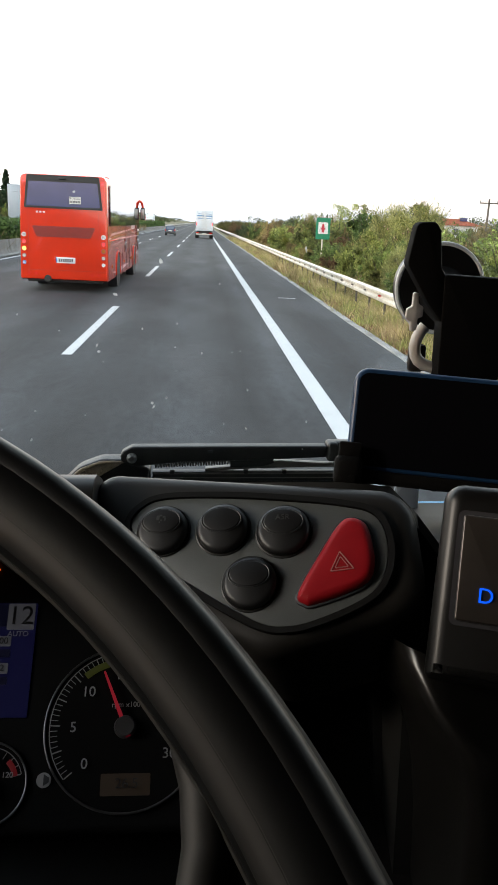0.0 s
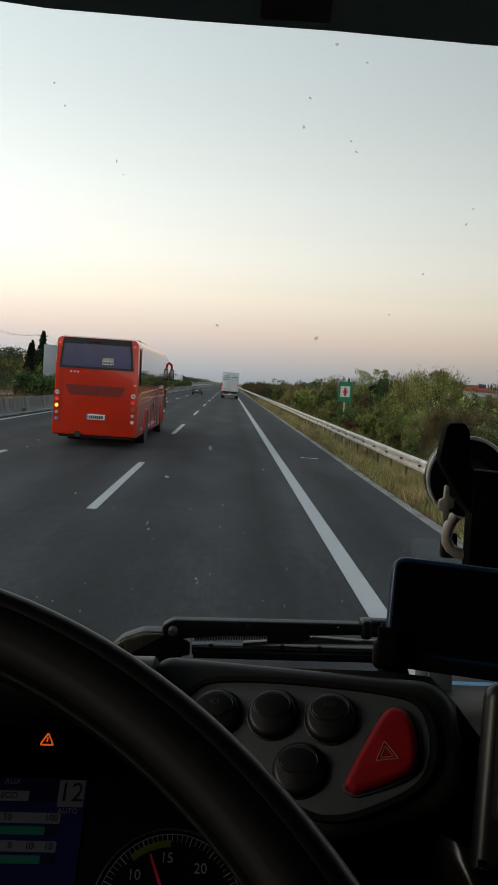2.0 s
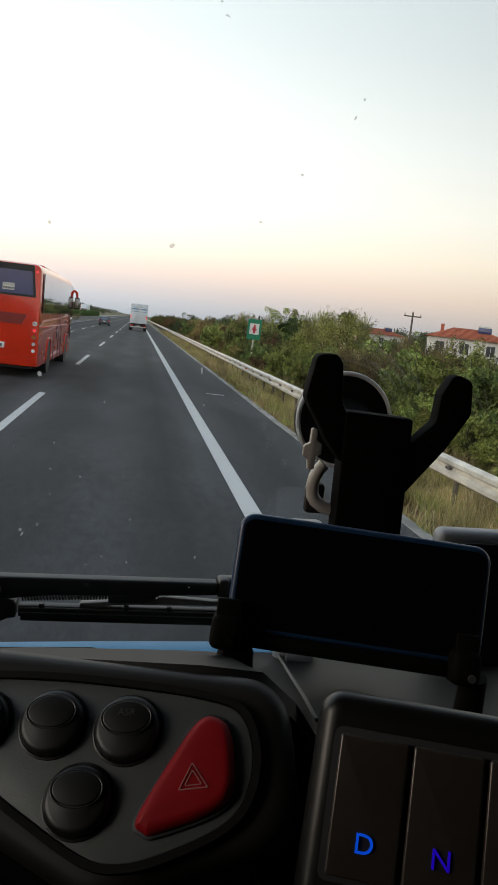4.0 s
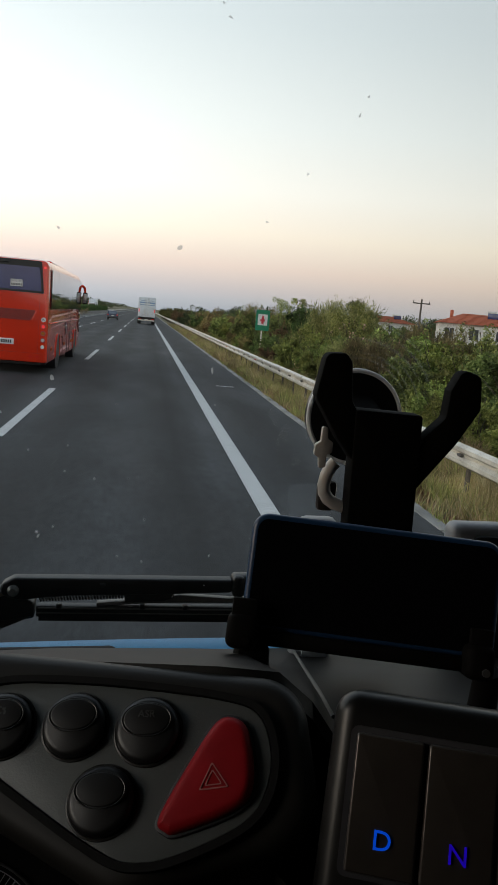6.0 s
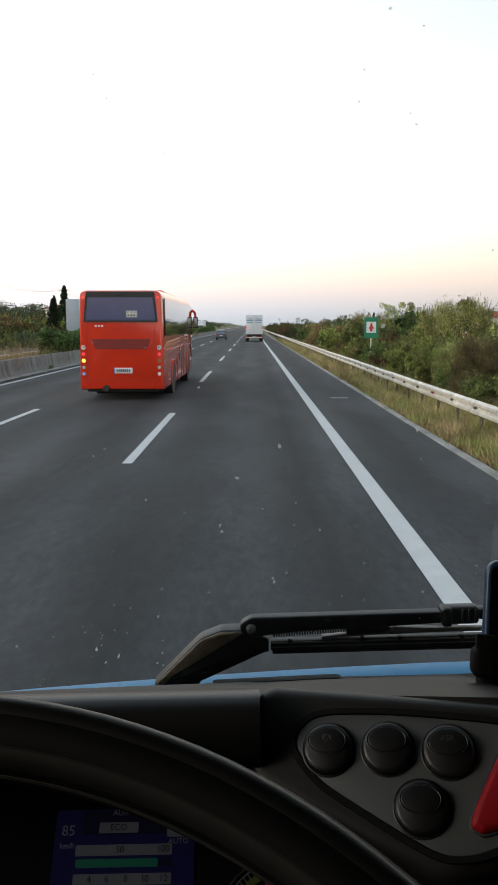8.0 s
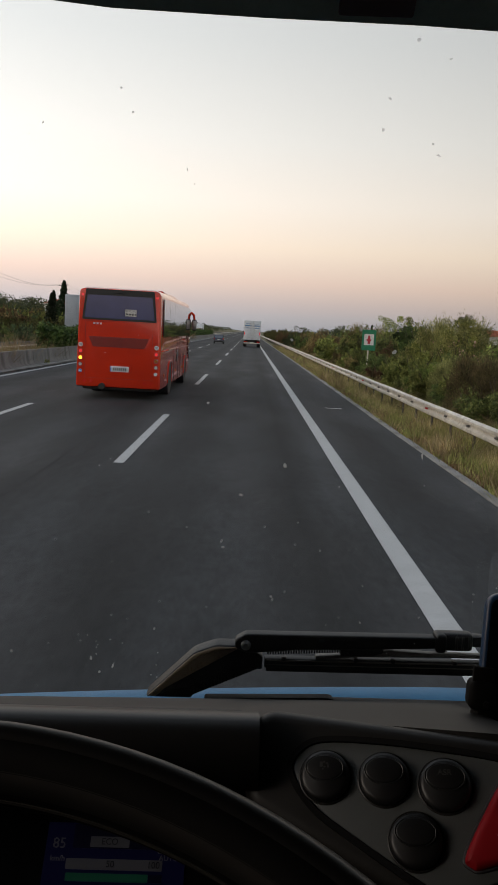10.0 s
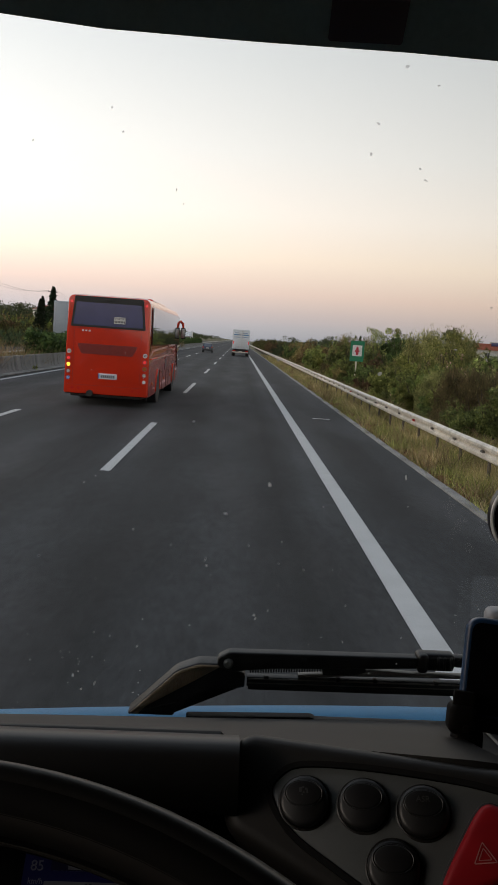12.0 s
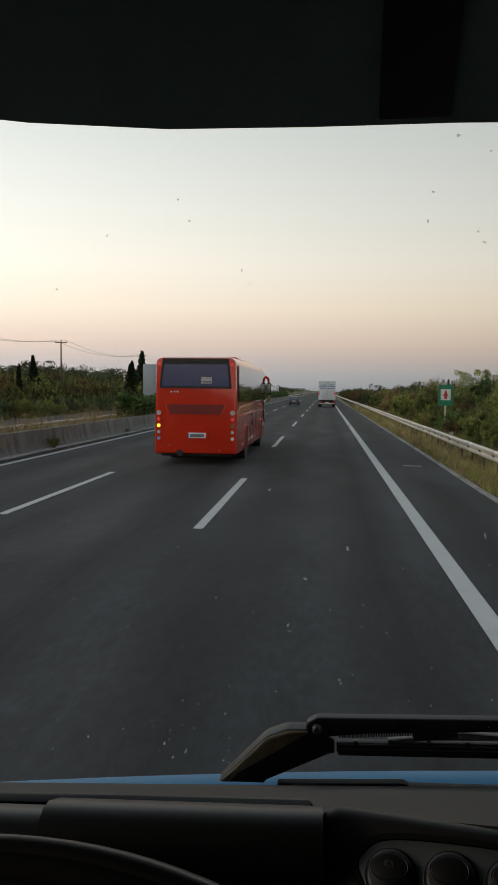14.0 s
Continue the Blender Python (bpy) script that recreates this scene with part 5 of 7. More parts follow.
part("number_plate", bm, "plate_white", car)
bm = B()
box(bm, (0, -0.01, 0.42), (1.5, 0.12, 0.22), 0.05)
part("bumper", bm, "black", car)
car.matrix_basis = pose(-4.9, 128, 0)

# ---- roadside things ----
SY = 49.0
sign = thing("emergency_sign", (7.2, SY, ground_z(7.2)), "green emergency sign with a red hydrant on a white field", "road sign")
bm = B()
cyl(bm, (7.2, SY, -0.4), (7.2, SY, 1.75), 0.045, n=14)
part("post", bm, "zinc", sign, "grey steel post")
sm = axes((7.2, SY - 0.05, 2.15), (1, 0, 0), (0, 0, 1))
bm = B()
slab(bm, rounded([(-0.42, -0.62, 0.05), (0.42, -0.62, 0.05), (0.42, 0.62, 0.05), (-0.42, 0.62, 0.05)]), -0.03, 0.0, sm)
brd = part("board", bm, "sign_green", sign, "green sign board")
bm = B()
slab(bm, rounded([(-0.29, -0.30, 0.02), (0.29, -0.30, 0.02), (0.29, 0.36, 0.02), (-0.29, 0.36, 0.02)]), 0.0, 0.006, sm)
part("field", bm, "sign_white", brd)
bm = B()
slab(bm, rounded([(-0.075, -0.22, 0.01), (0.075, -0.22, 0.01), (0.075, 0.20, 0.06), (-0.075, 0.20, 0.06)]), 0.006, 0.012, sm)
slab(bm, rounded([(-0.14, -0.06, 0.02), (0.14, -0.06, 0.02), (0.14, 0.06, 0.02), (-0.14, 0.06, 0.02)]), 0.006, 0.0135, sm)
slab(bm, circle(0.06, 16, 0, 0.22), 0.006, 0.015, sm)
part("pictogram", bm, "sign_red", brd, "red hydrant pictogram")

panel = thing("message_board", (-24.6, 112, ground_z(-24.6)), "tall grey back of a roadside message board", "sign")
bm = B()
box(bm, (-24.6, 112, 3.6), (2.1, 0.28, 4.6), 0.05)
part("board", bm, "panel_grey", panel, "grey ribbed board")
for i in range(7):
    bm = B()
    box(bm, (-24.6, 111.84, 1.6 + i * 0.68), (2.0, 0.05, 0.05), 0.01)
    part("rib", bm, "panel_grey", panel)
for s in (-1, 1):
    bm = B()
    cyl(bm, (-24.6 + s * 0.7, 112.25, -0.6), (-24.6 + s * 0.7, 112.25, 5.6), 0.09, n=12)
    part("post", bm, "zinc", panel)


def house(x, y, turn, w, d, label):
    """A two-storey house with a hipped tile roof, built round its own middle."""
    h = thing("house", (0, 0, 0), label, "house")
    bm_ = B()
    box(bm_, (0, 0, 2.3), (w, d, 6.2), 0.03)
    part("wall", bm_, "render_white", h, "white rendered wall")
    bm_ = B()
    ov = 0.6
    b = [bm_.verts.new(p) for p in ((-w / 2 - ov, -d / 2 - ov, 5.35), (w / 2 + ov, -d / 2 - ov, 5.35), (w / 2 + ov, d / 2 + ov, 5.35), (-w / 2 - ov, d / 2 + ov, 5.35))]
    t = [bm_.verts.new(p) for p in ((-w * 0.18, 0, 7.0), (w * 0.18, 0, 7.0))]
    for f_ in ((b[0], b[1], t[1], t[0]), (b[1], b[2], t[1]), (b[2], b[3], t[0], t[1]), (b[3], b[0], t[0]), (b[3], b[2], b[1], b[0])):
        bm_.faces.new(f_)
    roof = part("roof", bm_, "roof_tile", h, "red tiled hipped roof", 0)
    # tile courses
    for i in range(9):
        f_ = (i + 0.5) / 9
        bm_ = B()
        y0 = (-d / 2 - ov) * (1 - f_)
        x0 = (w / 2 + ov) * (1 - f_) + w * 0.18 * f_
        box(bm_, (0, y0 - 0.02, 5.40 + 1.65 * f_), (2 * x0, 0.09, 0.07), 0.02, 1)
        part("tile_course", bm_, "roof_tile", roof)
    bm_ = B()
    box(bm_, (-w * 0.33, 0.6, 6.8), (0.5, 0.5, 1.2), 0.03)
    part("chimney", bm_, "roof_tile", roof)
    bm_ = B()
    box(bm_, (w * 0.2, -d * 0.22, 6.75), (2.0, 0.08, 1.1), 0.02, m=Matrix.Identity(4))
    part("solar_panel", bm_, "bus_rear_glass", roof, "dark solar panel")
    bm_ = B()
    cyl(bm_, (w * 0.2 - 0.9, -d * 0.1, 7.35), (w * 0.2 + 0.9, -d * 0.1, 7.35), 0.25, n=14)
    part("water_tank", bm_, "zinc", roof)
    for z in (0.6, 3.7):
        for xx in (-w * 0.36, -w * 0.05, w * 0.28):
            bm_ = B()
            box(bm_, (xx, -d / 2 - 0.005, z + 0.2), (1.25, 0.10, 1.5), 0.02)
            wn = part("window", bm_, "ink", h, "dark window")
            bm_ = B()
            box(bm_, (xx, -d / 2 - 0.06, z + 0.2), (0.06, 0.05, 1.46))
            part("frame", bm_, "white_paint", wn)
            bm_ = B()
            box(bm_, (xx, -d / 2 - 0.1, z - 0.6), (1.5, 0.25, 0.07))
            part("sill", bm_, "render_white", wn)
    bm_ = B()
    box(bm_, (-w * 0.2, -d / 2 - 0.75, 2.35), (w * 0.55, 1.5, 0.16), 0.02)
    bal = part("balcony", bm_, "render_white", h, "white balcony")
    for i in range(13):
        bm_ = B()
        cyl(bm_, (-w * 0.2 - w * 0.27 + i * w * 0.045, -d / 2 - 1.45, 2.4), (-w * 0.2 - w * 0.27 + i * w * 0.045, -d / 2 - 1.45, 3.35), 0.02, n=6)
        part("baluster", bm_, "zinc_dark", bal)
    bm_ = B()
    box(bm_, (-w * 0.2, -d / 2 - 1.45, 3.37), (w * 0.55, 0.05, 0.05))
    part("handrail", bm_, "zinc_dark", bal)
    h.matrix_basis = pose(x, y, ground_z(x) - 0.3, 0, 0, turn)
    return h


house(50, 118, -18, 11.5, 9, "white two-storey house with a red tiled roof")
house(62, 205, 8, 12, 9, "white house with a red tiled roof far off")
house(-70, 300, 20, 12, 9, "white house with a red tiled roof far off")


def power_pole(x, y, h):
    p_ = thing("utility_pole", (x, y, ground_z(x)), "weathered wooden utility pole with a crossarm", "pole", "utility poles")
    g = ground_z(x)
    bm_ = B()
    cyl(bm_, (x, y, g - 0.3), (x, y, g + h), 0.16, 0.10, 10)
    part("pole", bm_, "pole", p_)
    bm_ = B()
    box(bm_, (x, y, g + h - 0.5), (2.2, 0.12, 0.14), 0.02)
    arm = part("crossarm", bm_, "pole", p_)
    for dx in (-1.0, 0, 1.0):
        bm_ = B()
        cyl(bm_, (x + dx, y, g + h - 0.45), (x + dx, y, g + h - 0.15), 0.06, 0.04, 8)
        part("insulator", bm_, "zinc_dark", arm)
    return Vector((x, y, g + h - 0.15))


tops = [power_pole(x, y, h) for x, y, h in ((-52, 90, 9.5), (-47, 140, 9.5), (-44, 190, 9.5), (-42, 245, 9.5), (-41, 300, 9.5))]
power_pole(37, 140, 8.0)
power_pole(33, 95, 7.2)
for a, b in zip(tops, tops[1:]):
    for dx in (-1.0, 1.0):
        bm = B()
        pts = [a.lerp(b, i / 10) + Vector((dx, 0, -1.4 * (1 - (i / 5 - 1) ** 2))) for i in range(11)]
        tube(bm, pts, 0.02, 4)
        solo("power_cable", bm, "ink", "thin dark power cable between utility poles", "cable", group="power cables")


# ---- the lorry cab from which the road is seen ----
CX0, CX1, CY0, CYF, CZ0, CZ1 = -0.82, 1.48, -1.0, 0.955, 1.0, 2.98

cab = thing("truck_cab", (0.33, 0, 0), "blue lorry cab with a dark grey interior", "truck cab")
bm = B()
box(bm, ((CX0 + CX1) / 2, 0.0, CZ0 - 0.03), (CX1 - CX0 + 0.1, 2.1, 0.06), 0.01)
part("cab_floor", bm, "rubber", cab)
bm = B()
box(bm, ((CX0 + CX1) / 2, -0.22, CZ1 + 0.03), (CX1 - CX0 + 0.1, 1.7, 0.06), 0.02)
part("cab_ceiling", bm, "lining", cab, "dark fabric headlining")
bm = B()
box(bm, ((CX0 + CX1) / 2, CY0 - 0.03, 2.0), (CX1 - CX0 + 0.1, 0.06, 2.0), 0.01)
part("rear_wall", bm, "lining", cab)
for s, x in ((-1, CX0 - 0.03), (1, CX1 + 0.03)):
    # unseen walls; raised sills and infill shrink the openings to dim the cab
    bm = B()
    box(bm, (x, -0.02, 1.57), (0.06, 2.0, 1.18), 0.01)
    box(bm, (x, -0.02, 2.83), (0.06, 2.0, 0.36), 0.01)
    box(bm, (x, -0.57, 2.40), (0.06, 0.9, 0.50), 0.01)
    box(bm, (x, 0.82, 2.40), (0.06, 0.30, 0.50), 0.01)
    # added infill beside the window that blocks side light
    box(bm, (x, 0.06 if s > 0 else -0.08, 2.40), (0.06, 0.44 if s > 0 else 0.10, 0.50), 0.01)
    side = part("side_wall", bm, "lining", cab, "dark side wall, its window opening narrowed to dim the cab")
    bm = B()
    box(bm, (x + s * 0.034, -0.02, 1.3), (0.008, 2.0, 1.2), 0.002)
    part("outer_panel", bm, "cab_blue", side, "blue painted panel")
# header trim over the windscreen
bm = B()
hp = [(0.955, 2.652), (0.945, 2.648), (0.90, 2.70), (0.62, 2.955), (0.62, 3.0), (0.99, 2.72)]
n = 14
rows_ = []
for i in range(n + 1):
    x = CX0 + (CX1 - CX0) * i / n
    lift = 0.18 * x * x if x < 0 else 0.0
    rows_.append([bm.verts.new((x, y, z + (min(lift, 0.06) - 0.017 - 0.036 * max(0.0, min(0.30, x - 0.10)) if j < 3 else 0))) for j, (y, z) in enumerate(hp)])
for a, b in zip(rows_, rows_[1:]):
    for i in range(len(hp)):
        bm.faces.new((a[i], a[(i + 1) % len(hp)], b[(i + 1) % len(hp)], b[i]))
bm.faces.new(rows_[0])
bm.faces.new(rows_[-1][::-1])
hd = part("header_trim", bm, "header", cab, "dark trim over the windscreen")
bm = B()
box(bm, (0.117, 0.0, 0.0), (0.080, 0.455, 0.010), 0.003, m=Matrix.Translation((0, 0.780, 2.796)) @ Euler((radians(-44.7), 0, 0)).to_matrix().to_4x4())
part("mirror_base", bm, "header_dark", hd, "darker strip on the trim")
bm = B()
cyl(bm, (0.109, 0.925, 2.670), (0.109, 0.917, 2.662), 0.004, n=10)
part("screw", bm, "icon", hd)
# pillars at the windscreen's sides
for x in (CX0 + 0.02, CX1 - 0.02):
    bm = B()
    box(bm, (x, 0.93, 2.25), (0.10, 0.08, 0.86), 0.02)
    part("pillar", bm, "lining", cab)
# blue front panel under the windscreen
bm = B()
n = 24
rows_ = []
for i in range(n + 1):
    x = CX0 - 0.05 + (CX1 - CX0 + 0.1) * i / n
    q = (x - 0.33) / 1.2
    yo = -0.10 * q * q
    zt = 1.836 - 0.026 * max(0.0, 0.30 - x) ** 1.2 - 0.02 * max(0, q) ** 2
    rows_.append([bm.verts.new(p) for p in ((x, 0.985 + yo, zt - 0.06), (x, 1.00 + yo, zt - 0.02), (x, 1.03 + yo, zt - 0.004), (x, 1.06 + yo, zt), (x, 1.085 + yo, zt - 0.012), (x, 1.10 + yo, zt - 0.06), (x, 1.12 + yo, 1.2), (x, 1.05 + yo, 0.55), (x, 0.95 + yo, 0.55))])
for a, b in zip(rows_, rows_[1:]):
    for i in range(8):
        bm.faces.new((a[i], b[i], b[i + 1], a[i + 1]))
fp = part("front_panel", bm, "cab_blue", cab, "blue painted front panel", 60)
bm = B()
box(bm, (0.33, 0.95, 0.45), (2.3, 0.25, 0.35), 0.05)
part("bumper", bm, "black", cab)
for s, x in ((-1, -0.62), (1, 1.28)):
    wheel_parts(cab, x, 0.15, 0.48, 0.30, s)
bm = B()
box(bm, (0.33, -0.3, 0.72), (1.0, 2.2, 0.3), 0.03)
part("chassis", bm, "black", cab)

glass = tagged(new("windscreen"), "clear windscreen of the lorry cab with dried splats", "windscreen")
glass.matrix_basis = Matrix.Translation((0.33, 0.957, 1.86))
bm = B()
box(bm, (0.33, 0.957, 2.255), (CX1 - CX0 - 0.1, 0.004, 0.83))
pane = part("pane", bm, "screen_glass", glass, "clear glass pane", 0)
pane.visible_shadow = False

# dried splats and insect marks on the glass
dm = M["dust"].node_tree
tl = dm.nodes.new("ShaderNodeBsdfTranslucent")
tl.inputs["Color"].default_value = (0.75, 0.75, 0.73, 1)
mxs = dm.nodes.new("ShaderNodeMixShader")
mxs.inputs[0].default_value = 0.8
dm.links.new(dm.nodes["Principled BSDF"].outputs[0], mxs.inputs[1])
dm.links.new(tl.outputs[0], mxs.inputs[2])
clear = dm.nodes.new("ShaderNodeBsdfTransparent")
thin = dm.nodes.new("ShaderNodeMixShader")
thin.inputs[0].default_value = 0.55
dm.links.new(clear.outputs[0], thin.inputs[1])
dm.links.new(mxs.outputs[0], thin.inputs[2])
dm.links.new(thin.outputs[0], dm.nodes["Material Output"].inputs["Surface"])
spots = [(0.04, 2.147, 3), (-0.01, 2.111, 2.4), (0.198, 2.163, 3), (-0.029, 2.048, 1.8), (-0.183, 1.907, 2.4), (-0.173, 1.89, 2.0), (-0.157, 1.898, 2.2), (-0.051, 2.217, 1.8), (-0.239, 2.519, 1.6), (-0.141, 2.533, 1.7),
         (0.139, 2.556, 1.8), (0.167, 2.617, 2.6), (0.196, 2.498, 2.2), (0.133, 2.523, 2.4), (0.203, 2.599, 1.6), (0.031, 1.986, 1.6), (-0.108, 1.946, 1.6), (-0.154, 2.558, 1.8), (0.189, 2.51, 1.7), (0.042, 2.292, 2.2),
         (0.159, 2.282, 3), (0.281, 2.362, 1.8), (0.329, 2.422, 1.8), (0.244, 2.313, 1.6), (-0.08, 2.474, 1.5), (0.029, 1.99, 1.8), (-0.031, 2.055, 1.8), (0.336, 2.44, 1.7), (-0.302, 2.458, 1.7), (-0.072, 2.459, 1.4), (-0.278, 1.913, 2)]
rng2 = random.Random(3)
for _ in range(46):
    spots.append((rng2.uniform(-0.34, 0.42), rng2.uniform(1.88, 2.15), rng2.uniform(0.5, 1.3)))
for _ in range(24):
    spots.append((rng2.gauss(-0.18, 0.06), rng2.gauss(1.91, 0.028), rng2.uniform(0.35, 1.0)))
for _ in range(22):
    spots.append((rng2.uniform(-0.4, 0.45), rng2.uniform(2.15, 2.6), rng2.uniform(0.4, 0.9)))
bm = B()
for x, z, r_ in spots:
    k = 9
    st = rng2.uniform(1.0, 1.7)
    an = rng2.uniform(0, 3.14)
    vs = []
    for i in range(k):
        a = i * 2 * math.pi / k
        rr = r_ * 0.0009 * rng2.uniform(0.55, 1.2)
        px, pz = rr * st * math.cos(a), rr * math.sin(a) / st
        vs.append(bm.verts.new((x + px * math.cos(an) - pz * math.sin(an), 0.9536, z + px * math.sin(an) + pz * math.cos(an))))
    bm.faces.new(vs)
tagged(part("dried_splat", bm, "dust", glass, "dried pale splats", 0), kind="stuff")
# faint smears left by wiping, arcs round the suction cup and cloudy spots
bm = B()
for r_, a0, a1, w in ((0.060, 5, 110, 0.0012), (0.066, 20, 95, 0.0016), (0.073, 0, 80, 0.0010), (0.080, 25, 100, 0.0018), (0.089, 10, 70, 0.0012), (0.097, 35, 85, 0.0014)):
    k = 20
    vs = []
    for i in range(k + 1):
        a = radians(a0 + (a1 - a0) * i / k)
        hw = w * math.sin(math.pi * (i + 0.3) / (k + 0.6))
        vs.append([bm.verts.new((0.346 + q * math.cos(a), 0.9530, 2.125 + q * math.sin(a))) for q in (r_ - hw, r_ + hw)])
    for p, q in zip(vs, vs[1:]):
        bm.faces.new((p[0], p[1], q[1], q[0]))
tagged(part("faint_smear", bm, "smear", glass, "faint pale smears", 0), kind="stuff")

# translucent adhesive pad on the glass behind the small box
bm = B()
slab(bm, rounded([(0.286, 1.985, 0.004), (0.334, 1.985, 0.004), (0.334, 2.050, 0.006), (0.286, 2.050, 0.006)], 4), 0.0, 0.001, axes((0, 0.9538, 0), (1, 0, 0), (0, 0, 1)))
part("adhesive_pad", bm, "pad", glass, "cloudy translucent adhesive pad", 0)

# ---- dashboard ----
dash = thing("dashboard", (0.3, 0.7, CZ0), "dark grey moulded plastic dashboard of a lorry", "dashboard")
stations = [(-0.80, 0.79, 1.914), (-0.40, 0.79, 1.918), (-0.20, 0.79, 1.922), (-0.004, 0.785, 1.926), (0.008, 0.68, 1.968), (0.06, 0.622, 2.000), (0.12, 0.598, 2.009), (0.18, 0.578, 2.016), (0.215, 0.575, 2.014), (0.240, 0.59, 1.988), (0.262, 0.565, 1.960), (0.30, 0.545, 1.946), (0.60, 0.545, 1.940), (1.45, 0.56, 1.92)]
bm = B()
grid = []
for x, yf, zf in stations:
    zb = 1.872 + 0.022 * max(-0.5, min(0.35, x))
    lip = 0.010 if x < 0 else 0.022
    row = [bm.verts.new((x, yf + 0.004, zf - lip)), bm.verts.new((x, yf - 0.001, zf - lip * 0.4)), bm.verts.new((x, yf + 0.006, zf))]
    for t_ in (0.15, 0.4, 0.7, 1.0):
        y = yf + (0.93 - yf) * t_
        row.append(bm.verts.new((x, y, zf + (zb - zf) * t_ + 0.006 * math.sin(t_ * math.pi))))
    row.append(bm.verts.new((x, 0.95, zb - 0.03)))
    grid.append(row)
for a, b in zip(grid, grid[1:]):
    for i in range(len(a) - 1):
        bm.faces.new((a[i], b[i], b[i + 1], a[i + 1]))
part("top_cover", bm, "dash_grey", dash, "matt grey top cover", 50)
bm = B()
sweep_x(bm, [(0.70, 1.915), (0.74, 1.90), (0.60, 1.735), (0.52, 1.69), (0.50, 1.3), (0.7, 1.1), (0.94, 1.1), (0.94, 1.83), (0.90, 1.84)], -0.80, 0.225)
part("lower_body", bm, "dash_dark", dash, "black lower dash body", 50)
bm = B()
sweep_x(bm, [(0.64, 1.86), (0.60, 1.735), (0.52, 1.69), (0.50, 1.3), (0.7, 1.1), (0.94, 1.1), (0.94, 1.83), (0.90, 1.84)], 0.225, 1.45)
part("lower_body", bm, "dash_dark", dash, "black lower dash body", 50)
# smooth visor over the instruments
bm = B()
roll = [(0.785, 1.912), (0.70, 1.962), (0.64, 2.000), (0.612, 2.012), (0.598, 2.013), (0.587, 2.007), (0.581, 1.996), (0.580, 1.975), (0.585, 1.966), (0.60, 1.963), (0.70, 1.942), (0.765, 1.905)]
sweep_x(bm, roll, -0.205, 0.010)
sweep_x(bm, [(y + 0.010, z - 0.012) for y, z in roll], -0.80, -0.205)
part("instrument_visor", bm, "dash_dark", dash, "smooth black visor", 60)
# centre console with a glossy rounded edge
bm = B()
slab(bm, rounded([(0.280, 0.490, 0.05), (0.85, 0.44, 0.06), (0.9, 0.93, 0.03), (0.26, 0.93, 0.03)], 10), 1.1, 1.86, Matrix.Identity(4), 0.03, 5)
part("centre_console", bm, "dash_dark", dash, "black centre console", 60)
bm = B()
sweep_x(bm, [(0.672, 1.918), (0.60, 1.885), (0.565, 1.84), (0.55, 1.60), (0.60, 1.60), (0.70, 1.86)], 0.232, 0.62)
part("side_cover", bm, "dash_grey", dash, "grey sloping cover", 50)

# rounded edge and face of the console under the keypad
edge = [(0.2130, 0.500, 1.936), (0.2150, 0.489, 1.930), (0.2225, 0.474, 1.911), (0.2300, 0.464, 1.901), (0.2385, 0.457, 1.892), (0.2430, 0.456, 1.878), (0.2480, 0.458, 1.858), (0.2525, 0.461, 1.836), (0.2560, 0.465, 1.80), (0.2580, 0.470, 1.60)]
bm = B()
rows_ = []
for x, y, z in edge:
    rows_.append([bm.verts.new(p) for p in ((x - 0.012, y + 0.10, z - 0.03), (x - 0.004, y + 0.012, z - 0.002), (x, y, z), (x + 0.006, y - 0.004, z - 0.001), (x + 0.016, y - 0.004, z - 0.006), (x + 0.30, y - 0.02, z - 0.008))])
for a, b in zip(rows_, rows_[1:]):
    for i in range(5):
        bm.faces.new((a[i], a[i + 1], b[i + 1], b[i]))
part("console_front", bm, "console", dash, "glossy black console edge", 80)
bm = B()
tube(bm, [(0.292, 0.90, 1.889), (0.284, 0.81, 1.911), (0.277, 0.72, 1.932), (0.272, 0.66, 1.944)], 0.0016, 6)
part("seam", bm, "pale_seam", dash, "pale seam")

# ---- switch panel ----
PANEL = axes((0.1228, 0.5510, 1.9745), (0.9174, -0.3946, -0.0521), (0.3149, 0.6395, 0.7014)) @ Matrix.Scale(0.955, 4)
mm = 0.001
sw = thing("switch_panel", (0.1212, 0.60, 1.90), "grey switch panel with four black switches and a red hazard button", "switch panel")


def scaled(cs):
    return [(a * mm, b * mm, r_ * mm) for a, b, r_ in cs]


plate_o = smooth_outline([(a * mm, b * mm) for a, b in ((-100, 1), (-97, 17), (-82, 28), (-40, 38), (5, 45), (48, 49.5), (71, 47), (84, 29), (87, 6), (79, -12), (55, -32), (34, -43.5), (11, -45.5), (-39, -32), (-78, -18.5))])
if area(plate_o) > 0:
    plate_o = plate_o[::-1]
lip_o = inset(plate_o, -0.0042)
fas_o = rounded(scaled([(-150, 43, 20), (90, 76, 30), (120, -8, 34), (24, -66, 34), (-134, -32, 26)]), 9)
bm = B()
slab(bm, fas_o, -0.13, -0.002, PANEL, 0.013, 5)
part("housing", bm, "pod", sw, "dark grey moulded housing", 60)
bm = B()
ring(bm, lip_o, plate_o, -0.006, 0.0030, PANEL)
bmesh.ops.bevel(bm, geom=[e for e in bm.edges if e.is_manifold and e.calc_face_angle(0) > 1.2], offset=0.0016, segments=2, affect="EDGES")
part("gasket", bm, "gasket", sw, "black surround", 50)
bm = B()
slab(bm, inset(plate_o, 0.0004), -0.004, 0.0015, PANEL, 0.001, 2)
part("faceplate", bm, "plate", sw, "satin grey faceplate")
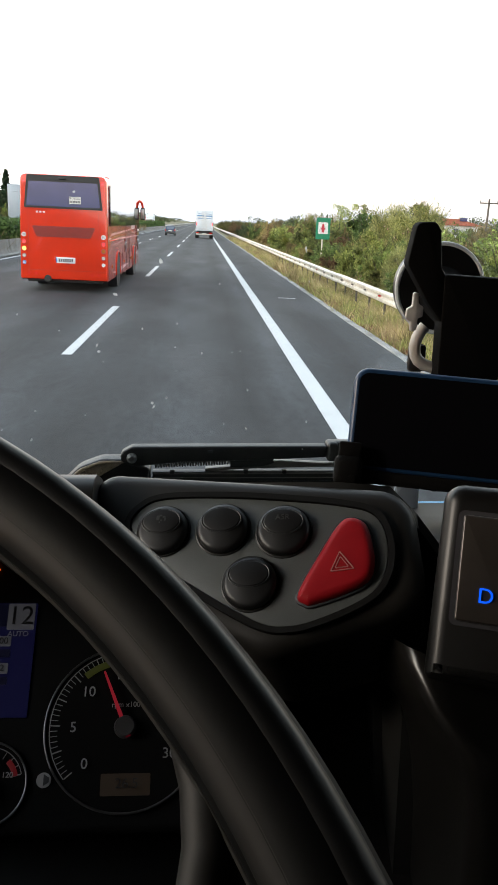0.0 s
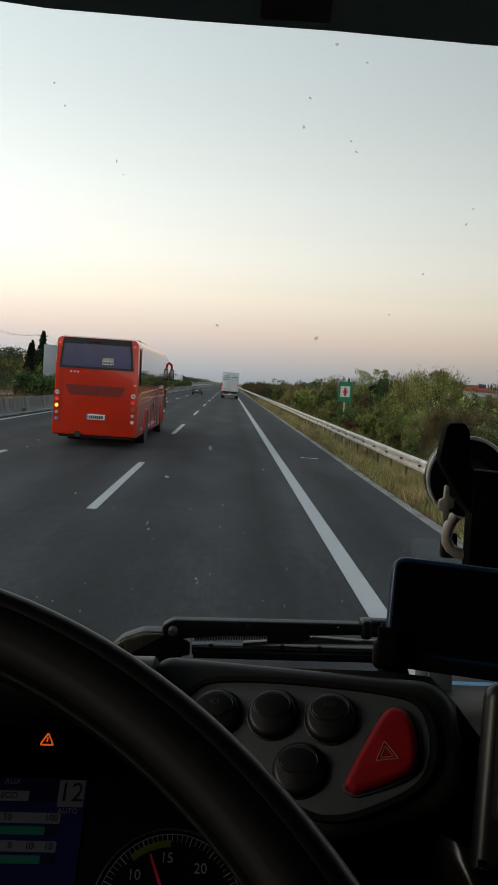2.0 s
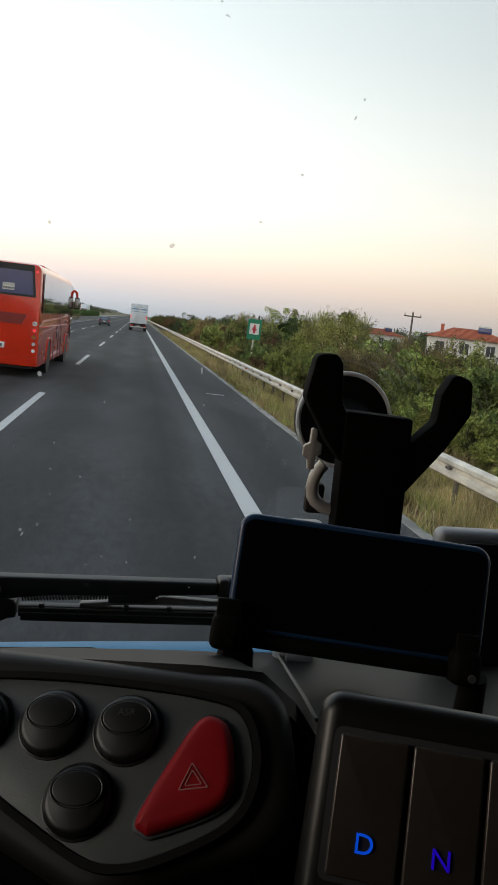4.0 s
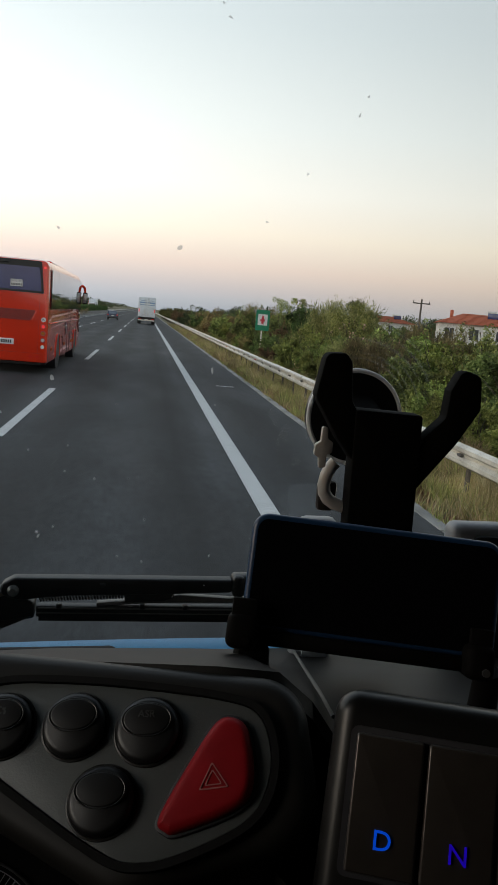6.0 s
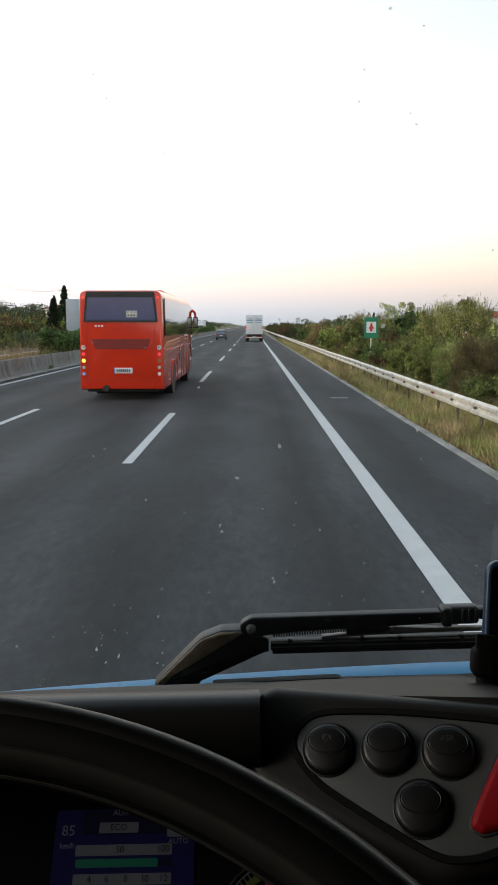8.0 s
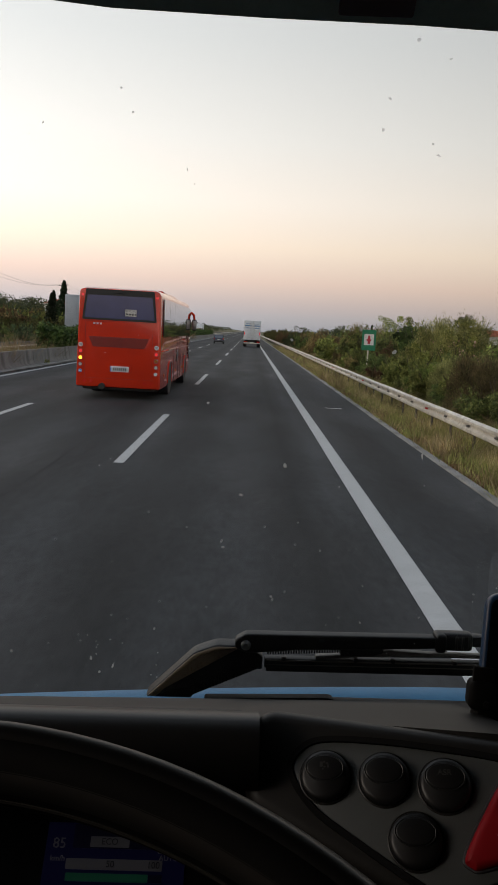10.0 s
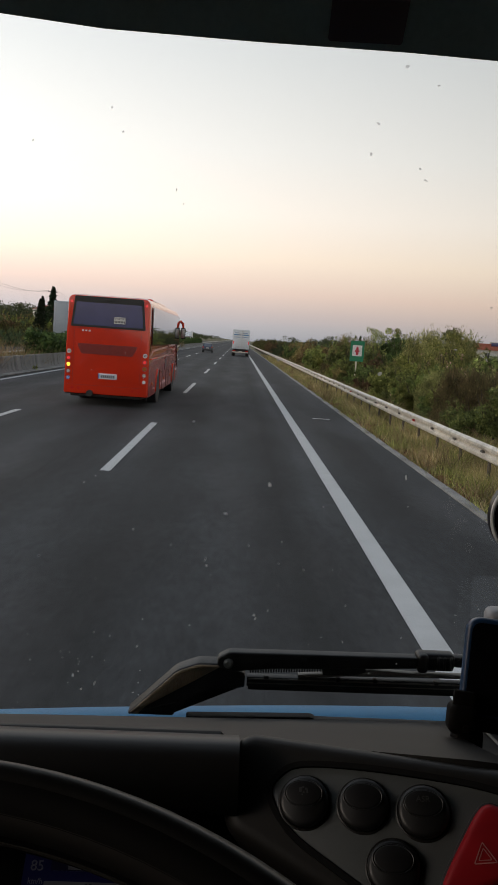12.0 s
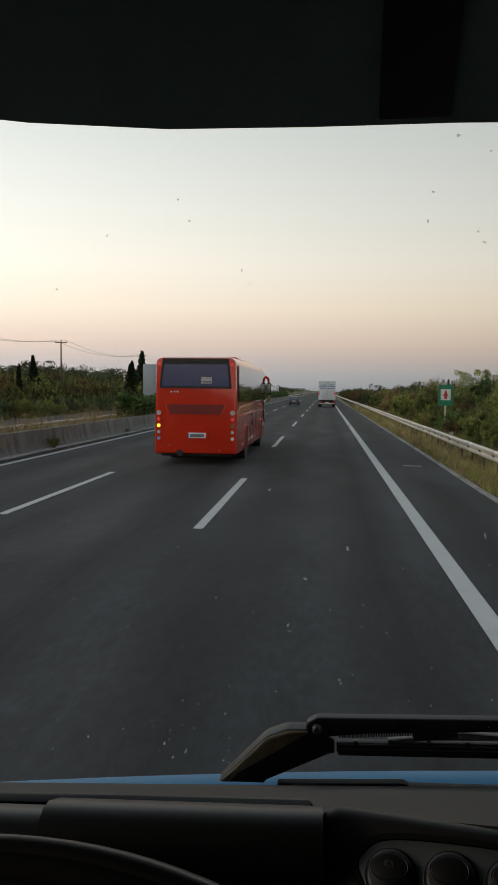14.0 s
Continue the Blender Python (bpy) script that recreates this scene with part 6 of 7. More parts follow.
for i, (u_, v_) in enumerate(((-74, 3), (-31, 13.6), (12.2, 21.5), (0.4, -21))):
    m = PANEL @ Matrix.Translation((u_ * mm, v_ * mm, 0)) @ Matrix.Rotation(radians(14), 4, "Z")
    bm = B()
    slab(bm, circle(18.6 * mm, 40), 0.0, 0.0080, m, 0.0042, 5, 0.0018)
    s_ = part("switch", bm, "switch", sw, "round black rocker switch", 60)
    bm = B()
    torus(bm, m @ Matrix.Translation((0, 0, 0.0018)), 19.4 * mm, 1.0 * mm, n=48, k=8)
    part("collar", bm, "dash_dark", s_)
    bm = B()
    oval = [(13.6 * mm * math.cos(q * math.pi / 20), (4.6 + 9.2 * math.sin(q * math.pi / 20)) * mm) for q in range(40)]
    slab(bm, oval, 0.006, 0.0100, m, 0.0009, 3)
    cap = part("rocker_cap", bm, "switch_cap", s_, "glossy oval rocker face", 60)
    bm = B()
    torus(bm, m @ Matrix.Translation((0, 4.4 * mm, 0.0091)) @ Matrix.Diagonal((1, 0.68, 1, 1)), 14.2 * mm, 0.65 * mm, n=56, k=8)
    part("cap_edge", bm, "switch", s_, "raised rim")
    if i == 0:
        bm = B()
        for a, b, w, h in ((-2.4, 6.8, 2.2, 3.6), (-0.4, 8.6, 1.8, 1.2), (2.0, 7.6, 2.0, 1.3), (2.8, 5.6, 1.2, 2.4), (0.2, 5.0, 1.4, 1.0), (-1.0, 3.4, 1.0, 1.2)):
            slab(bm, rounded(scaled([(a - w / 2, b - h / 2, 0.5), (a + w / 2, b - h / 2, 0.5), (a + w / 2, b + h / 2, 0.5), (a - w / 2, b + h / 2, 0.5)]), 3), 0.0098, 0.01025, m)
        part("pictogram", bm, "icon", s_, "pale pictogram")
    if i == 2:
        bm = B()
        text("switch_text", "ASR", 0.0058, m @ Matrix.Translation((0, 0.0072, 0.0102)), "icon", s_)
hz_o = smooth_outline([(a * mm, b * mm) for a, b in ((34.5, -20.6), (40, -26.8), (48.5, -25), (75, -6), (79.5, 9.5), (70, 34), (60, 40.5), (50, 36), (42.3, 13))])
if area(hz_o) > 0:
    hz_o = hz_o[::-1]
bm = B()
slab(bm, inset(hz_o, -0.0016), 0.0, 0.0035, PANEL, 0.001, 2)
part("hazard_surround", bm, "ink", sw)
bm = B()
slab(bm, hz_o, 0.0, 0.009, PANEL, 0.0060, 7, 0.0004)
hzb = part("hazard_button", bm, "hazard", sw, "red hazard warning button", 60)
tri = axes(PANEL @ Vector((0.0585, 0.004, 0.0092)), PANEL.to_3x3() @ Vector((0.93, 0.36, 0)), PANEL.to_3x3() @ Vector((-0.36, 0.93, 0)))
for r0, r1 in ((9.0, 7.9), (5.4, 4.5)):
    bm = B()
    o_ = rounded(scaled([(-r0 * 0.87, -r0 * 0.5, 0.6), (r0 * 0.87, -r0 * 0.5, 0.6), (0, r0, 0.6)]), 4)
    i_ = rounded(scaled([(-r1 * 0.87, -r1 * 0.5, 0.4), (r1 * 0.87, -r1 * 0.5, 0.4), (0, r1, 0.4)]), 4)
    ring(bm, o_, i_, 0, 0.0007, tri)
    part("warning_triangle", bm, "hazard_icon", hzb, "thin pale triangle")

# ---- steering wheel ----
WH = axes((-0.121, 0.122, 1.9764), (1, -0.038, 0), (0, 0.780, 0.626))
stw = thing("steering_wheel", (-0.114, 0.25, 1.70), "black leather-covered steering wheel of a lorry", "steering wheel")
bm = B()
torus(bm, WH, 0.2545, 0.0138, 0.0150, 144, 20)
rim = part("rim", bm, "wheel", stw, "black leather rim", 60)
bm = B()
torus(bm, WH @ Matrix.Translation((0, 0, -0.008)), 0.2495, 0.0080, 0.0080, 144, 16)
part("inner_grip", bm, "flange", rim, "matt black inner grip", 60)
# ridge added so that a thin highlight runs along the rim
bm = B()
torus(bm, WH @ Matrix.Translation((0, 0, 0.0090)), 0.2595, 0.0062, n=144, k=14)
part("grip_ridge", bm, "wheel_ridge", rim, "smooth ridge along the rim", 60)
# lighter band that stands for the soft highlight on the inner rim
bm = B()
torus(bm, WH @ Matrix.Translation((0, 0, 0.0045)), 0.2500, 0.0085, n=144, k=16)
part("inner_ridge", bm, "spoke_trim", rim, "satin grey inner ridge, lightened for a soft highlight", 60)
bm = B()
torus(bm, WH @ Matrix.Translation((0, 0, 0.0)), 0.2410, 0.0011, n=128, k=6)
part("seam", bm, "wheel_seam", rim)
bm = B()
slab(bm, rounded([(-0.085, -0.10, 0.05), (0.085, -0.10, 0.05), (0.095, 0.06, 0.05), (-0.095, 0.06, 0.05)], 8), -0.10, -0.045, WH, 0.02, 5)
part("hub", bm, "wheel", stw, "black centre pad", 60)
for side in (-1, 1):
    # broad spoke that leaves the rim high up and sweeps down to the hub
    edge_in = [(0.1940, 0.1430), (0.1965, 0.134), (0.1975, 0.120), (0.194, 0.098), (0.176, 0.070), (0.138, 0.045), (0.085, 0.035)]
    edge_out = [(0.085, -0.055), (0.150, -0.040), (0.205, -0.010), (0.238, 0.035)] + [(0.2470 * math.cos(radians(w)), 0.2470 * math.sin(radians(w))) for w in (14, 20, 26, 31, 35)]
    loop = [(side * a_, b_) for a_, b_ in edge_in + edge_out]
    bm = B()
    slab(bm, loop, -0.026, -0.002, WH, 0.003, 4)
    spk = part("spoke", bm, "flange", stw, "broad black spoke", 70)
    # lighter tube carries the soft highlight of the spoke's edge
    bm = B()
    tube(bm, [WH @ Vector((side * (a_ + 0.006), b_ + 0.001, -0.0060)) for a_, b_ in [(0.170, 0.186), (0.181, 0.1755), (0.1895, 0.160)] + edge_in[:5]], [0.0035, 0.0055, 0.0066, 0.0070, 0.0070, 0.0068, 0.0062, 0.005], 14)
    part("spoke_edge", bm, "spoke_trim", spk, "satin grey rounded edge, lightened for a soft highlight", 70)
bm = B()
cyl(bm, WH @ Vector((0, 0, -0.08)), WH @ Vector((0, 0.02, -0.62)), 0.045, 0.06, 20)
part("steering_column", bm, "dash_dark", stw, "black steering column")

# ---- instrument cluster ----
CL = axes((-0.0505, 0.6083, 1.8386), (1, 0, 0), (0, 0.69, 0.72))
cl = thing("instrument_cluster", (-0.05, 0.56, 1.73), "black instrument cluster with a blue display and a rev counter", "instrument cluster")
bm = B()
slab(bm, rounded(scaled([(-290, -98, 30), (200, -98, 30), (190, 124, 30), (-280, 124, 30)])), -0.03, 0.0, CL, 0.006, 3)
part("housing", bm, "gasket", cl, "black cluster housing")


def flat(u_, v_, w, h, z=0.001, r_=0.8):
    return slab(B(), rounded(scaled([(u_ - w / 2, v_ - h / 2, r_), (u_ + w / 2, v_ - h / 2, r_), (u_ + w / 2, v_ + h / 2, r_), (u_ - w / 2, v_ + h / 2, r_)]), 3), 0.0, z, CL)


def on(u_, v_, z=0.0024):
    return CL @ Matrix.Translation((u_ * mm, v_ * mm, z))


disp = part("display", flat(-52, 26, 114, 88, 0.0012), "screen_blue", cl, "blue information display")
part("display_field", flat(-52, 60, 70, 18, 0.0016), "screen_dark", disp)
part("gear_field", flat(-7, 59, 21, 21, 0.0018), "screen_text", disp)
text("gear_number", "12", 0.021, on(-7, 59), "ink", disp)
text("gear_mode", "AUTO", 0.0058, on(-8, 45), "screen_text", disp)
text("aux_text", "AUX", 0.0062, on(-56, 67), "screen_text", disp)
part("eco_field", flat(-57, 56, 32, 8, 0.0019), "screen_text", disp)
text("eco_text", "ECO", 0.0068, on(-57, 56), "ink", disp)
for v_ in (35, 14):
    part("scale_field", flat(-52, v_ + 4.5, 78, 8, 0.0018), "screen_text", disp)
    part("level_bar", flat(-57, v_ - 5, 66, 6, 0.0018), "screen_green", disp, "green level bar")
    part("level_rest", flat(-18, v_ - 5, 11, 6, 0.0018), "screen_dark", disp)
text("scale_text", "50", 0.007, on(-55, 39.5), "ink", disp)
text("scale_text", "100", 0.007, on(-20, 39.5), "ink", disp)
for u_, s_ in ((-78, "4"), (-64, "6"), (-49, "8"), (-34, "10"), (-19, "12")):
    text("scale_text", s_, 0.007, on(u_, 18.5), "ink", disp)
text("speed_text", "85", 0.011, on(-98, 54), "screen_text", disp)
text("unit_text", "km/h", 0.006, on(-98, 43), "screen_text", disp)


def gauge(name, u_, v_, r_, a0, a1, ticks, label):
    """A round dial: face, ring and tick marks between two angles in degrees."""
    g = part(name, slab(B(), circle(r_ * mm, 48), 0, 0.0012, on(u_, v_, 0)), "dial", cl, label)
    bm_ = B()
    torus(bm_, on(u_, v_, 0.002), r_ * mm, 0.9 * mm, n=64, k=8)
    part("bezel", bm_, "gauge_ring", g, "thin grey ring")
    bm_ = B()
    for i in range(ticks + 1):
        a = radians(a0 + (a1 - a0) * i / ticks)
        big = i % 5 == 0
        l, w = (7.0, 0.8) if big else (5.2, 0.45)
        m_ = on(u_, v_, 0.0013) @ Matrix.Rotation(a, 4, "Z")
        slab(bm_, [((r_ - 4 - l) * mm, -w * mm / 2), ((r_ - 4) * mm, -w * mm / 2), ((r_ - 4) * mm, w * mm / 2), ((r_ - 4 - l) * mm, w * mm / 2)], 0, 0.0006, m_)
    part("tick_marks", bm_, "gauge_mark", g)
    bm_ = B()
    torus(bm_, on(u_, v_, 0.0016) @ Matrix.Diagonal((1, 1, 0.3, 1)), (r_ - 3.5) * mm, 0.35 * mm, n=60, k=5, a0=radians(min(a0, a1)), a1=radians(max(a0, a1)))
    part("scale_arc", bm_, "gauge_mark", g)
    return g


tach = gauge("rev_counter", 79, -26, 59.5, 220, -30, 60, "black rev counter with white figures")
for i, s_ in enumerate(("0", "5", "10", "15", "20", "25", "30")):
    a = radians(222 - i * 42)
    text("figure", s_, 0.0105, on(79 + 38.5 * math.cos(a), -26 + 38.5 * math.sin(a)), "gauge_mark", tach)
text("unit_text", "rpm x100", 0.0055, on(79, -10), "gauge_mark", tach)
for nm, mt, a0, a1 in (("green_zone", "gauge_olive", 92, 130), ("red_zone", "gauge_red", -34, 2), ("amber_mark", "gauge_olive", 3, 7)):
    bm = B()
    torus(bm, on(79, -26, 0.0018) @ Matrix.Diagonal((1, 1, 0.15, 1)), 0.0490, 0.0026, n=20, k=8, a0=radians(a0), a1=radians(a1))
    part(nm, bm, mt, tach)
bm = B()
a = radians(113)
m = on(79, -26, 0.005) @ Matrix.Rotation(a, 4, "Z")
slab(bm, [(-0.008, -0.0018), (0.044, -0.0008), (0.044, 0.0008), (-0.008, 0.0018)], 0, 0.001, m)
part("needle", bm, "needle", tach, "red needle")
bm = B()
cyl(bm, on(79, -26, 0.001).translation, on(79, -26, 0.008).translation, 0.0085, 0.007, 24)
part("needle_hub", bm, "gauge_ring", tach)
part("counter_window", flat(81, -66, 36, 15, 0.0018), "lcd", cl, "dim amber counter window")
text("counter_text", "26.5", 0.010, on(82, -65.5), "ink", cl)
temp = gauge("temperature_gauge", -18.5, -64, 28.5, 165, 15, 10, "small temperature gauge with a red zone")
for s_, a in (("40", 160), ("80", 90), ("120", 22)):
    a = radians(a)
    text("figure", s_, 0.0055, on(-18.5 + 15.5 * math.cos(a), -64 + 15.5 * math.sin(a)), "gauge_mark", temp)
bm = B()
torus(bm, on(-18.5, -64, 0.0018) @ Matrix.Diagonal((1, 1, 0.2, 1)), 0.0205, 0.002, n=14, k=6, a0=radians(14), a1=radians(48))
part("red_zone", bm, "gauge_red", temp)
bm = B()
m = on(-18.5, -68, 0.004) @ Matrix.Rotation(radians(72), 4, "Z")
slab(bm, [(-0.005, -0.001), (0.024, -0.0004), (0.024, 0.0004), (-0.005, 0.001)], 0, 0.001, m)
part("needle", bm, "needle", temp)
bm = B()
cyl(bm, on(-18.5, -68, 0.001).translation, on(-18.5, -68, 0.008).translation, 0.0075, 0.0065, 24)
part("needle_hub", bm, "gauge_ring", temp)
bm = B()
slab(bm, circle(0.0052, 24), 0, 0.0016, on(22, -62, 0))
part("contrast_icon", bm, "gauge_mark", cl, "round half-white icon")
bm = B()
slab(bm, [(0, -0.004), (0.004, -0.0015), (0.004, 0.0015), (0, 0.004)], 0.0016, 0.0022, on(22, -62, 0))
part("contrast_icon", bm, "ink", cl)
bm = B()
o_ = rounded(scaled([(-6.5, -4.5, 1), (6.5, -4.5, 1), (0, 7, 1)]), 4)
i_ = rounded(scaled([(-4.6, -3.4, 0.6), (4.6, -3.4, 0.6), (0, 4.8, 0.6)]), 4)
ring(bm, o_, i_, 0, 0.001, on(-34, 102, 0.0005))
slab(bm, rounded(scaled([(-0.6, -1.2, 0.3), (0.6, -1.2, 0.3), (0.6, 2.6, 0.3), (-0.6, 2.6, 0.3)]), 3), 0, 0.001, on(-34, 102, 0.0005))
part("warning_lamp", bm, "warn", cl, "lit orange warning triangle")

# ---- gear selector keypad ----
KP = axes((0.237, 0.491, 2.026), (0.94, -0.34, 0), (0.11, 0.40, 0.91))
kp = thing("gear_selector", (0.30, 0.50, 1.90), "grey gear selector keypad with blue lit letters", "keypad")
bm = B()
slab(bm, rounded(scaled([(-14, -96, 5), (150, -96, 5), (150, 19, 14), (-12, 19, 12)]), 8), -0.09, -0.001, KP, 0.010, 5)
part("housing", bm, "keypad", kp, "dark rounded keypad housing", 60)
bm = B()
slab(bm, rounded(scaled([(-3, -63, 4), (102, -63, 4), (102, 3, 4), (-3, 3, 4)]), 5), -0.004, 0.0006, KP)
part("recess", bm, "ink", kp)
for i, (ch, mt) in enumerate((("D", "key_blue"), ("N", "key_indigo"), ("R", "key_indigo"))):
    u0 = i * 33.5
    bm = B()
    slab(bm, rounded(scaled([(u0, -60, 1.6), (u0 + 31.5, -60, 1.6), (u0 + 31.5, 0, 1.6), (u0, 0, 1.6)]), 4), 0.0, 0.005, KP, 0.0013, 3)
    ky = part("key", bm, "key", kp, "flat grey-brown key")
    text("letter", ch, 0.0122, KP @ Matrix.Translation(((u0 + 16) * mm, -45 * mm, 0.0056)), mt, ky)

# ---- phone in its stand ----
PH = axes((0.3115, 0.720, 2.0205), (0.985, -0.165, -0.058), (0.10, 0.235, 0.96))
ph = thing("phone", (0.3145, 0.72, 1.96), "dark phone with a blue case lying sideways in a stand", "phone")
ph_o = rounded(scaled([(-98, -45, 13), (98, -45, 13), (98, 45, 13), (-98, 45, 13)]), 8)
bm = B()
slab(bm, ph_o, -0.011, 0.0, PH, 0.004, 4)
part("case", bm, "phone_case", ph, "dark blue case", 60)
bm = B()
slab(bm, inset(ph_o[::-1], 0.0045), -0.002, 0.0006, PH)
part("screen", bm, "phone_glass", ph, "black switched-off screen")
st = thing("phone_stand", (0.24, 0.73, 1.95), "black clamp stand that holds the phone on the dash", "phone stand")
for u_, w, d_, lab in ((-96, 24, 52, ""), (84, 22, 34, "")):
    bm = B()
    box(bm, (u_ * mm, -0.046, 0.002), (w * mm, 0.026, 0.030), 0.006, 3, PH)
    box(bm, (u_ * mm, -0.036, 0.009), (w * mm * 0.8, 0.030, 0.006), 0.002, 2, PH)
    clamp = part("clamp", bm, "mount", st, "black clamp jaw")
    bm = B()
    cyl(bm, PH @ Vector((u_ * mm + 0.003, -0.052, 0.018)), PH @ Vector((u_ * mm + 0.003, -0.052, 0.0205)), 0.003, n=10)
    part("screw", bm, "icon" if u_ > 0 else "mount", clamp)
bm = B()
box(bm, (0, -0.050, -0.004), (0.19, 0.012, 0.014), 0.004, 2, PH)
part("rail", bm, "mount", st)
bm = B()
cyl(bm, (0.222, 0.735, 1.945), (0.222, 0.735, 1.97), 0.016, 0.012, 18)
box(bm, (0.222, 0.732, 1.955), (0.026, 0.024, 0.03), 0.005, 2)
part("foot", bm, "mount", st)
bm = B()
cyl(bm, (0.40, 0.70, 1.905), (0.398, 0.69, 1.965), 0.012, 0.010, 14)
part("foot", bm, "mount", st)

# ---- empty phone holder on the windscreen ----
hl = thing("phone_holder", (0.344, 0.83, 2.03), "empty black phone holder with two claws on a suction cup", "phone holder")
HY = 0.83
HF = axes((0, HY, 0), (1, 0, 0), (0, 0, 1))
bm = B()
cyl(bm, (0.345, 0.952, 2.125), (0.345, 0.936, 2.125), 0.0490, 0.0470, 40)
part("suction_cup", bm, "cup", hl, "black suction cup")
bm = B()
torus(bm, axes((0.345, 0.938, 2.125), (1, 0, 0), (0, 0, 1)), 0.0475, 0.0028, n=56, k=8)
part("cup_rim", bm, "cup_rim", hl, "pale cup rim")
bm = B()
cyl(bm, (0.346, 0.938, 2.122), (0.342, 0.86, 2.10), 0.028, 0.018, 24)
part("neck", bm, "mount", hl)
bm = B()
slab(bm, rounded([(0.3135, 2.03, 0.003), (0.375, 2.03, 0.003), (0.3745, 2.143, 0.003), (0.3135, 2.146, 0.003)], 4), -0.010, 0.012, HF, 0.002, 2)
part("backplate", bm, "mount", hl, "flat black backplate")
bm = B()
slab(bm, rounded([(0.326, 2.085, 0.004), (0.338, 2.108, 0.004), (0.3105, 2.152, 0.01), (0.3075, 2.186, 0.006), (0.302, 2.194, 0.006), (0.284, 2.193, 0.007), (0.277, 2.155, 0.01), (0.300, 2.118, 0.01)], 4), -0.006, 0.010, HF, 0.002, 2)
part("claw", bm, "mount", hl, "bent black claw")
bm = B()
slab(bm, rounded([(0.362, 2.078, 0.004), (0.374, 2.075, 0.006), (0.408, 2.118, 0.01), (0.428, 2.150, 0.01), (0.426, 2.180, 0.008), (0.408, 2.186, 0.008), (0.398, 2.166, 0.006), (0.396, 2.142, 0.01), (0.366, 2.112, 0.008)], 4), -0.006, 0.010, HF, 0.002, 2)
part("claw", bm, "mount", hl, "bent black claw")
bm = B()
slab(bm, rounded([(0.2868, 2.129, 0.0018), (0.2918, 2.1275, 0.0018), (0.2922, 2.118, 0.001), (0.2972, 2.1145, 0.0018), (0.2968, 2.1055, 0.0018), (0.2922, 2.1035, 0.001), (0.2918, 2.0925, 0.0018), (0.2858, 2.0905, 0.0018), (0.2850, 2.1005, 0.001), (0.2805, 2.1035, 0.0018), (0.2812, 2.1125, 0.0018), (0.2862, 2.1155, 0.001)], 4), 0.000, 0.005, HF, 0.001, 2)
part("knob", bm, "ivory", hl, "grey-white star knob")
bm = B()
lv = [(0.3045, 2.0945), (0.3005, 2.0895), (0.2972, 2.0825), (0.2956, 2.0740), (0.2964, 2.0665), (0.3000, 2.0605), (0.3060, 2.0562), (0.3180, 2.0525)]
tube(bm, [(px, 0.842, pz) for px, pz in lv], 0.0060, 12)
part("lever", bm, "ivory", hl, "pale bent lever")
bm = B()
box(bm, (0.30, 0.848, 2.062), (0.018, 0.01, 0.028), 0.004, 2)
part("lever_pad", bm, "tan_gloss", hl, "glossy brown lever pad")
bm = B()
box(bm, (0.345, 0.838, 1.98), (0.05, 0.014, 0.11), 0.004, 2)
part("stem", bm, "mount", hl)

# ---- small boxes standing by the glass ----
for x, w, lab in ((0.3085, 0.040, "small grey-white plastic box standing on the dash"), (0.489, 0.090, "grey-white transponder box with a dark face on the dash")):
    tb = thing("transponder_box", (x, 0.90, 1.875), lab, "box")
    bm = B()
    box(bm, (x, 0.905, 1.951), (w, 0.03, 0.152), 0.009, 3)
    if w < 0.05:
        part("shell", bm, "cream_plastic", tb, "grey-white plastic shell")
        bm = B()
        box(bm, (x + 0.002, 0.888, 1.950), (w - 0.014, 0.004, 0.132), 0.0015, 2)
        part("face", bm, "panel_grey", tb, "blue-grey front face")
    else:
        part("shell", bm, "cream_plastic", tb, "grey-white plastic shell")
        bm = B()
        slab(bm, rounded([(x - 0.032, 1.885, 0.004), (x + 0.043, 1.885, 0.004), (x + 0.043, 2.017, 0.008), (x - 0.026, 2.017, 0.010)], 5), 0.0, 0.005, axes((0, 0.891, 0), (1, 0, 0), (0, 0, 1)), 0.0015, 2)
        part("face", bm, "black", tb, "dark glossy face")

# ---- windscreen wiper ----
wp = thing("windscreen_wiper", (0.0, 0.985, 1.83), "black windscreen wiper lying at the foot of the glass", "wiper")
WY = 0.995
WF = axes((0, WY, 0), (1, 0, 0), (0, 0, 1))
bm = B()
slab(bm, rounded([(-0.126, 1.838, 0.002), (-0.067, 1.838, 0.003), (-0.0555, 1.8575, 0.003), (-0.0500, 1.8590, 0.002), (-0.0260, 1.8700, 0.003), (0.0215, 1.8790, 0.002), (0.0215, 1.8960, 0.004), (-0.0100, 1.9085, 0.005), (-0.0372, 1.9085, 0.022), (-0.0640, 1.8985, 0.030)], 6), -0.014, 0.010, WF, 0.0035, 3)
arm = part("arm", bm, "wiper", wp, "black cranked wiper arm", 50)
# strip coloured like the sky's light on the crank's upper edge
bm = B()
slab(bm, rounded([(-0.1225, 1.8395, 0.001), (-0.1110, 1.8392, 0.001), (-0.0600, 1.8915, 0.02), (-0.0345, 1.9020, 0.02), (-0.0090, 1.9040, 0.001), (-0.0100, 1.9070, 0.001), (-0.0372, 1.9070, 0.022), (-0.0635, 1.8970, 0.030)], 6), 0.004, 0.0112, WF, 0.0022, 3)
part("worn_edge", bm, "edge_highlight", arm, "worn light edge")
bm = B()
box(bm, (-0.0585, WY - 0.003, 1.8555), (0.011, 0.016, 0.0075), 0.002, 2)
part("stop_lug", bm, "wiper", arm)
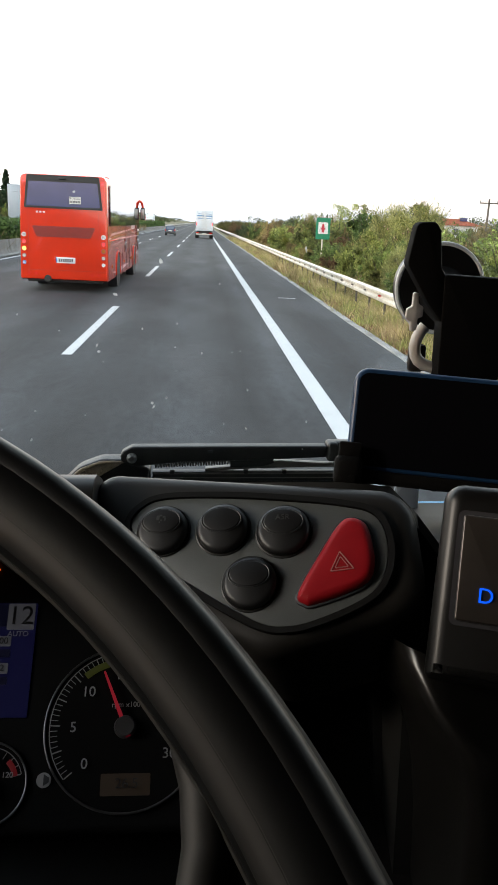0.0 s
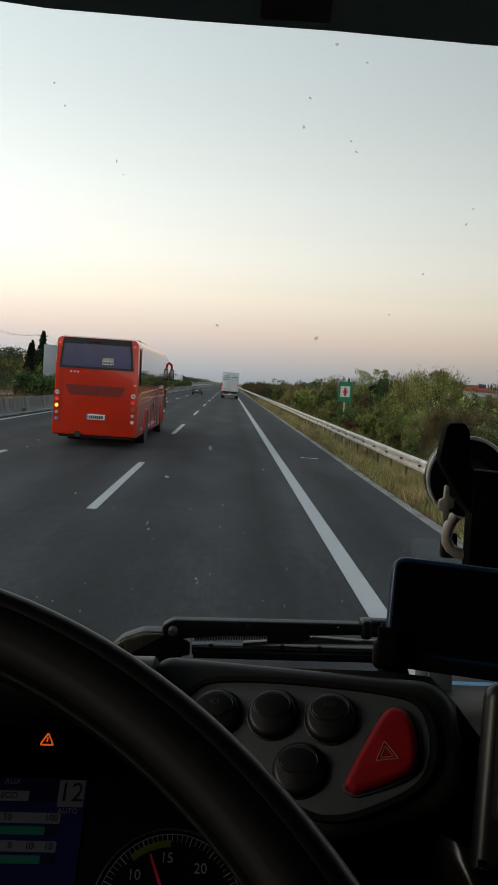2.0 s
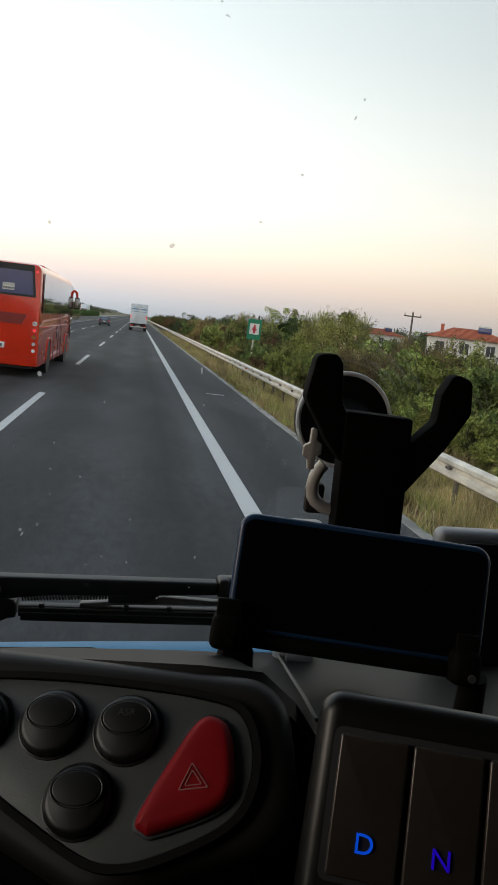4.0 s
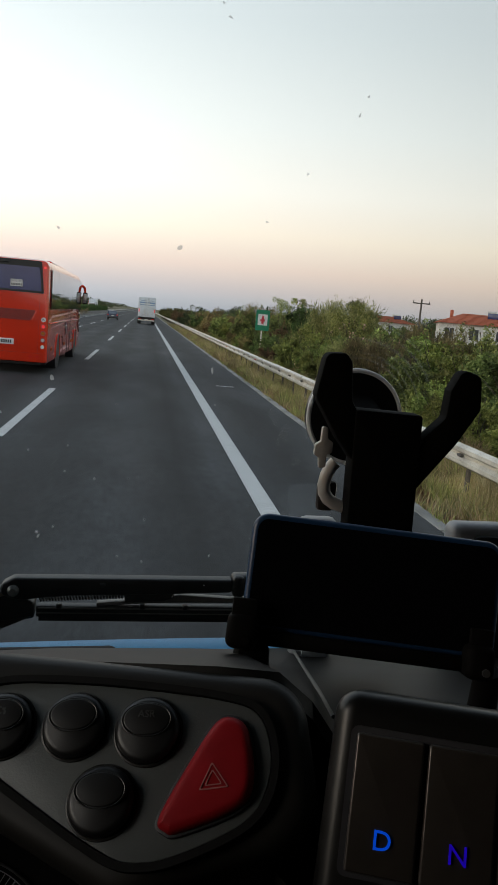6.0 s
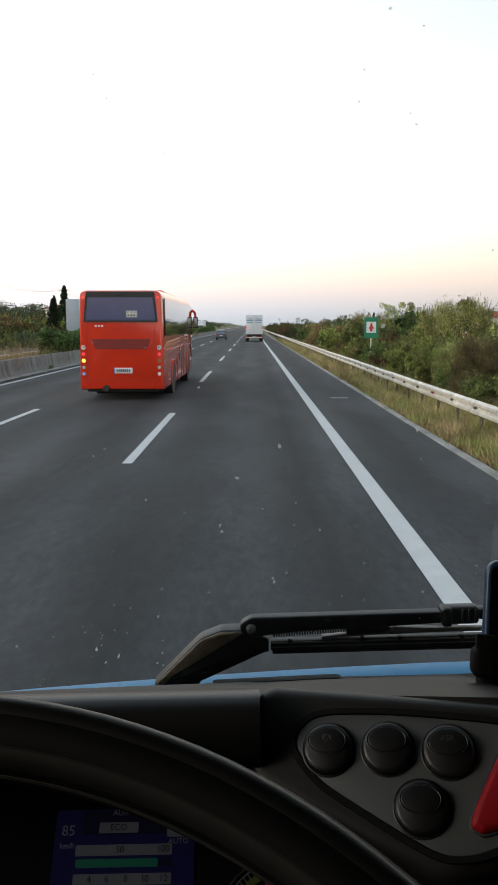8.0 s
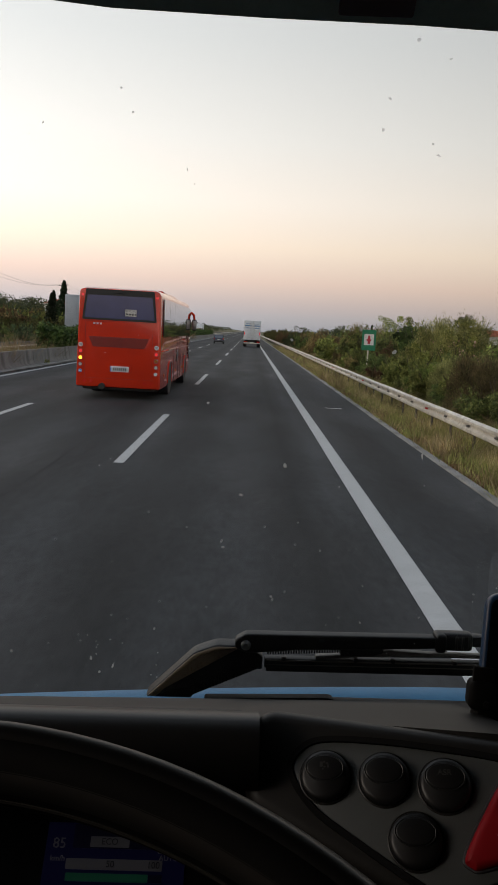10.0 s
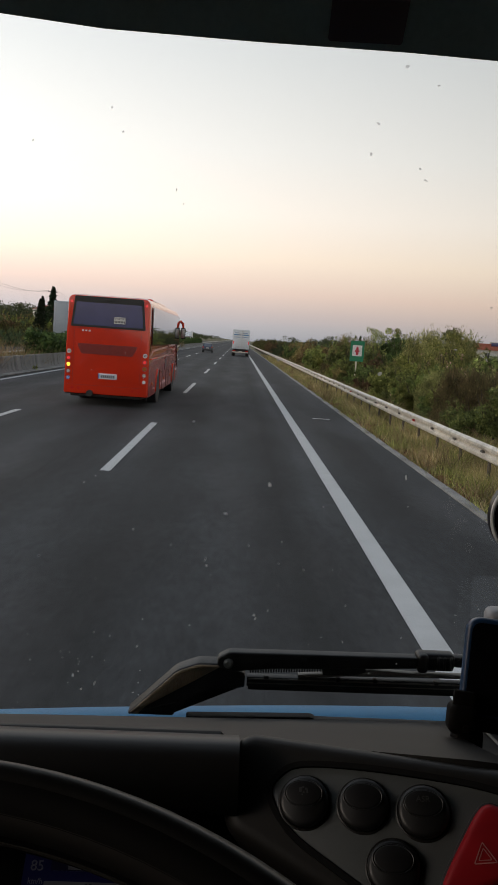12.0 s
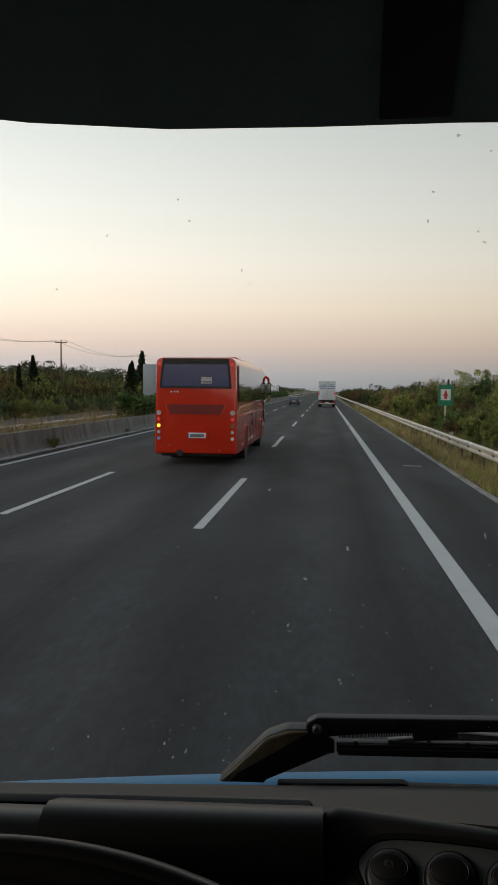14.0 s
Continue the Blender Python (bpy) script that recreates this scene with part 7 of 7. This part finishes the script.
# folded sheet cover with a rounded end, open below over the spring
bm = B()
slab(bm, rounded([(0.004, 1.9000, 0.006), (0.060, 1.9060, 0.02), (0.140, 1.9085, 0.01), (0.236, 1.9130, 0.003), (0.236, 1.9275, 0.003), (0.120, 1.9265, 0.02), (0.000, 1.9252, 0.012), (-0.0145, 1.9170, 0.008), (-0.0130, 1.9060, 0.006)], 6), -0.002, 0.013, WF, 0.003, 3)
part("arm_cover", bm, "wiper", wp, "black folded arm cover", 50)
bm = B()
slab(bm, rounded([(0.118, 1.8985, 0.002), (0.160, 1.9005, 0.004), (0.185, 1.9085, 0.003), (0.150, 1.9115, 0.003), (0.118, 1.9095, 0.002)], 4), -0.006, 0.010, WF, 0.002, 2)
part("spring_bracket", bm, "wiper", wp)
bm = B()
cyl(bm, (0.0, WY - 0.012, 1.9115), (0.0, WY - 0.0155, 1.9115), 0.0062, 0.0062, 20)
cyl(bm, (0.0, WY - 0.0155, 1.9115), (0.0, WY - 0.0180, 1.9115), 0.0062, 0.0035, 20)
part("bolt", bm, "bolt", wp, "domed rivet head")
bm = B()
box(bm, (0.094, WY - 0.0135, 1.9200), (0.006, 0.002, 0.003), 0.0005, 1)
part("slot", bm, "ink", wp)
bm = B()
pts = [(0.026 + 0.00036 * i, WY - 0.0035 + 0.0042 * math.cos(i * 0.7), 1.9010 + 0.00002 * i + 0.0042 * math.sin(i * 0.7)) for i in range(258)]
tube(bm, pts, 0.0008, 5)
part("spring", bm, "spring", wp, "coiled steel spring")
bm = B()
tube(bm, [(0.20, WY, 1.919), (0.236, WY, 1.9205), (0.30, WY, 1.9190), (0.45, WY, 1.910), (0.60, WY, 1.902)], [0.006, 0.006, 0.0055, 0.005, 0.004], 10)
part("rod", bm, "wiper", wp)
bm = B()
box(bm, (0.2595, WY, 1.9205), (0.048, 0.020, 0.0225), 0.005, 3)
box(bm, (0.2430, WY - 0.002, 1.9195), (0.014, 0.024, 0.0245), 0.005, 3)
for k in range(3):
    box(bm, (0.262 + 0.008 * k, WY - 0.0105, 1.9205), (0.003, 0.003, 0.018), 0.001, 1)
box(bm, (0.290, WY, 1.9215), (0.016, 0.016, 0.015), 0.004, 2)
part("joint", bm, "wiper", wp, "ribbed joint")
bm = B()
slab(bm, [(0.0240, 1.8925), (0.0240, 1.8800), (0.63, 1.8835), (0.63, 1.8965)], -0.004, 0.008, WF, 0.002, 2)
bl = part("blade", bm, "wiper", wp, "long wiper blade")
bm = B()
tube(bm, [(0.0255, WY - 0.0085, 1.8905), (0.33, WY - 0.0085, 1.8925), (0.63, WY - 0.0085, 1.8945)], 0.0010, 6)
tube(bm, [(0.0255, WY - 0.0085, 1.8850), (0.33, WY - 0.0085, 1.8870), (0.63, WY - 0.0085, 1.8890)], 0.0007, 6)
part("blade_rail", bm, "wiper_metal", bl, "dull metal rail")
bm = B()
for x in (0.048, 0.138, 0.185, 0.262):
    box(bm, (x, WY - 0.006, 1.8925 + 0.004 * x), (0.006, 0.008, 0.0055), 0.0012, 1)
part("blade_clip", bm, "wiper", bl)
bm = B()
slab(bm, rounded([(0.088, 1.8930, 0.001), (0.088, 1.8965, 0.001), (0.150, 1.9020, 0.01), (0.178, 1.9068, 0.003), (0.236, 1.9040, 0.004), (0.34, 1.9040, 0.01), (0.42, 1.8960, 0.002), (0.34, 1.8995, 0.01), (0.236, 1.8990, 0.01), (0.150, 1.8970, 0.01)], 4), -0.003, 0.006, WF, 0.001, 2)
part("yoke", bm, "wiper_metal", bl, "curved yoke")
bm = B()
slab(bm, [(0.026, 1.8795), (0.026, 1.8740), (0.63, 1.8775), (0.63, 1.8830)], -0.001, 0.003, WF)
part("rubber", bm, "rubber", bl)
# black rubber seal between the dash and the blue panel
bm = B()
box(bm, (0.46, 0.990, 1.824), (0.98, 0.018, 0.046), 0.003, 2)
seal = part("seal", bm, "rubber", cab, "black rubber seal strip")
bm = B()
slab(bm, rounded([(-0.048, 1.80, 0.002), (0.113, 1.80, 0.002), (0.113, 1.8490, 0.003), (0.106, 1.8510, 0.002), (-0.048, 1.8465, 0.003)], 4), -0.006, 0.006, axes((0, 0.990, 0), (1, 0, 0), (0, 0, 1)), 0.001, 2)
part("grommet", bm, "rubber", seal, "raised black rubber lip")
# seats behind, out of sight of the road, close the cab
for x in (-0.12, 0.95):
    bm = B()
    box(bm, (x, -0.62, 1.45), (0.5, 0.5, 0.16), 0.05, 3)
    seat = thing("seat", (x, -0.6, CZ0), "dark fabric lorry seat", "seat", "cab seats")
    part("cushion", bm, "lining", seat)
    bm = B()
    box(bm, (x, -0.88, 1.85), (0.48, 0.14, 0.75), 0.05, 3)
    part("backrest", bm, "lining", seat)
    bm = B()
    box(bm, (x, -0.62, 1.19), (0.36, 0.36, 0.38), 0.02)
    part("base", bm, "black", seat)

# the sprung cab leans a little on the cambered road, and all that is fixed in it leans along
LEAN = Matrix.Translation((0.15, 0.70, 2.05)) @ pose(0, 0, 0, -0.239, -1.343, 0.151) @ Matrix.Translation((-0.15, -0.70, -2.05))
wp.matrix_basis = Matrix.Translation((0.002, 0.008, 0.003)) @ wp.matrix_basis
IN_CAB = ("truck_cab", "windscreen", "dashboard", "switch_panel", "steering_wheel", "instrument_cluster", "gear_selector", "phone",
          "phone_stand", "phone_holder", "transponder_box", "windscreen_wiper", "seat")
for ob in [o for o in scene.objects if not o.parent and o.name.split(".")[0] in IN_CAB]:
    ob.matrix_basis = LEAN @ ob.matrix_basis
back = cab.matrix_basis.inverted() @ LEAN.inverted() @ cab.matrix_basis
for ob in cab.children:
    if ob.name.split(".")[0] in ("wheel", "chassis", "bumper"):
        ob.matrix_basis = back @ ob.matrix_basis
